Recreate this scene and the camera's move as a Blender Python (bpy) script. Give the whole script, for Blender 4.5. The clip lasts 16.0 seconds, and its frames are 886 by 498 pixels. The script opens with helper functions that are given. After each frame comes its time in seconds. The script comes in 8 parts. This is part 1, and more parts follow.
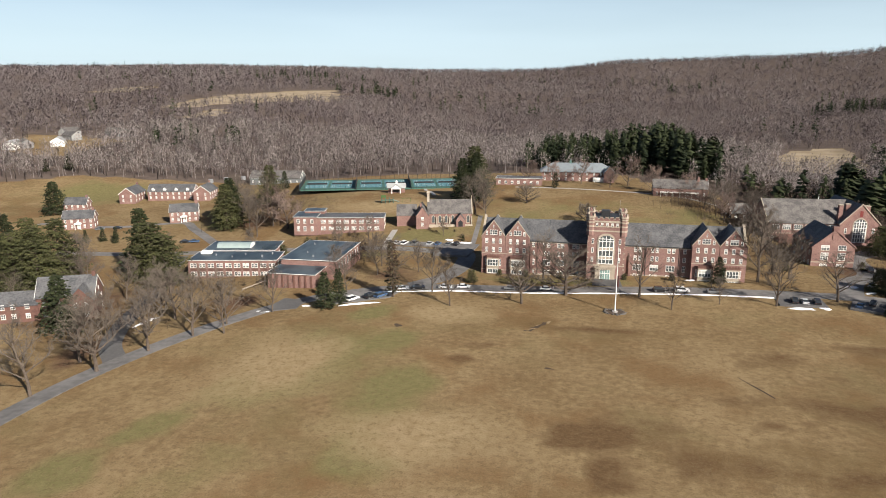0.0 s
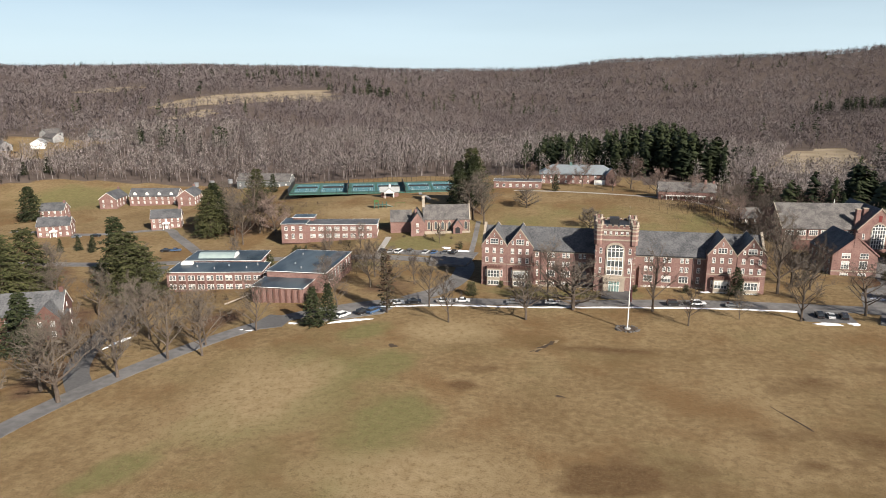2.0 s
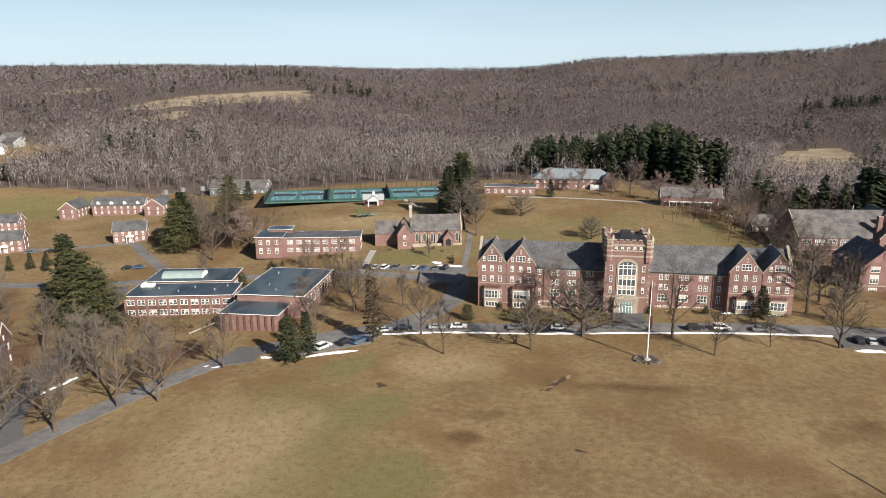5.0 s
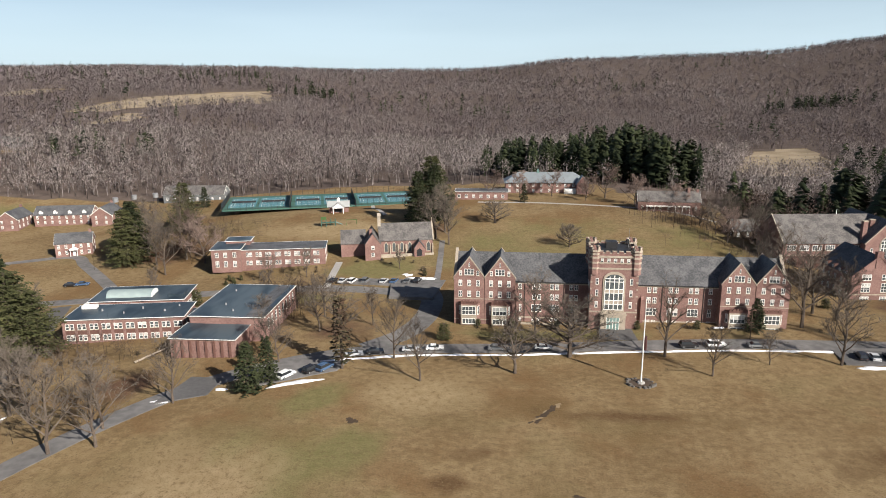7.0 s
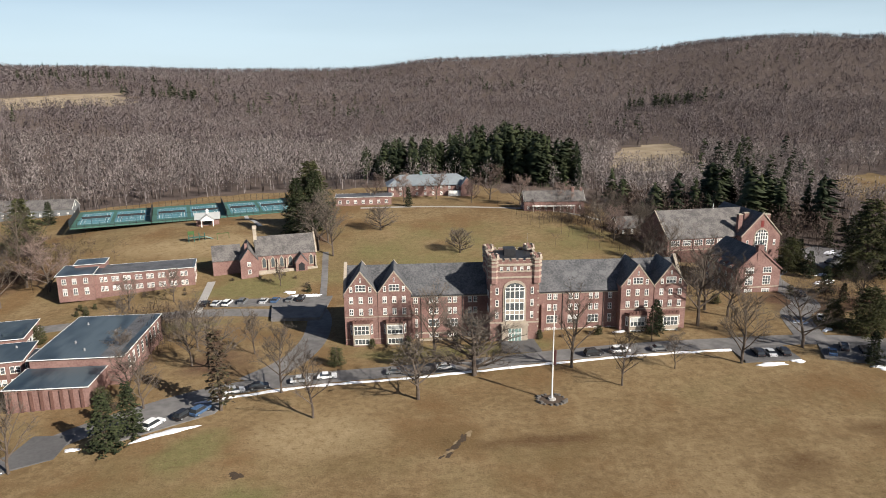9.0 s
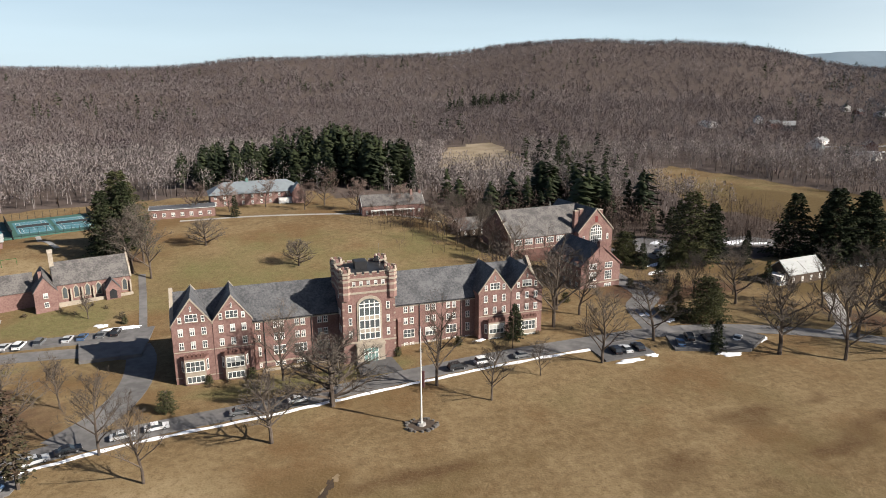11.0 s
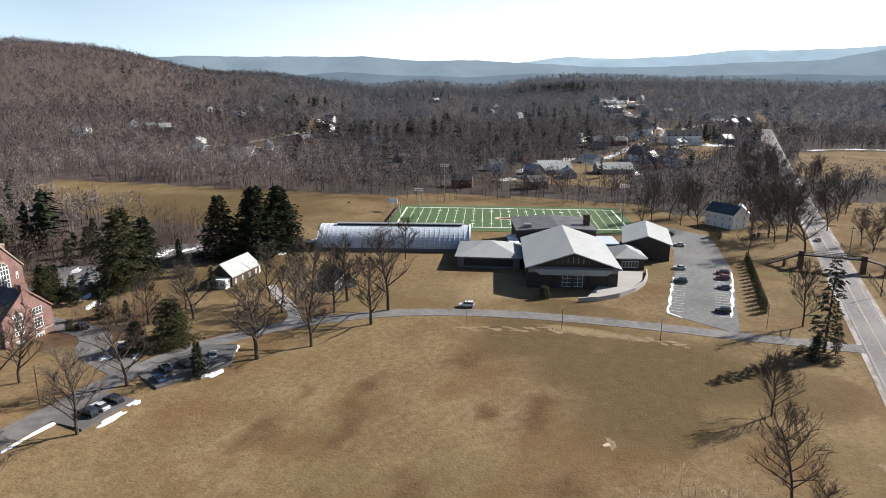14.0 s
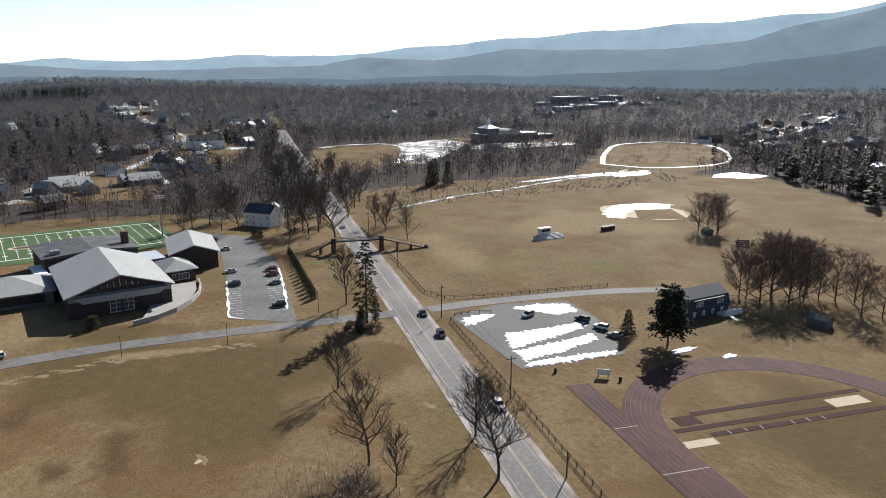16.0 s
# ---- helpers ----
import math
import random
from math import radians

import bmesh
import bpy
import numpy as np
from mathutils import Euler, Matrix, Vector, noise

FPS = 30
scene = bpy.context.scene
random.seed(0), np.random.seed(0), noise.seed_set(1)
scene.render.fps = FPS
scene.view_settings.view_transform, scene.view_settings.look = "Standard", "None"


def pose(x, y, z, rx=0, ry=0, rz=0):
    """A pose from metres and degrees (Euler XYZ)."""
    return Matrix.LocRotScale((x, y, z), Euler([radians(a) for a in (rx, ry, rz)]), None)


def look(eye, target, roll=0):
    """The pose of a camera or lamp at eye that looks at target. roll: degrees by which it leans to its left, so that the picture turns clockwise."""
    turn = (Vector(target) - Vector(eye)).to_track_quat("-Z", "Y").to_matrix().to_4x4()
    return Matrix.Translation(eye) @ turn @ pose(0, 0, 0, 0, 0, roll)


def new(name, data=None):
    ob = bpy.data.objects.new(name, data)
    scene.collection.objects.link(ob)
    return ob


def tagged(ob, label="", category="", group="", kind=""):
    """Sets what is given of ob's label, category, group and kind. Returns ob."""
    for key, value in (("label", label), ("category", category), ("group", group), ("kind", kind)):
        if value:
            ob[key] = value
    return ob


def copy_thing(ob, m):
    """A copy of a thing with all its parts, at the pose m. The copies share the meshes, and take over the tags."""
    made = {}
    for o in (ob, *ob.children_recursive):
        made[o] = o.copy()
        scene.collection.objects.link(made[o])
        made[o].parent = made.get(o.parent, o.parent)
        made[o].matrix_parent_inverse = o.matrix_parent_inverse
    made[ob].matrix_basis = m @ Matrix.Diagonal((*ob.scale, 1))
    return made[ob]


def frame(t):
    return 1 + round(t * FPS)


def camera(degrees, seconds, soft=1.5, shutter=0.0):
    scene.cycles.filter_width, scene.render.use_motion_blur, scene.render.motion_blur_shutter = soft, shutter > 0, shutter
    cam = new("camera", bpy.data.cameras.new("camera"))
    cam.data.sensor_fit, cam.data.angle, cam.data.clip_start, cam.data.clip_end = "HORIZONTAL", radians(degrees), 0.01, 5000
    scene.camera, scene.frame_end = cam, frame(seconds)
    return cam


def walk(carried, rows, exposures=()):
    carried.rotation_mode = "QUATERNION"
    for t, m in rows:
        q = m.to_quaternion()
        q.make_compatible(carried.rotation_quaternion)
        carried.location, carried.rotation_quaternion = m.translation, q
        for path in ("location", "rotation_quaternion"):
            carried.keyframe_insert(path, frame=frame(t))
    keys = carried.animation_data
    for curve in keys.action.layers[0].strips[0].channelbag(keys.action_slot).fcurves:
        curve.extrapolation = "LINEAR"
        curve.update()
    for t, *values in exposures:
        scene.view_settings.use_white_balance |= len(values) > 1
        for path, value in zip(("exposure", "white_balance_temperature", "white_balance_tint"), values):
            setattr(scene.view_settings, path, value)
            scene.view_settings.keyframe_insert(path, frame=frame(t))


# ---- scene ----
cam = camera(65.63, 16.0, 0.9)
# seconds, eye x y z, yaw to the left from +y, pitch up, roll
ROWS = [
    (0, -0.00, -0.00, 70.20, 12.02, -14.06, -0.10),
    (0.5, -1.18, 3.88, 70.14, 11.85, -14.09, -0.13),
    (1, -2.28, 8.09, 70.14, 11.73, -14.12, -0.19),
    (1.5, -3.56, 12.28, 69.81, 11.57, -14.10, -0.19),
    (2, -4.91, 16.18, 69.74, 11.42, -14.09, -0.21),
    (2.5, -6.23, 20.19, 69.62, 11.26, -14.08, -0.24),
    (3, -7.37, 24.15, 69.55, 11.15, -14.07, -0.30),
    (3.5, -8.61, 27.99, 69.41, 11.01, -14.05, -0.31),
    (4, -9.90, 31.95, 69.38, 10.57, -14.07, -0.37),
    (6.5, -16.57, 51.88, 69.05, 8.12, -14.07, -0.35),
    (7, -17.68, 55.73, 69.02, 6.87, -14.07, -0.39),
    (7.5, -18.80, 59.61, 69.00, 5.44, -14.10, -0.47),
    (8, -19.80, 63.47, 68.75, 3.46, -14.08, -0.49),
    (8.5, -20.86, 67.29, 68.76, 0.08, -14.14, -0.52),
    (11, -25.34, 86.99, 67.70, -18.52, -14.16, -0.20),
    (11.5, -25.67, 91.00, 67.70, -23.44, -14.23, 0.02),
    (12, -25.50, 95.29, 67.68, -32.23, -14.27, 0.06),
    (12.5, -25.57, 98.97, 67.90, -41.15, -14.26, 0.13),
    (13, -25.85, 101.74, 67.68, -50.12, -14.06, 0.08),
    (13.5, -26.11, 105.46, 67.99, -59.57, -13.99, 0.20),
    (14, -26.44, 108.09, 68.75, -67.92, -14.03, 0.21),
    (14.5, -27.20, 109.93, 69.61, -77.05, -14.07, 0.23),
    (15, -28.20, 111.02, 69.95, -86.33, -13.99, 0.23),
    (15.5, -28.90, 111.28, 70.13, -95.83, -13.86, 0.19),
    (16, -29.73, 111.69, 70.48, -106.18, -13.63, 0.20),
]


def aimed(x, y, z, yaw, pitch, roll):
    a, b = radians(yaw), radians(pitch)
    eye = Vector((x, y, z))
    return look(eye, eye + 10 * Vector((-math.sin(a) * math.cos(b), math.cos(a) * math.cos(b), math.sin(b))), roll)


walk(cam, [(t, aimed(*row)) for t, *row in ROWS], [(0.0, 0.85, 6800, 10), (4.0, 0.82, 6750, 10), (8.0, 0.79, 6680, 10), (11.0, 0.82, 6680, 10), (13.0, 0.98, 6500, 10), (14.5, 1.02, 6400, 10), (16.0, 0.75, 6300, 9)])

# ---- light ----
SUN_AZ, SUN_EL = 130.0, 31.0          # degrees clockwise from +y, above the horizon
sky = bpy.data.worlds.new("sky")
sky.use_nodes = True
scene.world = sky
nt = sky.node_tree
nt.nodes.clear()
n_sky = nt.nodes.new("ShaderNodeTexSky")
n_sky.sky_type = "NISHITA"
n_sky.sun_disc = False
n_sky.sun_elevation, n_sky.sun_rotation = radians(SUN_EL), radians(SUN_AZ)
n_sky.air_density, n_sky.dust_density, n_sky.ozone_density = 0.7, 0.7, 1.8
n_bg = nt.nodes.new("ShaderNodeBackground")
n_bg.inputs["Strength"].default_value = 0.052
n_out = nt.nodes.new("ShaderNodeOutputWorld")
# thin high cloud over the blue
n_co = nt.nodes.new("ShaderNodeTexCoord")
n_mp = nt.nodes.new("ShaderNodeMapping")
n_mp.inputs["Scale"].default_value = (1.2, 1.2, 9.0)
n_no = nt.nodes.new("ShaderNodeTexNoise")
n_no.inputs["Scale"].default_value, n_no.inputs["Detail"].default_value = 1.6, 6
n_rg = nt.nodes.new("ShaderNodeMapRange")
n_rg.inputs["From Min"].default_value, n_rg.inputs["From Max"].default_value = 0.35, 0.75
n_rg.inputs["To Min"].default_value, n_rg.inputs["To Max"].default_value = -0.08, 0.08
n_mx = nt.nodes.new("ShaderNodeMix")
n_mx.data_type = "RGBA"
n_vl = nt.nodes.new("ShaderNodeMix")
n_vl.data_type = "RGBA"
n_vl.inputs["A"].default_value, n_vl.inputs["B"].default_value = (8.0, 10.2, 11.8, 1.0), (18.6, 19.4, 19.4, 1.0)
n_dt = nt.nodes.new("ShaderNodeVectorMath")
n_dt.operation = "DOT_PRODUCT"
n_dt.inputs[1].default_value = (math.sin(radians(SUN_AZ)) * math.cos(radians(SUN_EL)), math.cos(radians(SUN_AZ)) * math.cos(radians(SUN_EL)), math.sin(radians(SUN_EL)))
n_gl = nt.nodes.new("ShaderNodeMapRange")
n_gl.inputs["From Min"].default_value, n_gl.inputs["From Max"].default_value = 0.05, 0.85
nt.links.new(n_co.outputs["Generated"], n_dt.inputs[0])
nt.links.new(n_dt.outputs["Value"], n_gl.inputs["Value"])
nt.links.new(n_gl.outputs["Result"], n_vl.inputs["Factor"])
nt.links.new(n_vl.outputs["Result"], n_mx.inputs["B"])
nt.links.new(n_co.outputs["Generated"], n_mp.inputs["Vector"])
nt.links.new(n_mp.outputs[0], n_no.inputs["Vector"])
nt.links.new(n_no.outputs[0], n_rg.inputs["Value"])
# the veil thickens towards the horizon
n_sp = nt.nodes.new("ShaderNodeSeparateXYZ")
n_el = nt.nodes.new("ShaderNodeMapRange")
n_el.inputs["From Min"].default_value, n_el.inputs["From Max"].default_value = 0.0, 0.26
n_el.inputs["To Min"].default_value, n_el.inputs["To Max"].default_value = 0.88, 0.0
n_ad = nt.nodes.new("ShaderNodeMath")
n_ad.operation, n_ad.use_clamp = "ADD", True
nt.links.new(n_co.outputs["Generated"], n_sp.inputs[0])
nt.links.new(n_sp.outputs["Z"], n_el.inputs["Value"])
nt.links.new(n_el.outputs["Result"], n_ad.inputs[0])
nt.links.new(n_rg.outputs["Result"], n_ad.inputs[1])
nt.links.new(n_ad.outputs[0], n_mx.inputs["Factor"])
nt.links.new(n_sky.outputs[0], n_mx.inputs["A"])
nt.links.new(n_mx.outputs["Result"], n_bg.inputs["Color"])
nt.links.new(n_bg.outputs[0], n_out.inputs["Surface"])
sun = new("sun", bpy.data.lights.new("sun", "SUN"))
sun.data.energy, sun.data.angle, sun.data.color = 5.0, radians(0.6), (1.0, 0.95, 0.88)
_a, _e = radians(SUN_AZ), radians(SUN_EL)
sun.matrix_world = look((300 * math.sin(_a) * math.cos(_e), 300 * math.cos(_a) * math.cos(_e), 300 * math.sin(_e)), (0, 0, 0))

# ---- materials ----
def rgb(c):
    return (c[0], c[1], c[2], 1.0)


def surface(name, a, b=None, rough=0.85, fine=1.5, coarse=0.08, metal=0.0, bump=0.0, bump_scale=3.0, per="", stretch=(1, 1, 1), spec=0.3, amount=1.0, back=0.0):
    """A procedural surface: two colours mixed by noise at a fine and a coarse scale (cycles a metre), with an optional relief."""
    m = bpy.data.materials.new(name)
    m.use_nodes = True
    t = m.node_tree
    n, l = t.nodes, t.links
    p = n["Principled BSDF"]
    p.inputs["Roughness"].default_value = rough
    p.inputs["Metallic"].default_value = metal
    p.inputs["Specular IOR Level"].default_value = spec
    p.inputs["Diffuse Roughness"].default_value = back
    b = b or tuple(v * 0.72 for v in a)
    geo = n.new("ShaderNodeNewGeometry")
    mp = n.new("ShaderNodeMapping")
    mp.inputs["Scale"].default_value = stretch
    l.new(geo.outputs["Position"], mp.inputs["Vector"])
    f1, f2 = n.new("ShaderNodeTexNoise"), n.new("ShaderNodeTexNoise")
    f1.inputs["Scale"].default_value, f2.inputs["Scale"].default_value = fine, coarse
    f1.inputs["Detail"].default_value, f2.inputs["Detail"].default_value = 4, 3
    l.new(mp.outputs[0], f1.inputs["Vector"])
    l.new(mp.outputs[0], f2.inputs["Vector"])
    add = n.new("ShaderNodeMath")
    add.operation = "ADD"
    l.new(f1.outputs[0], add.inputs[0])
    l.new(f2.outputs[0], add.inputs[1])
    last = add.outputs[0]
    if per:
        if per == "tone":
            at = n.new("ShaderNodeAttribute")
            at.attribute_name = "tone"
            rnd = at.outputs["Fac"]
        else:
            rnd = geo.outputs["Random Per Island"] if per == "island" else n.new("ShaderNodeObjectInfo").outputs["Random"]
        add2 = n.new("ShaderNodeMath")
        add2.operation = "MULTIPLY_ADD"
        add2.inputs[1].default_value = 0.6
        l.new(rnd, add2.inputs[0])
        sub = n.new("ShaderNodeMath")
        sub.operation = "SUBTRACT"
        sub.inputs[1].default_value = 0.3
        l.new(last, sub.inputs[0])
        l.new(sub.outputs[0], add2.inputs[2])
        last = add2.outputs[0]
    ramp = n.new("ShaderNodeMapRange")
    ramp.inputs["From Min"].default_value, ramp.inputs["From Max"].default_value = 1.0 - 0.3 / amount, 1.0 + 0.3 / amount
    l.new(last, ramp.inputs["Value"])
    mix = n.new("ShaderNodeMix")
    mix.data_type = "RGBA"
    mix.inputs["A"].default_value, mix.inputs["B"].default_value = rgb(a), rgb(b)
    l.new(ramp.outputs["Result"], mix.inputs["Factor"])
    l.new(mix.outputs["Result"], p.inputs["Base Color"])
    if bump:
        bn = n.new("ShaderNodeTexNoise")
        bn.inputs["Scale"].default_value, bn.inputs["Detail"].default_value = bump_scale, 5
        l.new(mp.outputs[0], bn.inputs["Vector"])
        bp = n.new("ShaderNodeBump")
        bp.inputs["Strength"].default_value, bp.inputs["Distance"].default_value = 0.6, bump
        l.new(bn.outputs[0], bp.inputs["Height"])
        l.new(bp.outputs[0], p.inputs["Normal"])
    return m


def attribute_mix(mat, name, colour_a, colour_b, fine, jag):
    """Lay a second, two-tone surface over a material where the mesh's attribute (edges broken by noise) is high."""
    t = mat.node_tree
    n, l = t.nodes, t.links
    p = n["Principled BSDF"]
    old = p.inputs["Base Color"].links[0].from_socket
    at = n.new("ShaderNodeAttribute")
    at.attribute_name = name
    geo = n.new("ShaderNodeNewGeometry")
    no, no2 = n.new("ShaderNodeTexNoise"), n.new("ShaderNodeTexNoise")
    no.inputs["Scale"].default_value, no.inputs["Detail"].default_value = fine, 5
    no2.inputs["Scale"].default_value, no2.inputs["Detail"].default_value = jag, 4
    l.new(geo.outputs["Position"], no.inputs["Vector"])
    l.new(geo.outputs["Position"], no2.inputs["Vector"])
    r1 = n.new("ShaderNodeMapRange")
    r1.inputs["From Min"].default_value, r1.inputs["From Max"].default_value = 0.3, 0.7
    l.new(no.outputs[0], r1.inputs["Value"])
    two = n.new("ShaderNodeMix")
    two.data_type = "RGBA"
    two.inputs["A"].default_value, two.inputs["B"].default_value = rgb(colour_a), rgb(colour_b)
    l.new(r1.outputs["Result"], two.inputs["Factor"])
    s = n.new("ShaderNodeMath")
    s.operation = "MULTIPLY_ADD"
    s.inputs[1].default_value, s.inputs[2].default_value = 1.0, -0.5
    l.new(no2.outputs[0], s.inputs[0])
    s2 = n.new("ShaderNodeMath")
    s2.operation = "ADD"
    l.new(s.outputs[0], s2.inputs[0])
    l.new(at.outputs["Fac"], s2.inputs[1])
    r2 = n.new("ShaderNodeMapRange")
    r2.inputs["From Min"].default_value, r2.inputs["From Max"].default_value = 0.35, 0.65
    l.new(s2.outputs[0], r2.inputs["Value"])
    mix = n.new("ShaderNodeMix")
    mix.data_type = "RGBA"
    l.new(r2.outputs["Result"], mix.inputs["Factor"])
    l.new(old, mix.inputs["A"])
    l.new(two.outputs["Result"], mix.inputs["B"])
    l.new(mix.outputs["Result"], p.inputs["Base Color"])


def glass_dark(name, tint):
    m = surface(name, tint, tuple(v * 0.5 for v in tint), rough=0.12, fine=0.9, spec=0.5)
    return m


def porous(m, share):
    """Twig masses let part of the light through."""
    t = m.node_tree
    n, l = t.nodes, t.links
    p = n["Principled BSDF"]
    tr, mx = n.new("ShaderNodeBsdfTranslucent"), n.new("ShaderNodeMixShader")
    l.new(p.inputs["Base Color"].links[0].from_socket, tr.inputs["Color"])
    mx.inputs["Fac"].default_value = share
    l.new(p.outputs[0], mx.inputs[1])
    l.new(tr.outputs[0], mx.inputs[2])
    l.new(mx.outputs[0], n["Material Output"].inputs["Surface"])


M = {}
M["ground"] = surface("ground", (0.222, 0.161, 0.089), (0.140, 0.094, 0.048), rough=0.95, fine=0.55, coarse=0.045, bump=0.25, bump_scale=1.6, spec=0.05, amount=1.25, back=0.1)


def mottle(mat, colour, scale, lo, hi, strength, stretch=(1, 1, 1)):
    """Blotches of another colour, by noise alone."""
    t = mat.node_tree
    n, l = t.nodes, t.links
    p = n["Principled BSDF"]
    old = p.inputs["Base Color"].links[0].from_socket
    geo, mp, no, r, mix = (n.new("ShaderNode" + k) for k in ("NewGeometry", "Mapping", "TexNoise", "MapRange", "Mix"))
    mp.inputs["Scale"].default_value = stretch
    no.inputs["Scale"].default_value, no.inputs["Detail"].default_value = scale, 9
    no.inputs["Roughness"].default_value = 0.62
    r.inputs["From Min"].default_value, r.inputs["From Max"].default_value = lo, hi
    r.inputs["To Max"].default_value = strength
    mix.data_type = "RGBA"
    mix.inputs["B"].default_value = rgb(colour)
    l.new(geo.outputs["Position"], mp.inputs["Vector"])
    l.new(mp.outputs[0], no.inputs["Vector"])
    l.new(no.outputs[0], r.inputs["Value"])
    l.new(r.outputs["Result"], mix.inputs["Factor"])
    l.new(old, mix.inputs["A"])
    l.new(mix.outputs["Result"], p.inputs["Base Color"])


mottle(M["ground"], (0.135, 0.078, 0.036), 0.035, 0.50, 0.62, 0.75)
mottle(M["ground"], (0.130, 0.104, 0.050), 0.021, 0.52, 0.64, 0.6, (1, 1, 3))
attribute_mix(M["ground"], "green", (0.118, 0.110, 0.046), (0.158, 0.136, 0.064), 0.5, 0.06)
attribute_mix(M["ground"], "olive", (0.092, 0.064, 0.029), (0.118, 0.083, 0.039), 0.4, 0.035)
attribute_mix(M["ground"], "litter", (0.105, 0.058, 0.038), (0.070, 0.042, 0.030), 0.5, 0.08)
attribute_mix(M["ground"], "scorched", (0.084, 0.050, 0.025), (0.112, 0.070, 0.036), 0.7, 0.12)
attribute_mix(M["ground"], "pale", (0.270, 0.205, 0.120), (0.215, 0.155, 0.085), 0.4, 0.03)
mottle(M["ground"], (0.060, 0.038, 0.020), 0.16, 0.60, 0.72, 0.38)
mottle(M["ground"], (0.235, 0.175, 0.100), 0.33, 0.56, 0.80, 0.35, (1, 0.7, 1))
mottle(M["ground"], (0.082, 0.054, 0.027), 0.8, 0.52, 0.66, 0.42)
mottle(M["ground"], (0.225, 0.168, 0.095), 1.7, 0.54, 0.68, 0.3)
mottle(M["ground"], (0.088, 0.062, 0.031), 3.2, 0.50, 0.64, 0.42)
mottle(M["ground"], (0.290, 0.225, 0.138), 4.3, 0.55, 0.70, 0.40)
attribute_mix(M["ground"], "hay", (0.30, 0.245, 0.175), (0.19, 0.148, 0.10), 0.06, 0.02)
attribute_mix(M["ground"], "woods", (0.115, 0.090, 0.078), (0.072, 0.056, 0.049), 0.12, 0.05)
# floor of the eastern woods, its colour darkened for the backlit shade
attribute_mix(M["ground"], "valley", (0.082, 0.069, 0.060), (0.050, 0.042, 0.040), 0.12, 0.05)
M["brick"] = surface("brick", (0.252, 0.152, 0.132), (0.160, 0.091, 0.079), rough=0.9, fine=2.2, coarse=0.25, bump=0.02, bump_scale=9, amount=1.3)
M["brick_dark"] = surface("brick_dark", (0.150, 0.080, 0.064), (0.100, 0.050, 0.042), rough=0.9, fine=2.2, coarse=0.25, bump=0.02, bump_scale=9)
M["stone"] = surface("stone", (0.390, 0.338, 0.270), (0.270, 0.225, 0.180), rough=0.85, fine=1.6, coarse=0.3)
M["slate"] = surface("slate", (0.120, 0.119, 0.122), (0.055, 0.056, 0.060), rough=0.6, fine=1.9, coarse=0.3, bump=0.03, bump_scale=5, amount=1.6)
M["slate_warm"] = surface("slate_warm", (0.142, 0.130, 0.122), (0.070, 0.065, 0.063), rough=0.7, fine=2.0, coarse=0.4, bump=0.03, bump_scale=5, amount=1.9)
# roof sheen painted in as pale stretched streaks, along with its pale patches
M["membrane"] = surface("membrane", (0.022, 0.034, 0.046), (0.070, 0.092, 0.106), rough=0.42, fine=0.35, coarse=0.09, stretch=(1, 0.3, 1), amount=1.5)
M["white"] = surface("white_paint", (0.78, 0.77, 0.74), (0.66, 0.65, 0.62), rough=0.6, fine=1.2)
M["glass"] = glass_dark("window_glass", (0.10, 0.115, 0.12))
M["blind"] = surface("window_blind", (0.50, 0.50, 0.47), (0.30, 0.31, 0.30), rough=0.5, fine=0.7, per="object")
M["green_trim"] = surface("copper_green", (0.173, 0.270, 0.247), (0.120, 0.203, 0.188), rough=0.6)
M["asphalt"] = surface("asphalt", (0.116, 0.112, 0.111), (0.079, 0.076, 0.076), rough=0.85, fine=1.4, coarse=0.06)
M["asphalt_pale"] = surface("asphalt_pale", (0.190, 0.180, 0.176), (0.125, 0.119, 0.118), rough=0.85, fine=1.2, coarse=0.05, amount=1.4)
M["asphalt_lot"] = surface("asphalt_lot", (0.152, 0.151, 0.148), (0.100, 0.100, 0.099), rough=0.88, fine=0.6, coarse=0.06, amount=1.4)
M["asphalt_drive"] = surface("asphalt_drive", (0.175, 0.167, 0.162), (0.105, 0.100, 0.098), rough=0.9, fine=0.5, coarse=0.08, amount=1.3)
M["grit"] = surface("grit", (0.360, 0.335, 0.315), (0.175, 0.145, 0.125), rough=0.95, fine=0.7, coarse=0.12, stretch=(0.35, 1, 1), amount=1.5)
M["concrete"] = surface("concrete", (0.352, 0.338, 0.315), (0.277, 0.262, 0.247), rough=0.85, fine=1.3, coarse=0.1)
M["snow"] = surface("snow", (0.86, 0.87, 0.90), (0.74, 0.75, 0.78), rough=0.6, fine=1.0, coarse=0.2, bump=0.1, bump_scale=1.5)
M["slush"] = surface("broken_snow", (0.80, 0.81, 0.84), (0.62, 0.63, 0.66), rough=0.7, fine=0.5, coarse=0.1)
mottle(M["slush"], (0.15, 0.135, 0.12), 0.07, 0.44, 0.54, 1.0)
M["court"] = surface("court_blue", (0.085, 0.205, 0.235), (0.070, 0.175, 0.205), rough=0.7)
M["court_green"] = surface("court_green", (0.055, 0.125, 0.098), (0.042, 0.100, 0.080), rough=0.7)
M["turf"] = surface("turf", (0.058, 0.108, 0.034), (0.046, 0.088, 0.028), rough=0.9, fine=1.0, coarse=0.09)
M["track"] = surface("track_red", (0.088, 0.042, 0.040), (0.046, 0.021, 0.020), rough=0.85, spec=0.15, fine=0.5, coarse=0.12, stretch=(0.3, 1, 1), amount=1.5)
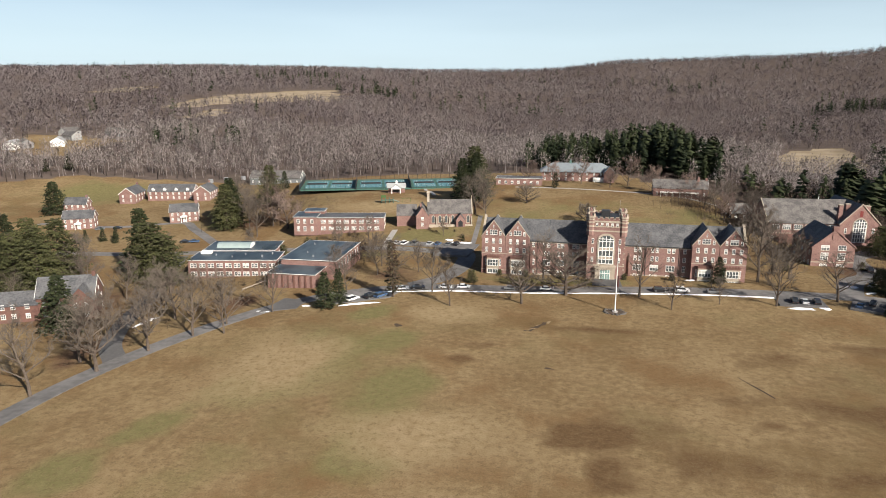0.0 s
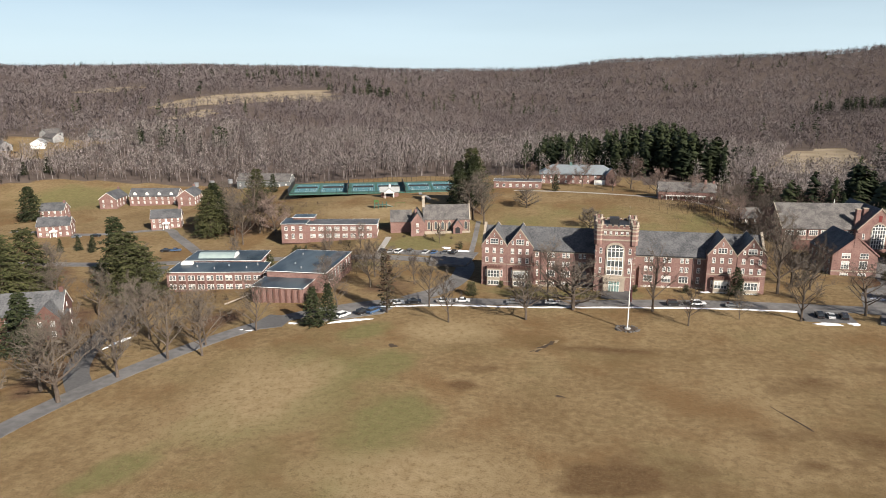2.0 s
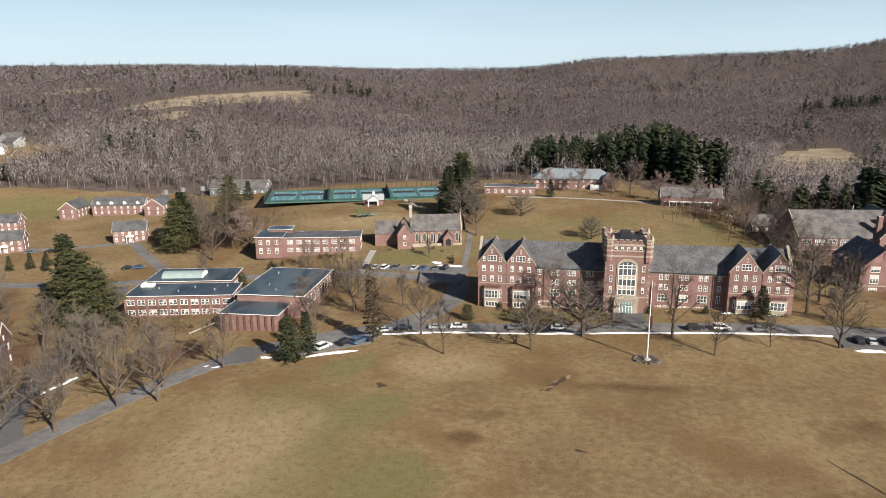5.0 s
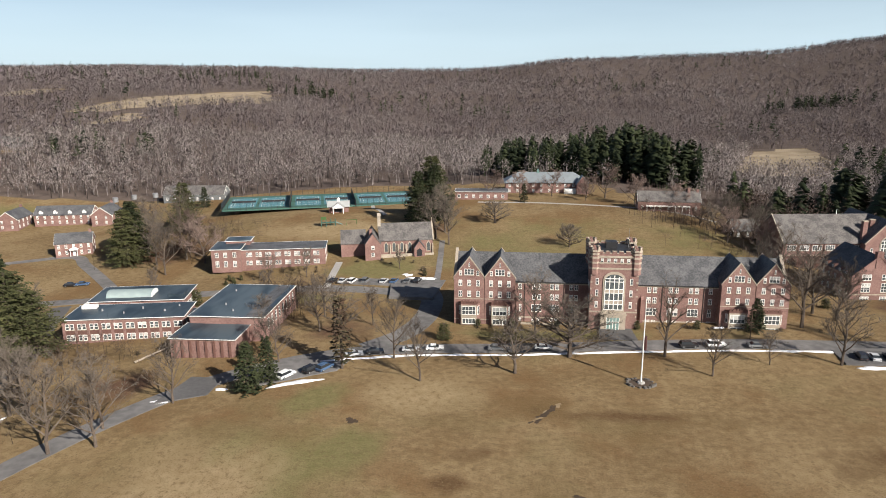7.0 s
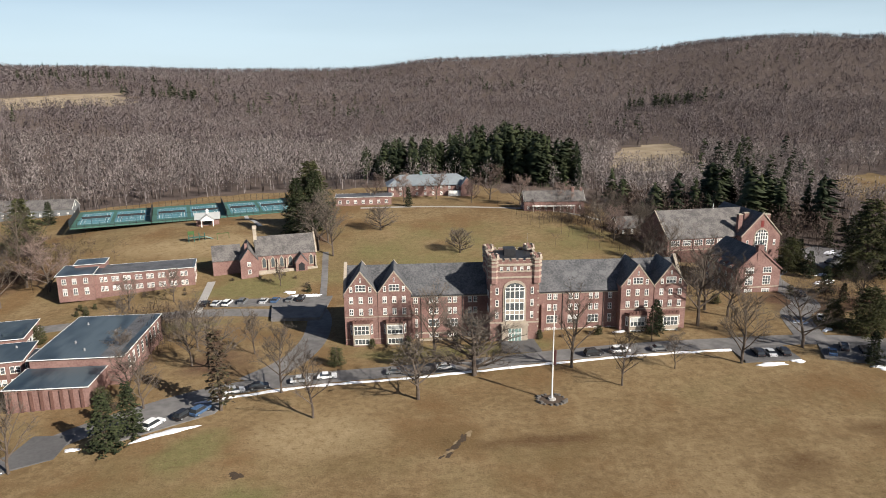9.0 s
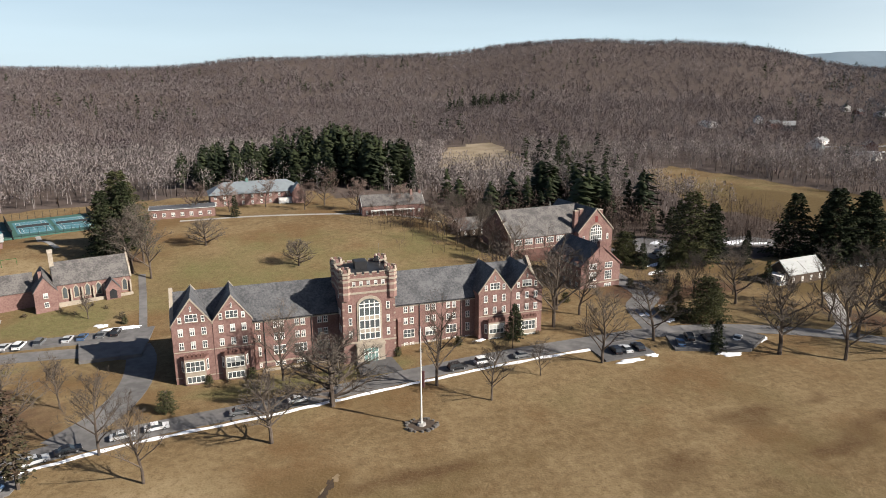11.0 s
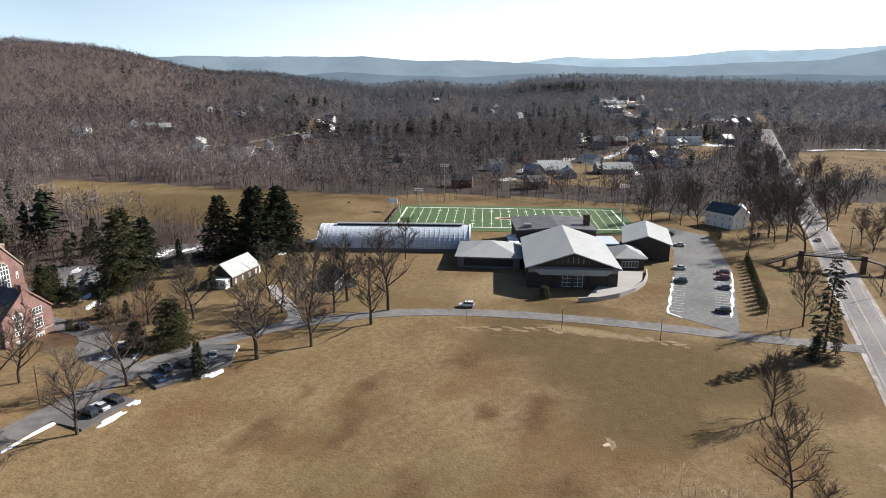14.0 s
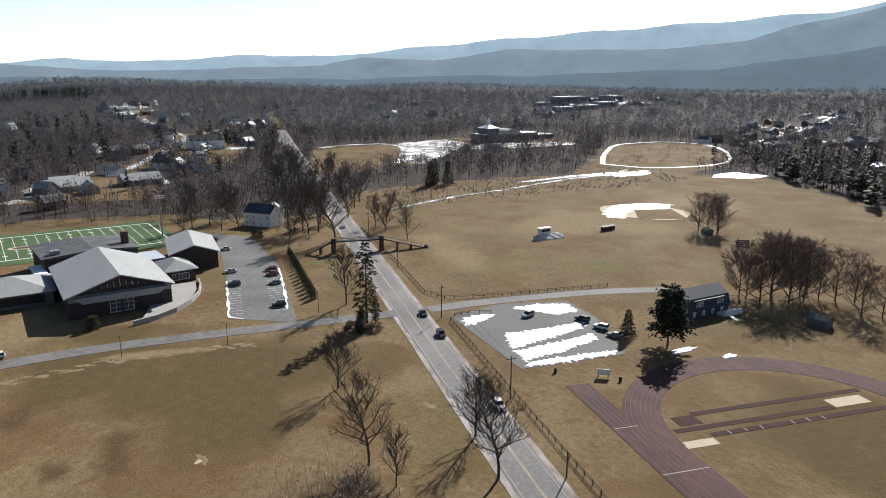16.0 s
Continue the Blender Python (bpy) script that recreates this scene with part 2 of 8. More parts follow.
M["track_dark"] = surface("track_dark", (0.056, 0.024, 0.022), (0.036, 0.016, 0.015), rough=0.9, spec=0.1, fine=0.8)
M["louvre"] = surface("louvre_red", (0.20, 0.035, 0.030), (0.14, 0.025, 0.022), rough=0.6)
M["faded_line"] = surface("faded_line", (0.15, 0.085, 0.08), (0.09, 0.048, 0.045), rough=0.9)
M["sand"] = surface("sand", (0.50, 0.42, 0.30), (0.40, 0.33, 0.24), rough=0.95)
M["bark"] = surface("bark", (0.131, 0.105, 0.084), (0.079, 0.062, 0.051), rough=1.0, fine=2.0, coarse=0.3, per="island", spec=0.05, back=0.45)
M["twig"] = surface("twig", (0.150, 0.126, 0.105), (0.080, 0.066, 0.056), rough=1.0, fine=1.0, coarse=0.1, per="island", spec=0.02, back=0.4)
M["reed"] = surface("pale_saplings", (0.30, 0.25, 0.20), (0.20, 0.165, 0.13), rough=1.0, fine=0.6, coarse=0.1, per="tone", spec=0.0)
M["twig_rosy"] = surface("twig_rosy", (0.235, 0.175, 0.150), (0.145, 0.104, 0.090), rough=1.0, fine=1.0, coarse=0.1, per="island", spec=0.02, back=0.4)
M["forest"] = surface("bare_wood", (0.290, 0.254, 0.240), (0.172, 0.145, 0.141), rough=1.0, fine=0.05, coarse=0.006, per="tone", spec=0.0, back=0.8)
M["brush"] = surface("brush_twigs", (0.128, 0.098, 0.082), (0.060, 0.043, 0.038), rough=1.0, fine=0.6, coarse=0.1, per="tone", spec=0.0, back=0.45)
M["dirt"] = surface("dirt", (0.062, 0.042, 0.026), (0.040, 0.028, 0.018), rough=0.95, fine=2.0, bump=0.1)
M["pale_dirt"] = surface("pale_dirt", (0.240, 0.180, 0.110), (0.170, 0.120, 0.066), rough=0.95, fine=1.2, coarse=0.3)
# darker, bluer copy of the bare wood: backlit shade and haze painted in
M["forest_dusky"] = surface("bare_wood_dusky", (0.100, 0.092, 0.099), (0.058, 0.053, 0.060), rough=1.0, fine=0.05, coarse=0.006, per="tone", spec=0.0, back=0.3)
M["forest_hill"] = surface("bare_wood_hill", (0.192, 0.164, 0.162), (0.110, 0.090, 0.091), rough=1.0, fine=0.02, coarse=0.0055, per="tone", spec=0.0, back=0.8)
# distant woods: air haze painted into the base colour, paler towards the horizon
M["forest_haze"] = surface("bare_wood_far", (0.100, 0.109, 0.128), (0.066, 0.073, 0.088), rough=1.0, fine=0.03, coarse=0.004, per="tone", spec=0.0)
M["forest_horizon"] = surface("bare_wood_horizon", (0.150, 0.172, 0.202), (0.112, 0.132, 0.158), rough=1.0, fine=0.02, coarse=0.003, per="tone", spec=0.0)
M["roof_blue"] = surface("roof_blue", (0.200, 0.225, 0.240), (0.150, 0.170, 0.182), rough=0.5, fine=0.5)
M["wall_brown"] = surface("wall_brown", (0.070, 0.055, 0.048), (0.045, 0.036, 0.033), rough=0.9, fine=2.0)
M["needles"] = surface("needles", (0.046, 0.054, 0.025), (0.017, 0.022, 0.012), rough=0.8, fine=0.8, coarse=0.1, per="island", spec=0.1, back=0.4)
M["needles_wood"] = surface("needles_wood", (0.052, 0.062, 0.030), (0.018, 0.025, 0.014), rough=0.8, fine=0.8, coarse=0.1, per="tone", spec=0.1, back=0.45)
M["needles_warm"] = surface("needles_warm", (0.088, 0.088, 0.038), (0.034, 0.038, 0.017), rough=0.8, fine=0.8, coarse=0.1, per="island", spec=0.1, back=0.4)
M["shrub"] = surface("shrub", (0.046, 0.045, 0.021), (0.075, 0.046, 0.030), rough=0.9, fine=1.0, per="island")
M["metal_grey"] = surface("metal_grey", (0.270, 0.277, 0.285), (0.217, 0.225, 0.232), rough=0.45, metal=0.3)
M["metal_roof"] = surface("metal_roof", (0.352, 0.360, 0.352), (0.285, 0.292, 0.285), rough=0.5, fine=0.4, coarse=0.05, stretch=(1, 4, 1))
M["dome_skin"] = surface("dome_skin", (0.47, 0.52, 0.58), (0.39, 0.44, 0.50), rough=0.5, fine=0.35, coarse=0.05)
M["vault_skin"] = surface("vault_skin", (0.30, 0.36, 0.35), (0.22, 0.28, 0.28), rough=0.4, fine=0.5)
M["dark"] = surface("dark_metal", (0.03, 0.03, 0.032), (0.02, 0.02, 0.022), rough=0.5)
M["wood_dark"] = surface("wood_dark", (0.090, 0.064, 0.045), (0.056, 0.041, 0.032), rough=0.9, fine=2)
M["grey_wood"] = surface("grey_siding", (0.150, 0.158, 0.161), (0.112, 0.116, 0.120), rough=0.8)
M["navy_wood"] = surface("navy_siding", (0.055, 0.065, 0.085), (0.040, 0.048, 0.064), rough=0.7)
M["house_pale"] = surface("house_pale", (0.33, 0.33, 0.32), (0.16, 0.16, 0.158), rough=0.8, fine=0.4, coarse=0.02, per="island")
M["tyre"] = surface("tyre", (0.02, 0.02, 0.02), (0.03, 0.03, 0.03), rough=0.9)
M["car_glass"] = surface("car_glass", (0.03, 0.035, 0.04), (0.02, 0.022, 0.025), rough=0.08, spec=0.6)
M["rock"] = surface("rock", (0.150, 0.136, 0.122), (0.080, 0.073, 0.066), rough=0.9, fine=1.5, per="island")
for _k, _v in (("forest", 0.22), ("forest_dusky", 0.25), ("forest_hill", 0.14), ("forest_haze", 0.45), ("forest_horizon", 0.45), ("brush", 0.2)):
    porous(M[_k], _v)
PAINTS = {
    "white": ((0.75, 0.75, 0.75), "white"), "black": ((0.018, 0.018, 0.02), "black"), "grey": ((0.15, 0.155, 0.16), "dark grey"),
    "silver": ((0.46, 0.47, 0.48), "silver"), "red": ((0.16, 0.018, 0.02), "dark red"), "blue": ((0.06, 0.11, 0.20), "blue"),
}
for _k, (_c, _w) in PAINTS.items():
    M["paint_" + _k] = surface("car_paint_" + _k, _c, tuple(v * 0.9 for v in _c), rough=0.25, spec=0.6)


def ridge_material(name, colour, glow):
    """A far ridge; the haze of kilometres of air is painted in as a blue glow."""
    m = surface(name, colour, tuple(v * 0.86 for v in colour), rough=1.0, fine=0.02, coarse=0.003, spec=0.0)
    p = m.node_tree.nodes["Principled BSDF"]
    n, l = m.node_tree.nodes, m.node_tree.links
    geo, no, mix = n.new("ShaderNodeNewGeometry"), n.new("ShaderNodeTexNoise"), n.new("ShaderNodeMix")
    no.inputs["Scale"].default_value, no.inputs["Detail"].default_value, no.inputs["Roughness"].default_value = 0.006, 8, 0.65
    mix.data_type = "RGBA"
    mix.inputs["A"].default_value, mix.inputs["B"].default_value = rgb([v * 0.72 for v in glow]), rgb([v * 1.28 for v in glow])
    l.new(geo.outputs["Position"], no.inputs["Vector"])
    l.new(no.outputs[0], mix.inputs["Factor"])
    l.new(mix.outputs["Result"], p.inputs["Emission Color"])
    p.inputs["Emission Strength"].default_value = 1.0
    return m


# haze glow painted stronger with distance: near, mid, far
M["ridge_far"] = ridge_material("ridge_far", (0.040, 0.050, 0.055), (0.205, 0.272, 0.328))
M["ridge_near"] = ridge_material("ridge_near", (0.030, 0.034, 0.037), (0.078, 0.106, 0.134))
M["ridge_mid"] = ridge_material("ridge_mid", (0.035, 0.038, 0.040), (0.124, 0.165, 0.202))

# ---- building blocks ----
def ss(a, b, v):
    u = np.clip((np.asarray(v, float) - a) / (b - a), 0, 1)
    return u * u * (3 - 2 * u)


RIDGE_B = [-75, -42, -35, -31, -23, -14, -5, -2, 2, 12, 19, 24, 27, 33, 40, 43, 46, 48, 50, 52, 56, 61, 65, 70, 74, 77, 81, 88, 96, 104, 114, 127, 140, 180]
RIDGE_E = [0.5, 0.6, 0.9, 1.0, 0.88, 0.66, 0.66, 0.85, 1.42, 1.55, 1.85, 2.52, 2.8, 2.65, 2.35, 1.8, 1.0, 0.45, 0.6, 0.68, 0.2, -0.3, 0.1, -0.3, 0.3, 0.6, 0.55, 0.35, 0.0, 0.3, 0.1, -0.2, 0.1, 0.4]
RANGE_B = [-75, -8, 4, 45, 53, 62, 180]
RANGE_R = [2100, 2000, 1900, 1900, 1700, 2300, 2300]


def terrain(x, y):
    """The height of the ground: a lawn, a knoll behind the main hall, lower land to the west, and wooded hills all round the north."""
    x, y = np.asarray(x, float), np.asarray(y, float)
    knoll = 10 * ss(262, 378, y) * ss(-260, -110, x) * (1 - ss(40, 110, x))
    knoll = knoll * (1 - 0.36 * ss(362, 384, y) * (1 - ss(-75, -50, x)))
    west = -4 * ss(60, 190, -x) * (1 - 0.8 * ss(340, 420, y))
    terrace = 1.7 * ss(-30, 45, x) * ss(190, 240, y) * (1 - ss(75, 150, x)) * (1 - ss(250, 300, y))
    dx, dy = x + 15, y - 60
    r = np.hypot(dx, dy)
    b = np.degrees(np.arctan2(dx, dy))
    b = np.where(b < -110, b + 360, b)
    e = np.interp(b, RIDGE_B, RIDGE_E)
    reach = np.interp(b, RANGE_B, RANGE_R)
    crest = 69 + reach * np.tan(np.radians(e - 0.2 - 0.25 * ss(46, 54, b)))
    u = np.clip((r - 430) / (reach - 430), 0, 1)
    bulge = np.interp(b, [-30, -6], [1.0, 0.0])
    hill = crest * (bulge * (1 - (1 - u) ** 2.2) + (1 - bulge) * u ** (1.75 - 0.35 * ss(46, 54, b))) * (1 - 0.12 * np.sin(np.pi * u) * np.sin(x / 170 + y / 230))
    beyond = np.clip(r - reach, 0, None)
    hill = hill - np.minimum(beyond * 0.06, 0.55 * crest)
    fade = 1 - ss(450, 700, r)
    return (knoll + terrace) * fade + west * fade + hill


def ground_at(x, y):
    return float(terrain(x, y))


class Geo:
    """Collects faces for one mesh."""

    def __init__(self):
        self.v, self.f = [], []

    def add(self, verts, faces):
        k = len(self.v)
        self.v += [tuple(p) for p in verts]
        self.f += [tuple(i + k for i in f) for f in faces]
        return self

    def box(self, x0, x1, y0, y1, z0, z1):
        p = [(x, y, z) for z in (z0, z1) for y in (y0, y1) for x in (x0, x1)]
        return self.add(p, [(0, 2, 3, 1), (4, 5, 7, 6), (0, 1, 5, 4), (2, 6, 7, 3), (0, 4, 6, 2), (1, 3, 7, 5)])

    def extrude(self, poly, axis, a, b):
        """A prism: poly in the two other axes (for 'x': y, z; for 'y': x, z; for 'z': x, y), from a to b along the axis."""
        n = len(poly)
        put = {"x": lambda p, c: (c, p[0], p[1]), "y": lambda p, c: (p[0], c, p[1]), "z": lambda p, c: (p[0], p[1], c)}[axis]
        pts = [put(p, a) for p in poly] + [put(p, b) for p in poly]
        faces = [tuple(range(n))[::-1], tuple(range(n, 2 * n))] + [(i, (i + 1) % n, n + (i + 1) % n, n + i) for i in range(n)]
        return self.add(pts, faces)

    def tube(self, p0, p1, r0, r1, k=6, caps=True):
        p0, p1 = Vector(p0), Vector(p1)
        d = (p1 - p0).normalized()
        u = d.orthogonal().normalized()
        w = d.cross(u)
        pts = []
        for c, r in ((p0, r0), (p1, r1)):
            pts += [c + r * (math.cos(2 * math.pi * i / k) * u + math.sin(2 * math.pi * i / k) * w) for i in range(k)]
        faces = [(i, (i + 1) % k, k + (i + 1) % k, k + i) for i in range(k)]
        if caps:
            faces += [tuple(range(k))[::-1], tuple(range(k, 2 * k))]
        return self.add(pts, faces)

    def mesh(self, name, material, smooth=False):
        me = bpy.data.meshes.new(name)
        me.from_pydata(self.v, [], self.f)
        me.materials.append(material)
        if smooth:
            me.polygons.foreach_set("use_smooth", [True] * len(me.polygons))
        me.update()
        return me


def array_mesh(name, verts, tris, material, normals=None, tone=None):
    """A mesh from arrays; soft normals round a crown and a tone for each plant may be given by vertex."""
    V, T = np.asarray(verts).reshape(-1, 3), np.asarray(tris).reshape(-1, 3)
    if normals is not None:
        face = np.cross(V[T[:, 1]] - V[T[:, 0]], V[T[:, 2]] - V[T[:, 0]])
        flip = (face * normals[T].sum(1)).sum(1) < 0
        T = np.where(flip[:, None], T[:, ::-1], T)
    me = bpy.data.meshes.new(name)
    me.from_pydata(V.tolist(), [], T.tolist())
    me.materials.append(material)
    if tone is not None:
        me.attributes.new("tone", "FLOAT", "POINT").data.foreach_set("value", np.asarray(tone, np.float32))
    if normals is not None:
        me.polygons.foreach_set("use_smooth", [True] * len(me.polygons))
        me.normals_split_custom_set_from_vertices(normals.tolist())
    me.update()
    return me


def part(name, geo, material, parent, label="", smooth=False):
    me = geo.mesh(name, material, smooth) if isinstance(geo, Geo) else geo
    ob = new(name, me)
    ob.parent = parent
    if label:
        ob["label"] = label
    return ob


def thing(name, x, y, z=None, turn=0.0, label="", category="", group="", kind=""):
    """An Empty that stands for a thing at its base."""
    ob = new(name)
    ob.matrix_basis = pose(x, y, ground_at(x, y) if z is None else z, 0, 0, turn)
    return tagged(ob, label, category, group, kind)


WINDOWS = {}


def lattice(xs, zs, depth):
    """One connected frame: bars fill every other interval of xs and zs, from y = -depth to 0."""
    nx_, nz_ = len(xs), len(zs)
    g = Geo()
    for y in (-depth, 0.0):
        g.v += [(x, y, z) for z in zs for x in xs]
    at = lambda i, j, k: k * nx_ * nz_ + j * nx_ + i
    solid = lambda i, j: 0 <= i < nx_ - 1 and 0 <= j < nz_ - 1 and (i % 2 == 0 or j % 2 == 0)
    for i in range(nx_ - 1):
        for j in range(nz_ - 1):
            if not solid(i, j):
                continue
            g.f.append((at(i, j, 0), at(i + 1, j, 0), at(i + 1, j + 1, 0), at(i, j + 1, 0)))
            for di, dj, p, q in ((-1, 0, (i, j + 1), (i, j)), (1, 0, (i + 1, j), (i + 1, j + 1)), (0, -1, (i, j), (i + 1, j)), (0, 1, (i + 1, j + 1), (i, j + 1))):
                if not solid(i + di, j + dj):
                    g.f.append((at(*p, 0), at(*p, 1), at(*q, 1), at(*q, 0)))
    return g


def window_meshes(w, h, cols, rows, material, border):
    """The frame, with bars for its lights, and the pane behind it; the pane faces -y at y = 0."""
    key = (round(w, 2), round(h, 2), cols, rows, material.name, border)
    if key not in WINDOWS:
        b = border
        xs, zs = [-w / 2, -w / 2 + b], [0, b]
        for i in range(1, cols):
            c = -w / 2 + w * i / cols
            xs += [c - b * 0.45, c + b * 0.45]
        for i in range(1, rows):
            c = h * i / rows
            zs += [c - b * 0.35, c + b * 0.35]
        g = lattice(xs + [w / 2 - b, w / 2], zs + [h - b, h], 0.08)
        p = Geo().box(-w / 2 + b, w / 2 - b, -0.03, 0.0, b, h - b)
        s = Geo().box(-w / 2 - 0.1, w / 2 + 0.1, -0.18, 0.0, -0.14, -0.005)
        WINDOWS[key] = (g.mesh("window_frame", material), p.mesh("pane", M["glass"]), s.mesh("window_sill", M["stone"]),
                        Geo().box(-w / 2 + b, w / 2 - b, -0.04, -0.031, h * 0.5, h - b).mesh("blind", M["blind"]))
    return WINDOWS[key]


BLIND = random.Random(5)


def window(parent, x, y, z, w=1.0, h=1.6, turn=0, cols=2, rows=2, material=None, border=0.12, blind=0.45, sill=True):
    """A window on a wall: turn 0 faces -y, 90 faces +x, 180 +y, -90 -x. z is its lower edge."""
    f, p, s, b = window_meshes(w, h, cols, rows, material or M["white"], border)
    ob = new("window", f)
    ob.parent = parent
    ob.matrix_basis = pose(x, y, z, 0, 0, turn)
    bits = [("pane", p)] + ([("window_sill", s)] if sill else []) + ([("blind", b)] if BLIND.random() < blind else [])
    for n, me in bits:
        c = new(n, me)
        c.parent = ob
    return ob


def gable(g_wall, g_roof, x0, x1, y0, y1, z0, eave, ridge, along="x", over=0.4, thick=0.22):
    """A walled block with a saddle roof whose ridge runs along an axis."""
    if along == "x":
        lo, hi, a, b, ax = y0, y1, x0, x1, "x"
    else:
        lo, hi, a, b, ax = x0, x1, y0, y1, "y"
    mid = (lo + hi) / 2
    g_wall.extrude([(lo, z0), (hi, z0), (hi, eave), (mid, ridge - 0.02), (lo, eave)], ax, a, b)
    k = (ridge - eave) / (mid - lo)
    e0, e1, ez = lo - over, hi + over, eave - over * k
    g_roof.extrude([(e0, ez), (mid, ridge), (e1, ez), (e1, ez + thick), (mid, ridge + thick * 1.3), (e0, ez + thick)], ax, a - over * 0.6, b + over * 0.6)


def hip_roof(g, x0, x1, y0, y1, eave, ridge, over=0.5, thick=0.25):
    x0, x1, y0, y1 = x0 - over, x1 + over, y0 - over, y1 + over
    d = min(x1 - x0, y1 - y0) / 2
    if x1 - x0 >= y1 - y0:
        r = [(x0 + d, (y0 + y1) / 2), (x1 - d, (y0 + y1) / 2)]
    else:
        r = [((x0 + x1) / 2, y0 + d), ((x0 + x1) / 2, y1 - d)]
    v = [(x0, y0, eave), (x1, y0, eave), (x1, y1, eave), (x0, y1, eave), (*r[0], ridge), (*r[1], ridge),
         (x0, y0, eave - thick), (x1, y0, eave - thick), (x1, y1, eave - thick), (x0, y1, eave - thick)]
    f = [(6, 9, 8, 7), (0, 6, 7, 1), (1, 7, 8, 2), (2, 8, 9, 3), (3, 9, 6, 0)]
    if x1 - x0 >= y1 - y0:
        f += [(0, 1, 5, 4), (1, 2, 5), (2, 3, 4, 5), (3, 0, 4)]
    else:
        f += [(0, 1, 4), (1, 2, 5, 4), (2, 3, 5), (3, 0, 4, 5)]
    g.add(v, f)


def smooth_line(pts, step=3.0):
    """A Catmull-Rom line through plan points, resampled."""
    p = [Vector((a, b)) for a, b in pts]
    p = [2 * p[0] - p[1]] + p + [2 * p[-1] - p[-2]]
    out = []
    for i in range(1, len(p) - 2):
        n = max(1, int((p[i + 1] - p[i]).length / step))
        for k in range(n):
            t = k / n
            out.append(0.5 * (2 * p[i] + (p[i + 1] - p[i - 1]) * t + (2 * p[i - 1] - 5 * p[i] + 4 * p[i + 1] - p[i + 2]) * t * t
                              + (3 * p[i] - p[i - 1] - 3 * p[i + 1] + p[i + 2]) * t ** 3))
    out.append(p[-2])
    return out


def strip_geo(pts, width, lift, step=3.0, side=0.0, curved=True, jitter=0.0, seed=1, skirt=0.25):
    """A ribbon that follows the ground: side shifts it to its left."""
    line = smooth_line(pts, step) if curved else [Vector(p) for p in pts]
    g, rnd, rows = Geo(), random.Random(seed), []
    for i, p in enumerate(line):
        d = (line[min(i + 1, len(line) - 1)] - line[max(i - 1, 0)]).normalized()
        n = Vector((-d.y, d.x))
        wl, wr = (width / 2 + side + rnd.uniform(-jitter, jitter)), (-width / 2 + side + rnd.uniform(-jitter, jitter))
        row = []
        for k in range(5):
            q = p + n * (wr + (wl - wr) * k / 4)
            row.append((q.x, q.y, ground_at(q.x, q.y) + lift))
        rows.append([(row[0][0], row[0][1], row[0][2] - skirt)] + row + [(row[4][0], row[4][1], row[4][2] - skirt)])
    m = 7
    g.add([q for r in rows for q in r], [(i * m + k, (i + 1) * m + k, (i + 1) * m + k + 1, i * m + k + 1) for i in range(len(rows) - 1) for k in range(m - 1)])
    return g


def ribbon(name, pts, width, material, lift=0.08, label="", category="road", kind="structure", **more):
    ob = new(name, strip_geo(pts, width, lift, **more).mesh(name, material))
    return tagged(ob, label, category, kind=kind)


def pad(name, poly, material, lift=0.07, label="", category="", kind="structure", thick=0.3):
    """A flat paved piece of polygonal plan on level ground."""
    z = max(ground_at(x, y) for x, y in poly) + lift
    ob = new(name, Geo().extrude(poly, "z", z - thick, z).mesh(name, material))
    return tagged(ob, label, category, kind=kind)


def blob(rnd, cx, cy, rx, ry, turn=0.0, n=22, rough=0.3):
    """An uneven closed outline."""
    ph = [rnd.uniform(0, 6.28) for _ in range(4)]
    a0, out = radians(turn), []
    for i in range(n):
        a = 2 * math.pi * i / n
        k = 1 + rough * (0.5 * math.sin(2 * a + ph[0]) + 0.35 * math.sin(3 * a + ph[1]) + 0.3 * math.sin(5 * a + ph[2]) + 0.2 * math.sin(8 * a + ph[3]))
        u, v = rx * k * math.cos(a), ry * k * math.sin(a)
        out.append((cx + u * math.cos(a0) - v * math.sin(a0), cy + u * math.sin(a0) + v * math.cos(a0)))
    return out


def inside(x, y, poly):
    """Which points lie in a polygon."""
    x, y = np.asarray(x, float), np.asarray(y, float)
    hit = np.zeros(x.shape, bool)
    for (ax, ay), (bx, by) in zip(poly, poly[1:] + poly[:1]):
        cross = (ay > y) != (by > y)
        hit ^= cross & (x < (bx - ax) * (y - ay) / (by - ay + 1e-12) + ax)
    return hit

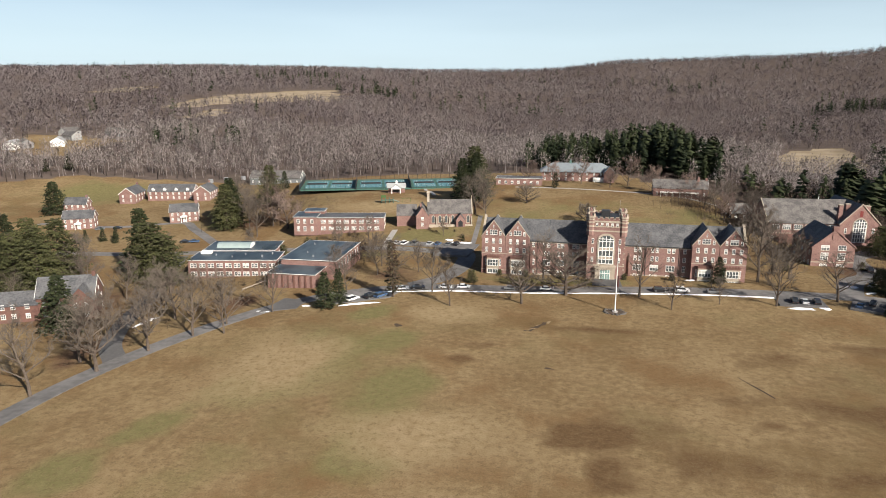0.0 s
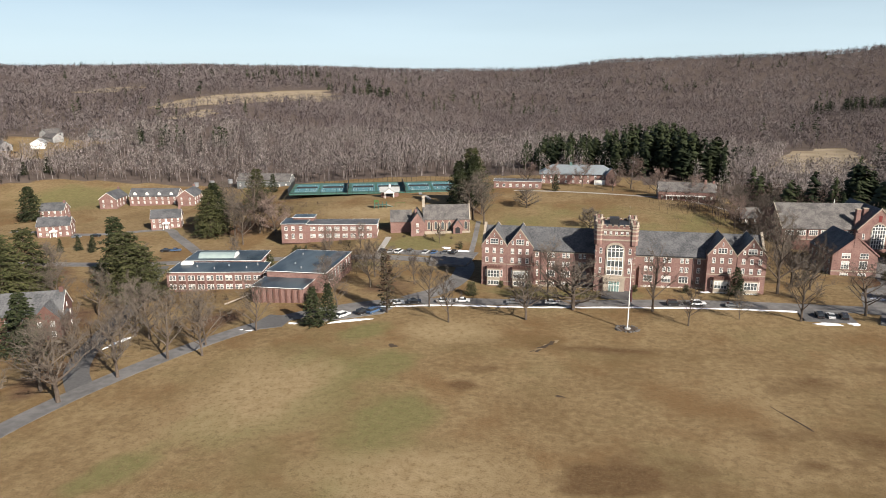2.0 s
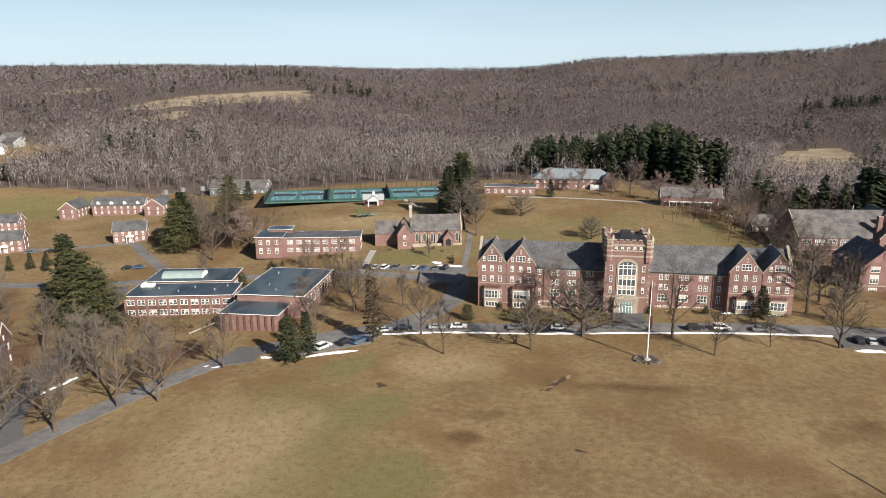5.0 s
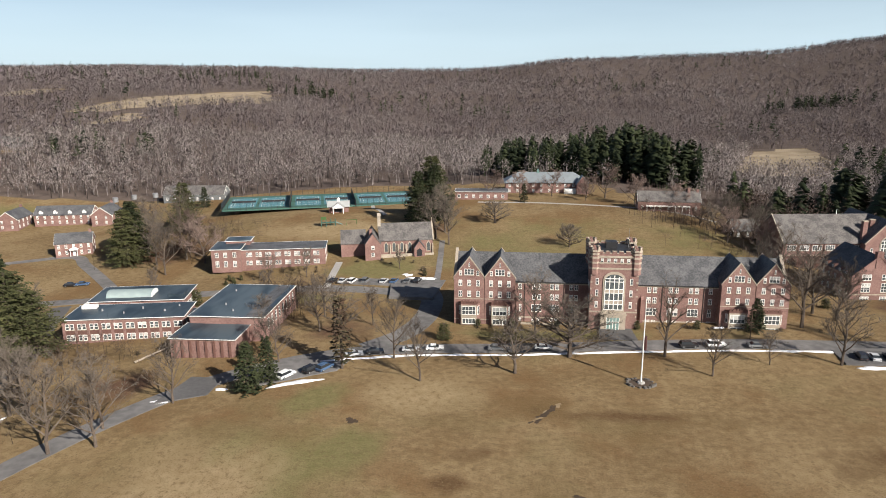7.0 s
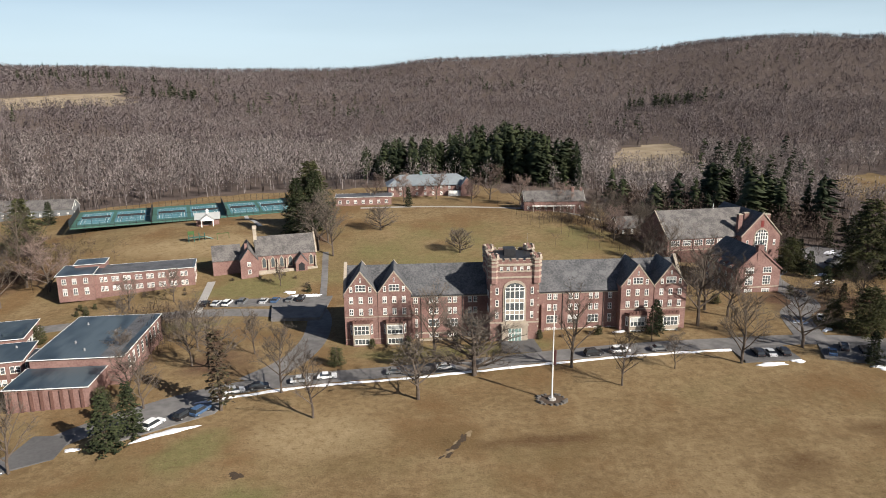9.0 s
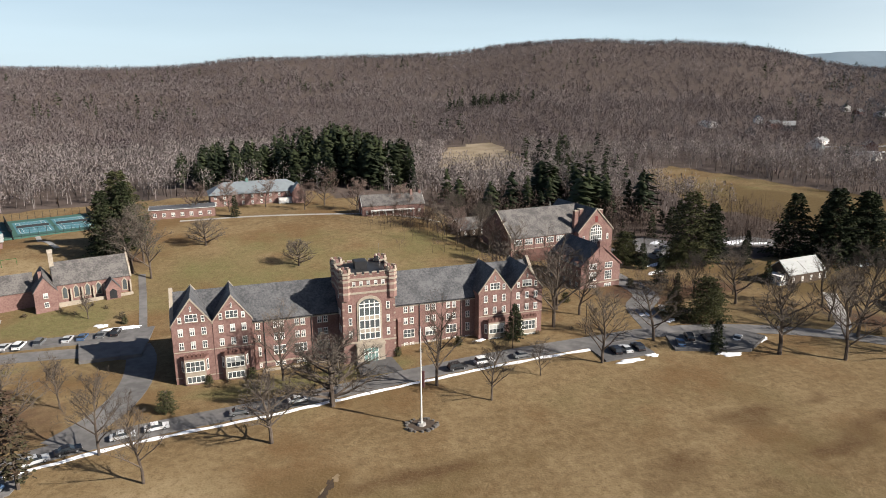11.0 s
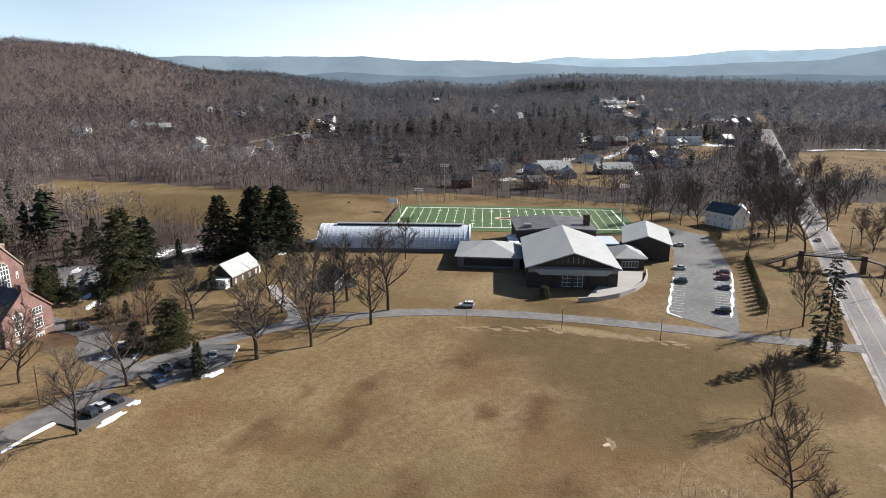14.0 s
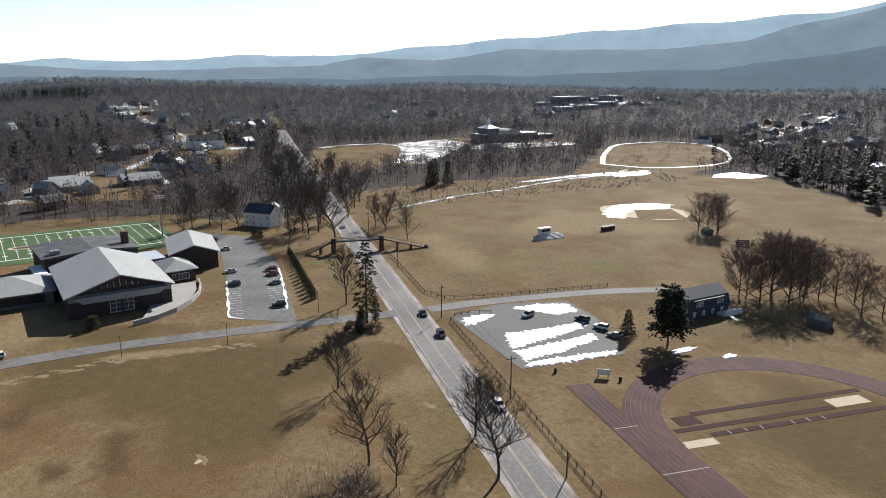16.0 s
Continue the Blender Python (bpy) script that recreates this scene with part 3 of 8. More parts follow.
# ---- ground ----
CAMPUS = [(-420, -900), (-420, 330), (-345, 410), (-255, 425), (-205, 432), (-192, 432), (-70, 462), (-52, 440), (-38, 446), (20, 448), (34, 415),
          (70, 412), (84, 352), (96, 342), (142, 330), (150, 292), (190, 288), (224, 284), (226, 330), (222, 380), (240, 470), (262, 510), (300, 515), (322, 400), (338, 290), (362, 262),
          (366, 150), (345, 130), (345, 66), (420, 40), (450, -40), (462, -140), (436, -225), (402, -276), (356, -264), (310, -255), (262, -234), (190, -250), (100, -900)]
HAY = [[(-480, 730), (-462, 858), (-472, 1062), (-440, 1190), (-361, 980), (-392, 918), (-410, 774), (-437, 707), (-449, 682)], [(-411, 648), (-406, 718), (-378, 675), (-395, 628)],
       [(-654, 825), (-604, 910), (-571, 859), (-625, 794)], [(-470, 455), (-400, 450), (-385, 520), (-455, 530)],
       [(136, 575), (150, 548), (196, 548), (214, 590), (228, 690), (205, 690), (172, 672)],
       # open ground in the town: ball field, school yard, loop lane, house lots, streets
       [(690, 40), (722, -55), (640, -40), (556, -18), (494, 46), (560, 60)], [(722, -55), (745, -120), (700, -130), (552, -40), (556, -18)], [(770, -120), (760, -260), (690, -260), (690, -130)],
       [(440, -120), (520, -180), (640, -270), (670, -340), (620, -390), (540, -350), (490, -310), (440, -230), (405, -150)],
       [(424, 240), (520, 250), (530, 170), (424, 166)], [(580, 140), (660, 168), (740, 175), (750, 100), (660, 110), (580, 120)], [(760, -640), (800, -690), (850, -650), (800, -600)], [(540, -500), (600, -540), (570, -560), (520, -540)],
       [(1290, 330), (1350, 330), (1350, 260), (1280, 260)], [(500, 560), (540, 540), (520, 500), (470, 510)], [(1260, -640), (1500, -640), (1500, -740), (1260, -760)]]
STREETS = [[(560, 200), (640, 190), (700, 180), (800, 170), (980, 110)], [(760, 150), (900, 200), (1230, 290)], [(470, 560), (620, 520), (760, 600)], [(1150, -460), (1300, -640), (1480, -690)], [(620, -430), (760, -640), (930, -860)], [(540, -510), (700, -560), (860, -640)]]


def cleared(x, y):
    c = inside(x, y, CAMPUS)
    for poly in HAY:
        c |= inside(x, y, poly)
    for line in STREETS:
        for (ax, ay), (bx, by) in zip(line, line[1:]):
            u = np.clip(((x - ax) * (bx - ax) + (y - ay) * (by - ay)) / ((bx - ax) ** 2 + (by - ay) ** 2), 0, 1)
            c |= np.hypot(x - ax - u * (bx - ax), y - ay - u * (by - ay)) < 9
    c |= (x > 300) & (x < 1200) & (np.abs(y - 63.4) < 6)
    return c


def axis(lo, hi, step, far):
    mid = list(np.arange(lo, hi + 0.1, step))
    out, s = [], step
    while (out[-1] if out else hi) < far:
        s *= 1.13
        out.append((out[-1] if out else hi) + min(s, 110))
    down, s = [], step
    while (down[-1] if down else lo) > -far:
        s *= 1.13
        down.append((down[-1] if down else lo) - min(s, 110))
    return np.array(down[::-1] + mid + out)


GX, GY = axis(-320, 440, 5.6, 4700), axis(-180, 620, 5.6, 4700)
X, Y = np.meshgrid(GX, GY)
Z = terrain(X, Y)
nx, ny = len(GX), len(GY)
verts = np.stack([X, Y, Z], -1).reshape(-1, 3)
idx = np.arange(nx * ny).reshape(ny, nx)
quads = np.stack([idx[:-1, :-1], idx[:-1, 1:], idx[1:, 1:], idx[1:, :-1]], -1).reshape(-1, 4)
me = bpy.data.meshes.new("ground")
me.from_pydata(verts.tolist(), [], quads.tolist())
me.polygons.foreach_set("use_smooth", [True] * len(me.polygons))


def soft_spot(x, y, cx, cy, rx, ry, turn=0.0):
    a = radians(turn)
    u, v = (x - cx) * math.cos(a) + (y - cy) * math.sin(a), -(x - cx) * math.sin(a) + (y - cy) * math.cos(a)
    return np.clip(1.15 - np.sqrt((u / rx) ** 2 + (v / ry) ** 2), 0, 1)


def spots(rows):
    out = np.zeros(X.shape)
    for row in rows:
        out = np.maximum(out, soft_spot(X, Y, *row))
    return np.clip(out, 0, 1).reshape(-1)


woods = (~cleared(X, Y)).astype(float).reshape(-1)
green = 0.9 * spots([(-66, 150, 20, 48, -28),(-87, 116, 7, 14, -20), (-80, 138, 8, 18, -18), (-73, 165, 8, 22, -12), (-63, 192, 8, 16, -35), (-42, 140, 15, 26, -10), (-40, 114, 14, 16), (-50, 172, 9, 14), (-94, 94, 13, 12), (-10, 234, 40, 5), (-100, 262, 40, 7), (-70, 290, 25, 14), (-110, 312, 40, 14), (-300, 380, 60, 40)])
green = np.maximum(green, 0.56 * spots([(0, 318, 105, 72), (55, 330, 55, 40), (-5, 236, 70, 9), (-60, 300, 40, 30), (225, 15, 34, 44), (270, 390, 90, 130), (165, 262, 30, 20), (205, -20, 26, 50), (240, 90, 12, 26), (210, 80, 40, 10), (350, 20, 40, 30), (-70, 90, 20, 40, -20)]))
olive = 0.95 * spots([(118, 118, 30, 26), (176, 150, 10, 30),(140, 112, 34, 48), (148, 150, 28, 26), (132, 135, 26, 22), (66, -4, 38, 34), (270, 360, 90, 110), (165, 265, 40, 30)])
olive = np.maximum(olive, 0.42 * spots([(85, 170, 40, 28),(40, 130, 60, 40), (60, 20, 60, 60), (270, 360, 60, 80), (120, 80, 40, 20), (20, 190, 90, 20)]))
scorched_deep = 0.95 * spots([(1, 127, 14, 9, 15), (7, 114, 8, 8), (38, 165, 4, 2.6), (-26, 173, 5, 4)])
scorched = spots([(0, 127, 15, 11, 20), (8, 113, 9, 9), (38, 165, 4, 2.6), (3.5, 163.5, 9, 4), (-26, 173, 6, 5), (61, 169, 9, 4), (20, 154, 10, 4),(8, 130, 22, 15, 20), (28, 122, 16, 12), (-30, 162, 8, 6), (34, 152, 10, 7), (62, 136, 9, 3, -30), (75, 128, 14, 9), (45, 108, 18, 10), (-60, 181, 4, 1.5, 60), (-55, 184, 4, 1.5, -50), (84, 172, 16, 5, -10), (58, 182, 9, 3), (100, 150, 12, 5, 20), (40, 140, 8, 4), (70, 158, 12, 3, -20), (52, 122, 12, 8), (92, 190, 8, 4), (60, 150, 28, 12, 10), (75, 188, 22, 8), (46, 176, 18, 8), (104, 140, 24, 9), (128, 162, 22, 8, -20), (70, 128, 20, 12), (100, 178, 18, 6),
                  (5, 190, 24, 6), (86, 20, 24, 5)]) * 0.7
pale = spots([(-100, 335, 46, 20), (156, 140, 3, 26), (152, 166, 3, 12), (-420, 850, 170, 200), (180, 600, 60, 60)]) * 0.85
pale = np.maximum(pale, 0.72 * spots([(-75, 150, 34, 46, -30), (-40, 196, 30, 14), (-30, 120, 30, 24), (285, -60, 80, 90), (195, 175, 40, 22), (250, 30, 70, 22), (330, -150, 80, 60)]))
# where the wood floor takes the painted backlit shade: bearings east of 46 degrees
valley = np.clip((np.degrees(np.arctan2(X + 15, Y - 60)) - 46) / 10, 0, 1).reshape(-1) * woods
litter = spots([(-175, 190, 40, 40), (-160, 315, 30, 26), (-130, 155, 14, 22), (-205, 230, 30, 20), (-90, 235, 10, 20), (-55, 335, 16, 20), (100, 262, 26, 22), (75, 345, 30, 12), (170, 310, 50, 22), (95, 232, 16, 8),
                (-68, 232, 16, 16), (-112, 195, 16, 14), (125, 262, 26, 14), (148, 225, 14, 20)]) * 0.75
hay = np.zeros(X.shape, bool)
for poly in (*HAY[:3], HAY[4]):
    hay |= inside(X, Y, poly)
hay = hay.astype(float).reshape(-1)
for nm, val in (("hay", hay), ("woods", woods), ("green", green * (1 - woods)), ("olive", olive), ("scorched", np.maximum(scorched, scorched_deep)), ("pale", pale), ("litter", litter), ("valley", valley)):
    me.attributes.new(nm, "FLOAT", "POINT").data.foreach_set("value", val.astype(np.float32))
me.materials.append(M["ground"])
me.update()
tagged(new("ground", me), "dormant tan winter lawn with greener and scorched patches, leaf litter under the woods", "ground", kind="structure")

# ---- bare patches on the lawn ----
_d = random.Random(9)
for cx, cy, rx, ry, tn, mt, lb in (*((-15.4 + i * 0.5 + (i * 5 % 3) * 0.5, 185.2 + i * 0.82, 0.8 + 0.35 * (i % 3), 0.3 + 0.14 * (i * 2 % 3), 50 + (i * 31 % 30), "pale_dirt" if i % 4 == 2 else "dirt", "ragged strip of dug earth on the lawn") for i in range(11)),
                                   (96.4, 123.4, 0.9, 0.7, 0, "sand", "small pale bare hole in the lawn"), (97.0, 122.8, 1.8, 0.9, 20, "pale_dirt", "ring of pale worn grass"), (107, 75, 1.8, 1.0, 10, "pale_dirt", "small pale bare patch"),
                                   (-7.4, 160, 1.0, 0.5, 0, "dirt", "small dark hole in the lawn"), (-52.2, 182, 1.4, 1.0, 0, "dirt", "dark bare spot of earth"), (41, 158, 5, 0.3, -60, "dirt", "dark wheel rut in the lawn"),
                                   (146, 171, 3, 0.9, -66, "pale_dirt", "worn verge"), *((159.5 - 0.00005 * (y - 110) ** 3 + (i * 37 % 11) * 0.34 - 5.2, y, 1.2 + (i * 7 % 5) * 0.3, 0.35 + (i * 3 % 4) * 0.16, 90 + (i * 29 % 40) - 20, "pale_dirt", "worn pale patch of verge beside the drive") for i, y in enumerate(range(112, 174, 2))),
                                   (154, 148, 1.5, 0.3, 20, "dirt", "dark rut"), (149, 164, 4, 0.3, -40, "dirt", "dark rut at the lawn's edge")):
    out = blob(_d, cx, cy, rx, ry, tn, 24, 0.5)
    g = Geo().add([(a, b, ground_at(a, b) + 0.03) for a, b in out] + [(cx, cy, ground_at(cx, cy) + 0.05)], [(i, (i + 1) % 24, 24) for i in range(24)])
    tagged(new("bare_patch", g.mesh("bare_patch", M[mt])), lb, "bare earth", "bare patches on the lawn", kind="stuff")

# ---- far ridges ----
def ridge(name, dist, table, material, foot):
    bs = np.arange(table[0][0], table[-1][0] + 0.01, 0.35)
    es = np.interp(bs, [p[0] for p in table], [p[1] for p in table])
    wob = 0.03 * np.sin(bs * 0.9 + dist) + 0.012 * np.sin(bs * 3.3 + 1) + 0.008 * np.sin(bs * 13 + 2)
    g, rows = Geo(), []
    for k, (u, back) in enumerate(((0.0, -500), (0.45, -250), (0.8, -90), (1.0, 0), (0.7, 250))):
        for b, e, w in zip(bs, es, wob):
            top = 69 + dist * math.tan(radians(e + w))
            z = foot + (top - foot) * u * (1 + 0.08 * math.sin(b * 1.3 + k))if k != 3 else top
            r = dist + back + 60 * math.sin(b * 0.9)
            g.v.append((-20 + r * math.sin(radians(b)), 90 + r * math.cos(radians(b)), z))
    n = len(bs)
    g.f = [(k * n + i, k * n + i + 1, (k + 1) * n + i + 1, (k + 1) * n + i) for k in range(4) for i in range(n - 1)]
    return tagged(new(name, g.mesh(name, material, True)), "hazy blue wooded ridge on the horizon", "hills", kind="structure")


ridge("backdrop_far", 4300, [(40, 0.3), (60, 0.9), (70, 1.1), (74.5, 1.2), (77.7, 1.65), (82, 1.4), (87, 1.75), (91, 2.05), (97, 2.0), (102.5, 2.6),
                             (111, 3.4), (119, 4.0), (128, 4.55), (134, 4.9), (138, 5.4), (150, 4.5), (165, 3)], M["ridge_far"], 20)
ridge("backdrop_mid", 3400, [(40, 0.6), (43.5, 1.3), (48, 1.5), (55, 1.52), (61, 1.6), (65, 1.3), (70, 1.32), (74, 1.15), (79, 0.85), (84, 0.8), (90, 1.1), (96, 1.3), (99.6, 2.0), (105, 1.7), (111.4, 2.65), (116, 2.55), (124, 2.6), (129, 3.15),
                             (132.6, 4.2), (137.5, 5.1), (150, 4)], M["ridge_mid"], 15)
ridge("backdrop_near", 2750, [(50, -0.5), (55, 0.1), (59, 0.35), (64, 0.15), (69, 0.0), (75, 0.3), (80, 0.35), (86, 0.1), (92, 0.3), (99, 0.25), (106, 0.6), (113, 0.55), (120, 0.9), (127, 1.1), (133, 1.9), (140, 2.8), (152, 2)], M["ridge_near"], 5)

# ---- roads and paved ground ----
DRIVE = [(-124, 60), (-123, 110), (-120, 135), (-113, 158), (-104, 178), (-93, 195), (-80, 207), (-62, 217.5), (-42, 222), (-15, 225), (15, 228), (40, 230), (62, 231), (84, 231.5),
         (106, 228), (126, 219), (140, 207), (151, 192), (159, 172), (164, 150), (167, 125), (168.5, 100), (170, 82), (171, 66)]
ribbon("road", DRIVE, 6.2, M["asphalt_drive"], 0.08, "grey asphalt campus drive round the lawn")
HIGHWAY = [(-260, 63.6), (0, 64.6), (100, 64.7), (200, 64.6), (300, 64), (420, 63.4), (600, 63.2), (900, 63)]
ribbon("road_shoulder", HIGHWAY, 11.4, M["grit"], 0.07, "pale gritty shoulders of the highway")
ribbon("road_east", HIGHWAY, 8.6, M["asphalt_pale"], 0.12, "pale worn two-lane highway with yellow centre line")
ribbon("road_mid", [(-280, 240), (-200, 252), (-156, 262), (-124, 267), (-87, 271.5), (-60, 269), (-48, 264)], 6.0, M["asphalt_drive"], 0.07, "grey asphalt lane behind the school block")
ribbon("road_link", [(-58, 221), (-50, 232), (-46, 246), (-46, 262), (-48, 270)], 7.0, M["asphalt_drive"], 0.09, "short asphalt link beside the main hall")
ribbon("road_field", [(172, 58), (174, 40), (175, 15), (174, -8), (170, -30)], 6.0, M["asphalt_pale"], 0.07, "narrow pale lane beside the playing field")
ribbon("path_chapel", [(-84, 272), (-85, 284), (-86, 298)], 2.6, M["concrete"], 0.08, "concrete path up the slope", "path")
ribbon("path_hall", [(-46.5, 272), (-48, 296), (-50, 322)], 2.2, M["asphalt_drive"], 0.07, "narrow grey path behind the main hall", "path")
ribbon("path_court", [(-94, 392), (-88, 372), (-80, 355)], 1.8, M["concrete"], 0.07, "narrow path to the courts", "path")
ribbon("path_upper", [(-40, 384), (-8, 384), (30, 376), (66, 362)], 2.5, M["concrete"], 0.07, "path along the upper houses", "path")
ribbon("path_spur", [(128, 218), (137, 222), (146, 232), (158, 246)], 4.0, M["concrete"], 0.09, "pale concrete drive to the outbuildings", "path")
# pale kerb of the drive, laid as a low ragged bank in the snow material
ribbon("kerb_snow", [(-68, 211), (-46, 217), (-18, 220.3), (10, 223.3), (40, 225.8), (62, 226.8)], 0.85, M["snow"], 0.15, "narrow pale kerb along the drive's edge", "snow", jitter=0.3)
ribbon("kerb_snow_gym", [(178, 114.6), (181, 118.8), (190, 119.3), (206, 119.8), (222, 120.4)], 0.7, M["snow"], 0.14, "narrow bank of old snow along the car park's edge", "snow", jitter=0.35)
ribbon("kerb_snow_gym_b", [(184, 101.3), (200, 101), (222, 101), (236, 101.4)], 0.7, M["snow"], 0.14, "narrow bank of old snow along the car park's edge", "snow", jitter=0.4)
pad("pavement_forecourt", [(3, 231), (13, 231), (12.4, 239.4), (3.6, 239.4)], M["asphalt"], 0.12, "dark paved forecourt at the tower door", "paving")
ribbon("road_house", [(-118, 145), (-128, 156), (-136, 172), (-142, 190), (-150, 214), (-160, 235), (-168, 254)], 6.0, M["asphalt"], 0.06, "dark asphalt drive to the brick house")
ribbon("road_upper", [(-280, 300), (-236, 300), (-205, 312), (-190, 300), (-165, 276), (-155, 264)], 4.5, M["asphalt_drive"], 0.07, "grey lane between the small brick houses")
# car parks
pad("pavement_lot_west", [(-60, 262), (-46, 262), (-44, 282), (-80, 281), (-80, 276), (-62, 275)], M["asphalt_drive"], 0.12, "asphalt car park beside the chapel lawn", "car park", thick=1.6)
pad("pavement_bay", [(-78, 196), (-62, 206), (-60, 214), (-82, 206)], M["asphalt_drive"], 0.11, "asphalt parking bay by the drive", "car park")
pad("pavement_bay_school", [(-98, 186), (-88, 191), (-88, 200), (-96, 200)], M["asphalt"], 0.11, "small parking bay by the school block", "car park", thick=0.8)
pad("pavement_bay_east", [(80, 220), (98, 214), (108, 220), (104, 228), (84, 230)], M["asphalt"], 0.12, "asphalt parking bay under the spruces", "car park", thick=0.8)
pad("pavement_bay_oak", [(60, 219.5), (74, 220), (74, 228.6), (60, 228)], M["asphalt"], 0.13, "asphalt parking bay on the lawn's edge", "car park", thick=0.8)
pad("pavement_lot_gym", [(170, 99), (180, 118.5), (236, 121), (262, 123), (300, 133), (310, 131), (296, 110), (240, 101)], M["asphalt_lot"], 0.06, "long worn grey car park with faded lines", "car park")
pad("pavement_lot_snow", [(163, 53), (120, 47.5), (122, 16.5), (150, 10), (168, 11.5), (171, 34)], M["asphalt"], 0.06, "car park half covered in melting snow", "car park")
ribbon("pavement_yard", [(84, 232), (90, 250), (100, 262), (104, 290), (112, 300), (128, 318)], 8.0, M["asphalt_drive"], 0.07, "asphalt service yard drive", "car park")
pad("pavement_yard_east", [(173, 320), (191, 320), (197, 310), (190, 300), (169, 309)], M["asphalt_pale"], 0.06, "pale paved yard with melting snow beside the wood", "car park")
pad("pavement_yard_back", [(130, 300), (143, 304), (154, 322), (148, 333), (132, 326)], M["asphalt_pale"], 0.06, "asphalt yard behind the great hall", "car park")
# road paint
for off, wdt, nm in ((-0.15, 0.12, "lane_line"), (0.15, 0.12, "lane_line"), (3.75, 0.14, "edge_line"), (-3.75, 0.14, "edge_line")):
    tagged(new(nm, strip_geo(HIGHWAY[:6], wdt, 0.135, side=off, skirt=0.02).mesh(nm, M["sand"] if "lane" in nm else M["concrete"])),
           "painted road line", "road marking", kind="structure")
for i in range(17):
    x = 184 + i * 2.75
    g = Geo().box(x - 0.06, x + 0.06, 100.9 + i * 0.1, 105.6 + i * 0.1, 0.06, 0.072)
    tagged(new("bay_line", g.mesh("bay_line", M["white"])), "faded white bay line", "road marking", "bay lines of the gym car park", kind="structure")
    g = Geo().box(x - 0.06, x + 0.06, 114.8 + i * 0.07, 119.0 + i * 0.07, 0.06, 0.072)
    tagged(new("bay_line", g.mesh("bay_line", M["white"])), "faded white bay line", "road marking", "bay lines of the gym car park", kind="structure")

# ---- snow left over ----
_r = random.Random(3)
SNOW = [(-70, 198.5, 5, 1.1, 25), (-97, 187.5, 2.2, 0.9, 20), (-86, 194, 1.2, 0.7, 0), (66, 218.3, 4, 0.8, 0), (73, 219.6, 1.8, 0.9, 0), (92, 214.5, 3.5, 1, -12), (106, 219.5, 3, 1, 20),
        (88, 244, 2.5, 1.2, 10), (92, 238, 2, 0.9, 40), (140, 300, 6, 2, 0), (178, 312, 7, 2.4, 10), (186, 307, 5, 1.6, 0), (120, 284, 5, 1.5, 30), (125, 293, 4, 1, 20), (146, 322, 4, 1.4, 30), (198, 268, 6, 1.5, 0), (215, 270, 10, 2, -10), (36, 241, 1.6, 0.8, 0),
        (-52, 283, 4, 1.4, 0), (-58, 286, 2, 1, 0), (-130, 175, 1.0, 4, -10), 
        (120, 0, 1.2, 5, 10), (113, -9, 1, 3, 20), (450, -175, 12, 30, 20), (445, -120, 4, 40, 20), (210, 168, 1, 3, 0), (228, 178, 1.5, 6, 10)]
for i, (cx, cy, rx, ry, tn) in enumerate(SNOW):
    out = blob(_r, cx, cy, rx, ry, tn, 26, 0.45)
    zs = [ground_at(*p) for p in out]
    low, top, g = min(zs) - 0.2, max(zs) + 0.16, Geo()
    inner = [(cx + (a - cx) * 0.82, cy + (b - cy) * 0.82) for a, b in out]
    n = len(out)
    g.add([(a, b, low) for a, b in out] + [(a, b, ground_at(a, b) + 0.085) for a, b in out] + [(a, b, ground_at(a, b) + 0.20) for a, b in inner],
          [(k, (k + 1) % n, n + (k + 1) % n, n + k) for k in range(n)] + [(n + k, n + (k + 1) % n, 2 * n + (k + 1) % n, 2 * n + k) for k in range(n)] + [tuple(range(2 * n, 3 * n))])
    tagged(new("snow_patch", g.mesh("snow_patch", M["snow"], True)), "melting patch of old white snow", "snow", "snow patches", kind="stuff")

# ---- forest ----
def on_ground(x, y):
    """The height of the ground sheet itself, between its corners."""
    i = np.clip(np.searchsorted(GX, x) - 1, 0, len(GX) - 2)
    j = np.clip(np.searchsorted(GY, y) - 1, 0, len(GY) - 2)
    u, v = (x - GX[i]) / (GX[i + 1] - GX[i]), (y - GY[j]) / (GY[j + 1] - GY[j])
    return (Z[j, i] * (1 - u) + Z[j, i + 1] * u) * (1 - v) + (Z[j + 1, i] * (1 - u) + Z[j + 1, i + 1] * u) * v


FR = np.random.RandomState(11)


def scatter(lo, hi, b0, b1, spacing):
    """Jittered places in a ring sector round the campus, spacing metres apart."""
    area = math.pi * (hi * hi - lo * lo) * (b1 - b0) / 360
    n = int(area / spacing ** 2)
    r = np.sqrt(FR.uniform(lo * lo, hi * hi, n))
    b = np.radians(FR.uniform(b0, b1, n))
    return -15 + r * np.sin(b), 60 + r * np.cos(b)


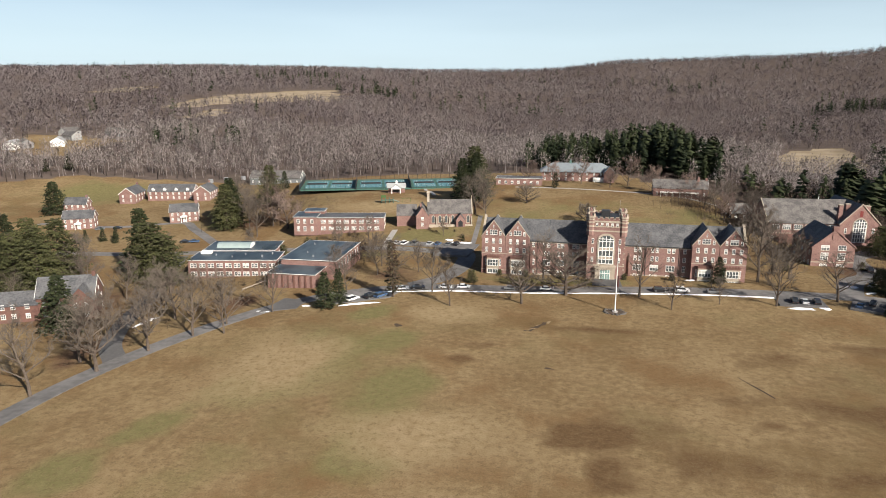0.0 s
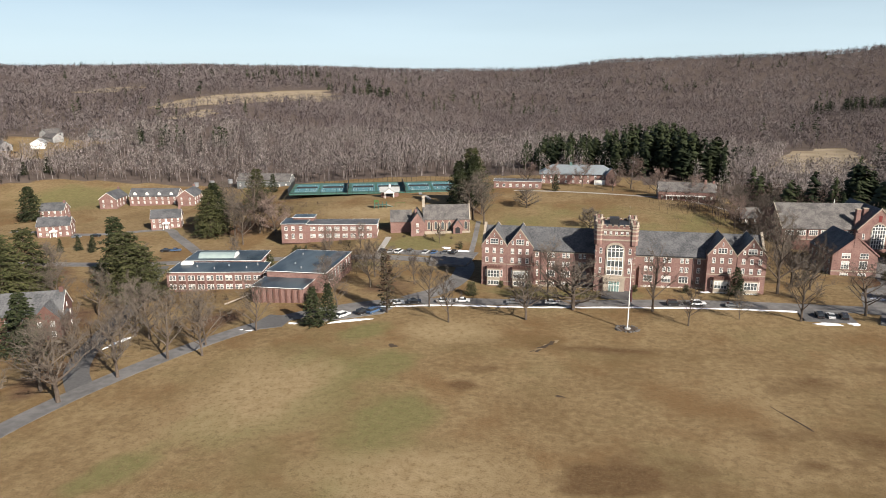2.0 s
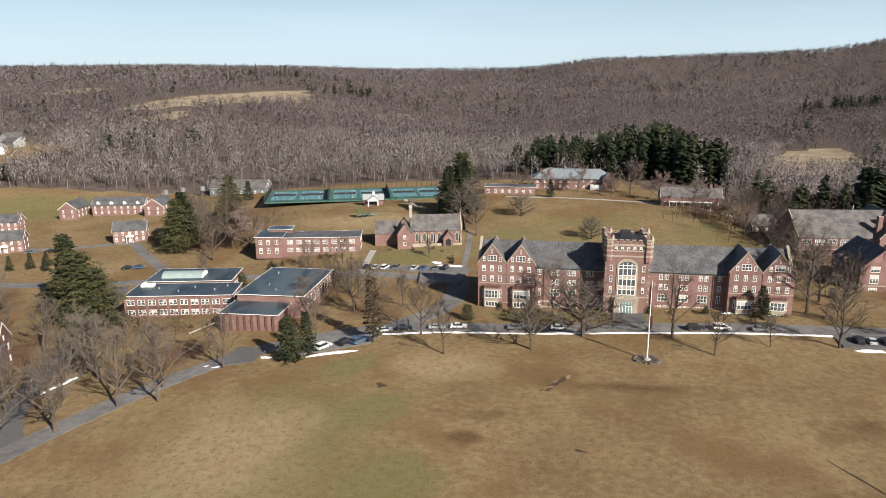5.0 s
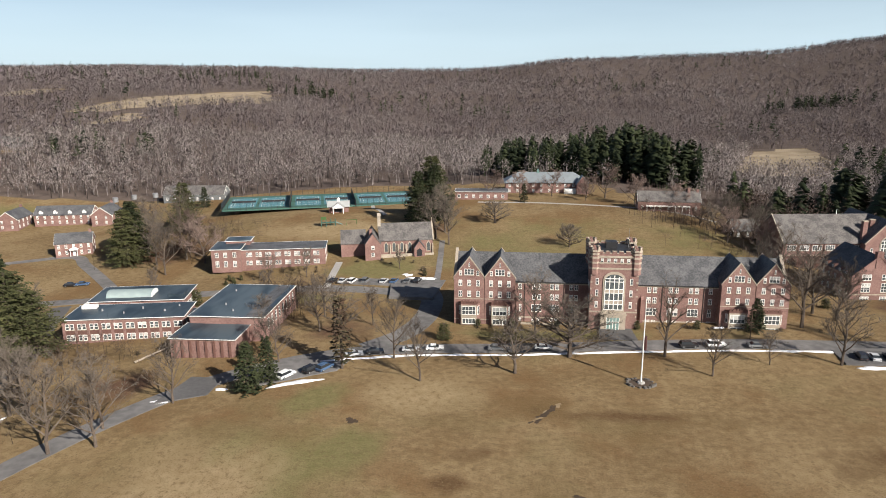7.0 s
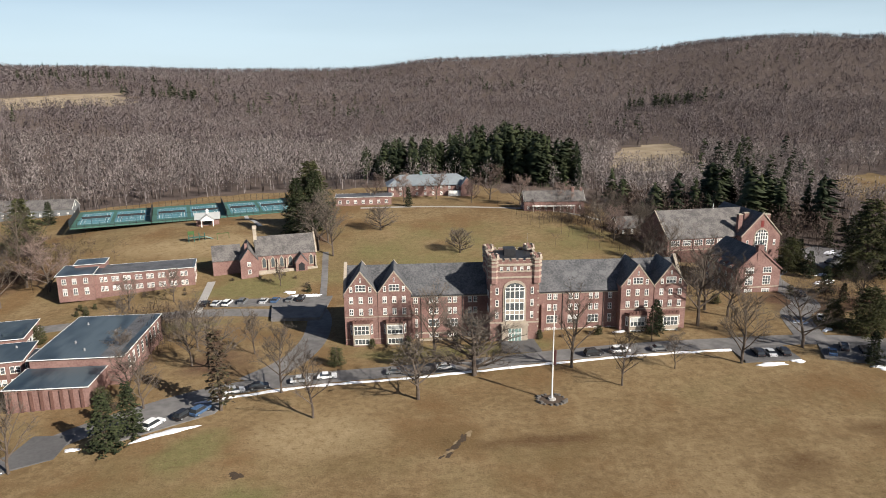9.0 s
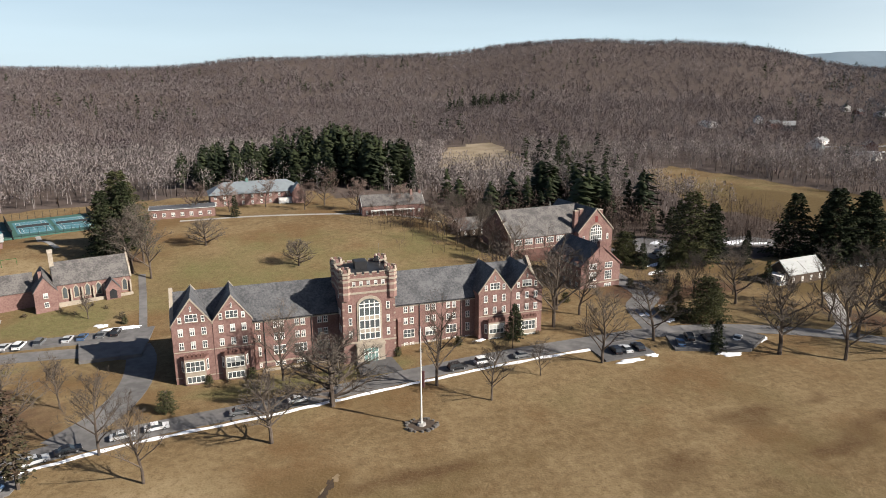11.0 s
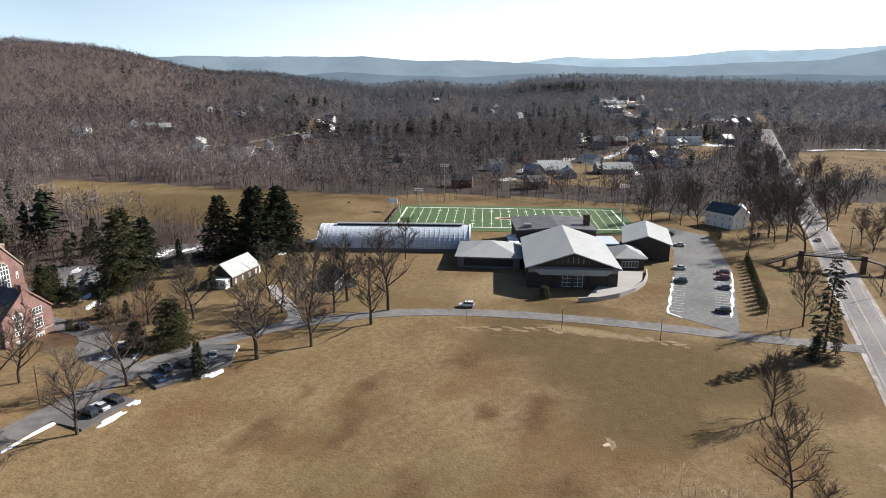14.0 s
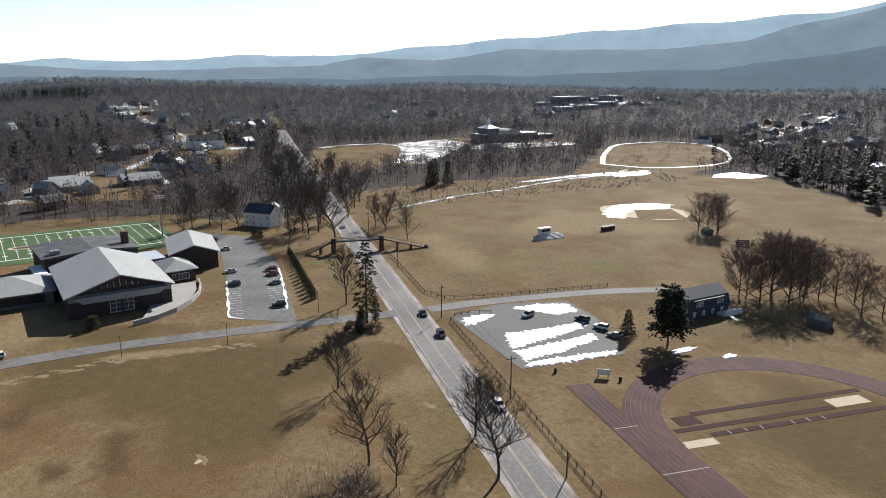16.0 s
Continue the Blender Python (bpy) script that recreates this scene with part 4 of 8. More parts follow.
def bare_trees(x, y, height, spread, shoots, width, trunk, tufts=0, size=1.0, foot=0.5):
    """Bare winter trees: a tapered stem, rising branches, and a rounded crown of small twig tufts, as arrays.
    Gives vertices, triangles, soft crown normals and one tone for each tree."""
    n = len(x)
    z = on_ground(x, y) - 0.3
    root = np.stack([x, y, z], -1)
    lean = FR.normal(0, 0.05, (n, 2)) * height[:, None]
    tip = root + np.concatenate([lean, 0.8 * height[:, None]], 1)
    heart = root + np.concatenate([lean * 0.7, foot * height[:, None]], 1)
    tall = height * (1 - foot)
    V, T = [], []
    a = FR.uniform(0, 6.28, n)
    for j in range(3):
        c, s = np.cos(a + j * 2.094), np.sin(a + j * 2.094)
        V.append(root + np.stack([c * trunk, s * trunk, np.zeros(n)], -1))
    V.append(tip)
    i = np.arange(n)
    for j in range(3):
        T.append(np.stack([j * n + i, ((j + 1) % 3) * n + i, 3 * n + i], -1))
    k = 4 * n

    def shell(low, r0, r1):
        az = FR.uniform(0, 6.28, n)
        el = np.arcsin(FR.uniform(low, 1.0, n))
        rad = FR.uniform(r0, r1, n)
        d = np.stack([np.cos(az) * np.cos(el), np.sin(az) * np.cos(el), np.sin(el)], -1)
        return az, d, heart + d * (np.stack([spread, spread, tall], -1) * rad[:, None])

    for s in range(shoots):
        az, d, end = shell(-0.25, 0.75, 1.08)
        u = FR.uniform(0.35, 0.9, n)
        base = root + (tip - root) * u[:, None]
        base = base + (end - base) * 0.25
        w = width * FR.uniform(0.6, 1.3, n)
        side = np.stack([-np.sin(az) * w, np.cos(az) * w, FR.normal(0, 0.6, n) * w], -1)
        mid = base + (end - base) * 0.72
        V += [base, mid + side, end, mid - side * 0.7]
        T.append(np.stack([k + i, k + n + i, k + 2 * n + i], -1))
        T.append(np.stack([k + i, k + 2 * n + i, k + 3 * n + i], -1))
        k += 4 * n
    lobes = [shell(-0.3, 0.45, 0.8)[2] for _ in range(6)]
    for s in range(tufts):
        c = lobes[s % 6] + FR.normal(0, 0.21, (n, 3)) * np.stack([spread, spread, tall], -1)
        d = (c - heart) / np.stack([spread, spread, tall], -1)
        az = np.arctan2(d[:, 1], d[:, 0]) + FR.normal(0, 0.8, n)
        up = np.stack([d[:, 0] * 0.6, d[:, 1] * 0.6, 0.45 + 0.4 * np.abs(d[:, 2])], -1) * (size * FR.uniform(0.6, 1.4, n))[:, None]
        w = size * FR.uniform(0.3, 0.65, n)
        up = up + FR.normal(0, 0.35 * size, (n, 3))
        side = np.stack([-np.sin(az) * w, np.cos(az) * w, FR.normal(0, 0.8, n) * w], -1)
        V += [c - up, c + side + up * FR.uniform(0.2, 1.0, n)[:, None], c - side + up * FR.uniform(0.2, 1.0, n)[:, None]]
        T.append(np.stack([k + i, k + n + i, k + 2 * n + i], -1))
        k += 3 * n
    V = np.concatenate(V)
    out = (V - np.tile(heart, (k // n, 1))) / np.tile(np.stack([spread, spread, tall], -1), (k // n, 1))
    out[:, 2] += 0.45
    out /= np.linalg.norm(out, axis=1, keepdims=True) + 1e-6
    tone = np.tile(np.clip(FR.normal(0.5, 0.22, n), -0.3, 1.3), k // n)
    return V, np.concatenate(T), out, tone


def conifers(x, y, height, spread, tiers, per):
    """Evergreens: a stem and tiers of drooping boughs, as arrays of triangles."""
    n = len(x)
    z = on_ground(x, y) - 0.3
    root = np.stack([x, y, z], -1)
    V, T, k = [], [], 0
    i = np.arange(n)
    tip = root + np.stack([np.zeros(n), np.zeros(n), height], -1)
    for j in range(3):
        V.append(root + np.stack([np.cos(np.full(n, j * 2.094)) * 0.25, np.sin(np.full(n, j * 2.094)) * 0.25, np.zeros(n)], -1))
    V.append(tip)
    for j in range(3):
        T.append(np.stack([j * n + i, ((j + 1) % 3) * n + i, 3 * n + i], -1))
    k = 4 * n
    shape = FR.uniform(0.35, 0.9, n)
    for t in range(tiers):
        for p in range(per):
            u = 0.16 + 0.8 * (t + FR.uniform(0, 1, n)) / tiers
            az = FR.uniform(0, 6.28, n)
            out = spread * (1.05 - u) ** shape * FR.uniform(0.45, 1.2, n) + 0.3
            base = root + np.stack([np.zeros(n), np.zeros(n), height * u + 0.10 * height], -1)
            e = np.stack([np.cos(az) * out, np.sin(az) * out, -0.06 * height * np.ones(n) * FR.uniform(0.3, 1.6, n)], -1)
            w = out * FR.uniform(0.35, 0.6, n)
            sd = np.stack([-np.sin(az) * w, np.cos(az) * w, -0.10 * out], -1)
            V += [base, base + e * 0.75 + sd, base + e, base + e * 0.7 - sd]
            T.append(np.stack([k + i, k + n + i, k + 2 * n + i], -1))
            T.append(np.stack([k + i, k + 2 * n + i, k + 3 * n + i], -1))
            k += 4 * n
    V = np.concatenate(V)
    out = V - np.tile(root, (k // n, 1))
    out[:, 2] = 0.35 * np.tile(spread, k // n)
    out /= np.linalg.norm(out, axis=1, keepdims=True) + 1e-6
    return V, np.concatenate(T), out, np.tile(FR.uniform(0, 1, n), k // n)


def town(x, y):
    """The built-up valley to the east, where trees stand thinner."""
    b = np.degrees(np.arctan2(x + 15, y - 60))
    r = np.hypot(x + 15, y - 60)
    return (b > 50) & (r > 380) & (r < 1500)


def woodland(name, lo, hi, spacing, shoots, width, tufts, size, hmin, hmax, label, b0=-66, b1=150, material="forest", wide=0.4, foot=0.5):
    x, y = scatter(lo, hi, b0 - 10, b1 + 10, spacing)
    drift = np.degrees(np.arctan2(x + 15, y - 60)) + FR.normal(0, 4, len(x))
    x, y = x[(drift > b0) & (drift < b1)], y[(drift > b0) & (drift < b1)]
    r, b = np.hypot(x + 15, y - 60), np.degrees(np.arctan2(x + 15, y - 60))
    keep = ~cleared(x, y) & ((b > 48) | (r < np.interp(b, RANGE_B, RANGE_R) + 70))
    pine = (inside(x, y, PINES)) | inside(x, y, PINES_EAST)
    keep &= ~(pine & (FR.uniform(0, 1, len(x)) < 0.93) & (y > 425)) & ~(pine & (FR.uniform(0, 1, len(x)) < 0.3))
    keep &= ~(town(x, y) & (FR.uniform(0, 1, len(x)) < 0.08))
    x, y = x[keep], y[keep]
    h = FR.uniform(hmin, hmax, len(x))
    V, T, N, tone = bare_trees(x, y, h, h * wide * FR.uniform(0.75, 1.25, len(x)), shoots, width, h * 0.011 + 0.05, tufts, size, foot)
    tagged(new(name, array_mesh(name, V, T, M[material], N, tone)), label, "woods", kind="stuff")


PINES = [(-46, 476), (-36, 460), (10, 456), (36, 440), (76, 440), (88, 480), (74, 540), (20, 560), (-28, 540)]
PINES_EAST = [(80, 352), (118, 340), (150, 338), (176, 352), (170, 400), (140, 430), (84, 425)]
woodland("near_woods", 380, 620, 6.4, 6, 0.07, 60, 0.58, 12, 19, "dense bare grey-brown deciduous wood in winter", -66, 50, "forest", 0.30, 0.5)
woodland("town_woods", 380, 900, 8.2, 5, 0.08, 40, 0.72, 12, 18, "bare trees among the valley houses, backlit shade and haze in their colour", 50, 150, "forest_dusky", 0.36, 0.46)
woodland("hill_woods", 620, 1050, 8.4, 2, 0.12, 36, 0.78, 10, 16, "bare deciduous woodland climbing the hill", -66, 50, "forest_hill", 0.38, 0.42)
woodland("far_woods", 1050, 2200, 13.6, 1, 0.2, 21, 1.3, 10, 15, "distant leafless woodland on the hills", -66, 52, "forest_hill", 0.50, 0.36)
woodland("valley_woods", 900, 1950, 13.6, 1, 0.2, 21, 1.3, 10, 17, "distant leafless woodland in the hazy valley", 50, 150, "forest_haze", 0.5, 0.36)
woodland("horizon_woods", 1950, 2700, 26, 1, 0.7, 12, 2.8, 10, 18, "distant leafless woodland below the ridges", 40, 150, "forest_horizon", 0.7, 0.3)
# undergrowth and saplings along the crest
b = FR.uniform(-66, 52, 3400)
r = np.interp(b, RANGE_B, RANGE_R) + FR.uniform(-45, 25, len(b))
x, y = -15 + r * np.sin(np.radians(b)), 60 + r * np.cos(np.radians(b))
h = FR.uniform(6, 11, len(b))
V, T, N, tone = bare_trees(x, y, h, h * 0.6, 1, 0.2, h * 0.01, 14, 1.5, 0.25)
tagged(new("crest_woods", array_mesh("crest_woods", V, T, M["forest_hill"], N, tone * 0.5 + 0.5)), "low leafless trees along the hill's crest", "woods", kind="stuff")


x, y = FR.uniform(78, 180, 420), FR.uniform(336, 430, 420)
k = inside(x, y, PINES_EAST)
h = FR.uniform(8, 16, k.sum())
V, T, N, tone = bare_trees(x[k], y[k], h, h * 0.34, 9, 0.05, h * 0.01 + 0.04, 50, 0.55)
tagged(new("mixed_wood", array_mesh("mixed_wood", V, T, M["brush"], N, tone)), "bare trees mixed with conifers beside the great hall", "woods", kind="stuff")


def evergreen_wood(name, x, y, hmin, hmax, tiers, per, label, spread=0.2):
    h = FR.uniform(hmin, hmax, len(x)) * (np.interp(x, [-46, 5, 40, 80], [0.66, 0.74, 1.06, 0.95]) if name == "pine_wood" else 1.0)
    V, T, N, tone = conifers(x, y, h, h * spread * FR.uniform(0.7, 1.45, len(x)), tiers, per)
    tagged(new(name, array_mesh(name, V, T, M["needles_wood"], N, tone)), label, "conifers", kind="stuff")


x, y = scatter(330, 560, -20, 40, 5.6)
k = inside(x, y, PINES)
k &= FR.uniform(0, 1, len(x)) < 0.7
evergreen_wood("pine_wood", x[k], y[k], 13, 29, 11, 8, "dense dark green pine grove behind the upper houses")
k = inside(x, y, PINES_EAST) & (FR.uniform(0, 1, len(x)) < 0.26)
evergreen_wood("mixed_pines", x[k], y[k], 6, 25, 12, 9, "dark conifers among brush beside the great hall", 0.26)
x, y = scatter(560, 1900, -60, 140, 62)
k = ~cleared(x, y) & (np.sin(x / 90) * np.sin(y / 110 + 1.3) > 0.3)
x, y = x[k], y[k]
evergreen_wood("hill_conifers", x, y, 13, 20, 6, 5, "scattered dark conifers among bare woods", 0.24)
cl = [(585, 508, 14, 14, 10), (598, 460, 18, 14, 16), (640, 425, 16, 16, 14), (822, 450, 8, 8, 6), (920, 715, 30, 20, 14), (1545, 480, 30, 40, 46), (1450, 388, 14, 14, 8), (1530, 420, 30, 30, 20), (640, 300, 50, 40, 10), (760, 250, 80, 50, 12), (900, 330, 30, 20, 8),
      (360, -276, 20, 7, 12), (318, -268, 16, 7, 12), (282, -254, 14, 8, 12), (400, -292, 16, 8, 8), (470, -330, 30, 20, 10), (430, -330, 30, 24, 16), (420, -370, 14, 24, 14), (-338, 1098, 32, 8, 26), (335, 990, 34, 12, 34), (290, 960, 20, 10, 10), (-330, 520, 12, 10, 9), (-295, 536, 6, 6, 4), (-593, 1393, 60, 14, 26), (232, 560, 14, 20, 14), (215, 500, 14, 16, 12), (190, 460, 16, 14, 10), (118, 590, 8, 8, 5), (520, 260, 40, 30, 5), (640, 150, 60, 30, 8), (720, 130, 14, 20, 8), (800, 90, 30, 30, 10), (-560, 1220, 70, 15, 14)]
xs = np.concatenate([FR.normal(c[0], c[2], c[4]) for c in cl])
ys = np.concatenate([FR.normal(c[1], c[3], c[4]) for c in cl])
evergreen_wood("conifer_clumps", xs, ys, 13, 20, 8, 6, "clumps of dark spruce on the slopes", 0.24)

# ---- the main hall ----
def main_hall():
    ox, oy = 8.0, 242.0
    hall = thing("main_hall", ox, oy, 0.0, 0, "long red-brick collegiate hall with slate roof and a battlemented central tower", "building")
    # wings
    for nm, xa, xb in (("west_wing", -45.0, -7.3), ("east_wing", 5.7, 46.0)):
        gw, gr = Geo(), Geo()
        gable(gw, gr, xa, xb, 3.0, 17.5, -1.5, 12.3, 18.7, "x", 0.35)
        w = part("wall", gw, M["brick"], hall, "red brick wing wall")
        part("roof", gr, M["slate"], hall, "weathered grey slate roof")
        g = Geo().box(xa, xb, 2.92, 3.0, 11.6, 12.05).box(xa, xb, 2.93, 3.0, 1.3, 1.75)
        part("string_course", g, M["stone"], hall, "pale stone band")
        g = Geo().box(xa, xb, 2.62, 2.86, 12.1, 12.28)
        part("gutter", g, M["dark"], hall)
    for x, s in ((-45.05, -1), (46.05, 1)):
        g = Geo().extrude([(2.6, -1.5), (17.9, -1.5), (17.9, 12.6), (10.25, 19.6), (2.6, 12.6)], "x", x - 0.25, x + 0.25)
        part("end_gable", g, M["brick"], hall, "brick end gable")
        g = Geo().extrude([(2.3, 12.3), (10.25, 19.5), (18.2, 12.3), (18.2, 12.7), (10.25, 20.0), (2.3, 12.7)], "x", x - 0.4, x + 0.4)
        part("coping", g, M["stone"], hall, "pale stone gable coping")
        for zz in (1.0, 4.6, 8.2):
            for yy in (5.5, 8.5, 12.0, 15.0):
                window(hall, x + s * 0.25, yy, zz, 1.1, 1.9, 90 * s)
    # paired front gables with bays
    for x0 in (-45.0, -36.3, 28.2, 37.2):
        w8 = 8.6 if x0 < 0 else 8.8
        xm, xe = x0 + w8 / 2, x0 + w8
        gw, gr = Geo(), Geo()
        gable(gw, gr, x0, xe, 0.0, 11.6, -1.5, 13.9, 19.6, "y", 0.1)
        part("wall", gw, M["brick"], hall, "gabled brick bay wall")
        part("roof", gr, M["slate"], hall, "steep slate gable roof")
        for yy in (-0.12, 11.3):
            g = Geo().extrude([(x0 - 0.25, 13.6), (xm, 19.65), (xe + 0.25, 13.6), (xe + 0.25, 13.95), (xm, 20.1), (x0 - 0.25, 13.95)], "y", yy, yy + 0.42)
            part("coping", g, M["stone"], hall, "pale stone gable coping")
        for zz in (1.4, 7.5):
            part("string_course", Geo().box(x0, xe, -0.07, 0.0, zz, zz + 0.22), M["stone"], hall, "pale stone band")
        window(hall, xm, 0.0, 14.6, 2.7, 1.8, 0, 3, 2)
        window(hall, xm, -0.02, 17.1, 0.35, 1.1, 0, 1, 1, blind=0, border=0.06)
        for dx in (-2.45, 2.45):
            window(hall, xm + dx, 0.0, 14.5, 0.75, 1.4, 0, 1, 2)
        for zz in (11.4, 8.2):
            for dx in (-2.5, 0.0, 2.5):
                window(hall, xm + dx, 0.0, zz, 1.05, 1.75)
        bay = part("bay", Geo().extrude([(xm - 3.0, 0.02), (xm - 2.2, -1.3), (xm + 2.2, -1.3), (xm + 3.0, 0.02)], "z", -1.5, 6.4), M["brick"], hall, "projecting brick bay")
        part("bay_front", Geo().box(xm - 2.25, xm + 2.25, -1.34, -1.29, 0.2, 6.1), M["stone"], hall, "pale stone window surround")
        g = Geo().extrude([(xm - 3.1, 0.02), (xm - 2.3, -1.42), (xm + 2.3, -1.42), (xm + 3.1, 0.02)], "z", 6.4, 6.75)
        par = part("parapet", g, M["brick_dark"], hall, "dark brick bay parapet")
        for i in range(5):
            part("merlon", Geo().box(xm - 2.2 + i * 0.92, xm - 1.6 + i * 0.92, -1.42, -1.12, 6.75, 7.4), M["brick_dark"], par)
        window(hall, xm, -1.34, 3.2, 4.0, 2.5, 0, 4, 2, border=0.14)
        window(hall, xm, -1.34, 0.5, 3.8, 1.6, 0, 4, 1, border=0.14)
        for s in (-1, 1):
            window(hall, xm + s * 2.62, -0.62, 3.2, 0.9, 2.5, s * 58, 1, 2)
    # wing windows
    for row, (zz, hh) in enumerate(((10.0, 1.65), (6.9, 1.7), (3.3, 2.2), (0.35, 1.0))):
        for x in (-26.4, -22.3, -20.9, -17.3, -15.9, -11.9, -10.5):
            window(hall, x, 3.0, zz, 1.05, hh)
        for x in (9.6, 11.2, 15.4, 17.0, 20.9, 22.5, 26.2):
            window(hall, x, 3.0, zz + 0.6 * (row == 3), 1.05, hh)
        if row == 2:
            for x in (-21.6, -16.6, -11.2, 10.4, 16.2, 21.7):
                window(hall, x, 2.94, zz, 2.9, hh, 0, 3, 2)
        for x in np.arange(-42, 44, 3.4):
            if abs(x + 0.8) > 8 and row < 3:
                window(hall, float(x), 17.5, zz, 1.05, hh, 180)
    for x in (-25.0, -13.9, 13.2, 24.4):
        part("downpipe", Geo().tube((x, 2.9, -0.5), (x, 2.9, 12.1), 0.09, 0.09, 6), M["dark"], hall, "dark iron downpipe")
    for x in (-27.4, 7.4, 28.0):
        part("buttress", Geo().box(x, x + 0.8, 2.3, 3.0, -1.5, 8.0).extrude([(3.0, 8.0), (2.3, 8.0), (3.0, 9.0)], "x", x, x + 0.8), M["brick"], hall)
    # tower
    tx0, tx1, ty0, ty1 = -7.2, 5.6, -2.4, 9.5
    g = Geo().box(tx0, tx1, ty0, ty1, -1.5, 22.4)
    tower = part("tower", g, M["brick"], hall, "square brick gate tower with stone dressings")
    g = Geo()
    for z, h, d in ((17.9, 0.45, 0.15), (19.6, 0.3, 0.1), (21.2, 0.55, 0.22), (5.6, 0.4, 0.12)):
        g.box(tx0 - d, tx1 + d, ty0 - d, ty1 + d, z, z + h)
    part("stone_band", g, M["stone"], tower, "pale stone bands")
    for i in range(9):
        z, w = 0.4 + i * 1.95, 0.55 if i % 2 else 0.4
        for xx in (tx0 - 0.03, tx1 + 0.03 - w):
            part("quoin", Geo().box(xx, xx + w, ty0 - 0.055, ty0 + w, z, z + 0.45), M["stone"], tower)
    t = 0.45
    for i in range(5):
        a = tx0 + 1.9 + i * (tx1 - tx0 - 3.8) / 5
        c = ty0 + 1.9 + i * (ty1 - ty0 - 3.8) / 5
        for bx in ((a, a + 1.15, ty0 - 0.1, ty0 - 0.1 + t), (a, a + 1.15, ty1 - t + 0.1, ty1 + 0.1), (tx0 - 0.1, tx0 - 0.1 + t, c, c + 1.1), (tx1 + 0.1 - t, tx1 + 0.1, c, c + 1.1)):
            mer = part("merlon", Geo().box(*bx, 22.4, 22.95), M["brick"], tower)
            part("merlon_cap", Geo().box(bx[0] - 0.06, bx[1] + 0.06, bx[2] - 0.06, bx[3] + 0.06, 22.95, 23.12), M["stone"], mer)
    part("battlement_caps", Geo().box(tx0, tx1, ty0 - 0.05, ty0 + 0.35, 22.38, 22.6).box(tx0, tx1, ty1 - 0.35, ty1 + 0.05, 22.38, 22.6), M["stone"], tower)
    part("tower_roof", Geo().box(tx0 + 0.5, tx1 - 0.5, ty0 + 0.5, ty1 - 0.5, 22.4, 22.5), M["dark"], tower, "black flat tower roof")
    for cx in (tx0 + 0.85, tx1 - 0.85):
        for cy in (ty0 + 0.85, ty1 - 0.85):
            oct_ = lambda r: [(cx + r * math.cos(math.pi / 8 + k * math.pi / 4), cy + r * math.sin(math.pi / 8 + k * math.pi / 4)) for k in range(8)]
            g = Geo().extrude(oct_(1.45), "z", 16.5, 23.3)
            tur = part("turret", g, M["brick"], tower, "octagonal brick corner turret")
            for z, r in ((18.0, 1.6), (19.6, 1.52), (21.0, 1.68), (22.0, 1.6), (22.85, 1.72)):
                part("stone_band", Geo().extrude(oct_(r), "z", z, z + 0.5), M["stone"], tur)
            for k in range(8):
                a = k * math.pi / 4
                part("merlon", Geo().extrude([(cx + 1.55 * math.cos(a - 0.24), cy + 1.55 * math.sin(a - 0.24)), (cx + 1.55 * math.cos(a + 0.24), cy + 1.55 * math.sin(a + 0.24)),
                           (cx + 1.15 * math.cos(a + 0.3), cy + 1.15 * math.sin(a + 0.3)), (cx + 1.15 * math.cos(a - 0.3), cy + 1.15 * math.sin(a - 0.3))], "z", 23.35, 24.15), M["stone"] if k % 2 else M["brick"], tur)
    # great window under its arch, and the porch
    xm = (tx0 + tx1) / 2
    arch = [(xm - 3.0, 5.8), (xm + 3.0, 5.8), (xm + 3.0, 15.0)] + [(xm + 3.0 * math.cos(a), 15.0 + 2.3 * math.sin(a)) for a in np.linspace(0, math.pi, 11)[1:-1]] + [(xm - 3.0, 15.0)]
    part("arch", Geo().extrude(arch, "y", ty0 - 0.18, ty0 + 0.02), M["stone"], tower, "pale stone arch")
    glassy = [(xm - 2.5, 6.4), (xm + 2.5, 6.4), (xm + 2.5, 14.8)] + [(xm + 2.5 * math.cos(a), 14.8 + 1.8 * math.sin(a)) for a in np.linspace(0, math.pi, 9)[1:-1]] + [(xm - 2.5, 14.8)]
    big = part("great_window", Geo().extrude(glassy, "y", ty0 - 0.24, ty0 - 0.17), M["glass"], tower, "tall arched window with white tracery")
    for i in range(5):
        x = xm - 2.45 + i * 4.9 / 4
        part("mullion", Geo().box(x - 0.11, x + 0.11, ty0 - 0.34, ty0 - 0.24, 6.4, 16.3 - 0.35 * abs(i - 2) ** 2), M["white"], big)
    for z in (6.4, 8.0, 9.1, 11.2, 12.3, 14.4, 15.3):
        part("transom", Geo().box(xm - 2.5, xm + 2.5, ty0 - 0.35, ty0 - 0.245, z, z + 0.2), M["white"], big)
    part("spandrel", Geo().box(xm - 2.45, xm + 2.45, ty0 - 0.3, ty0 - 0.245, 8.15, 9.1).box(xm - 2.45, xm + 2.45, ty0 - 0.3, ty0 - 0.245, 11.35, 12.3), M["stone"], big)
    porch = part("porch", Geo().box(xm - 3.4, xm + 3.4, ty0 - 1.2, ty0, -0.5, 5.6).box(xm - 3.6, xm + 3.6, ty0 - 1.35, ty0, 5.2, 5.55), M["stone"], tower, "pale stone porch")
    door = part("door", Geo().box(xm - 1.7, xm + 1.7, ty0 - 1.26, ty0 - 1.21, 0.9, 4.5), M["green_trim"], porch, "pale green glazed double door")
    g = Geo()
    for x in (-1.7, -0.85, 0.0, 0.85, 1.7):
        g.box(xm + x - 0.07, xm + x + 0.07, ty0 - 1.32, ty0 - 1.26, 0.9, 4.5)
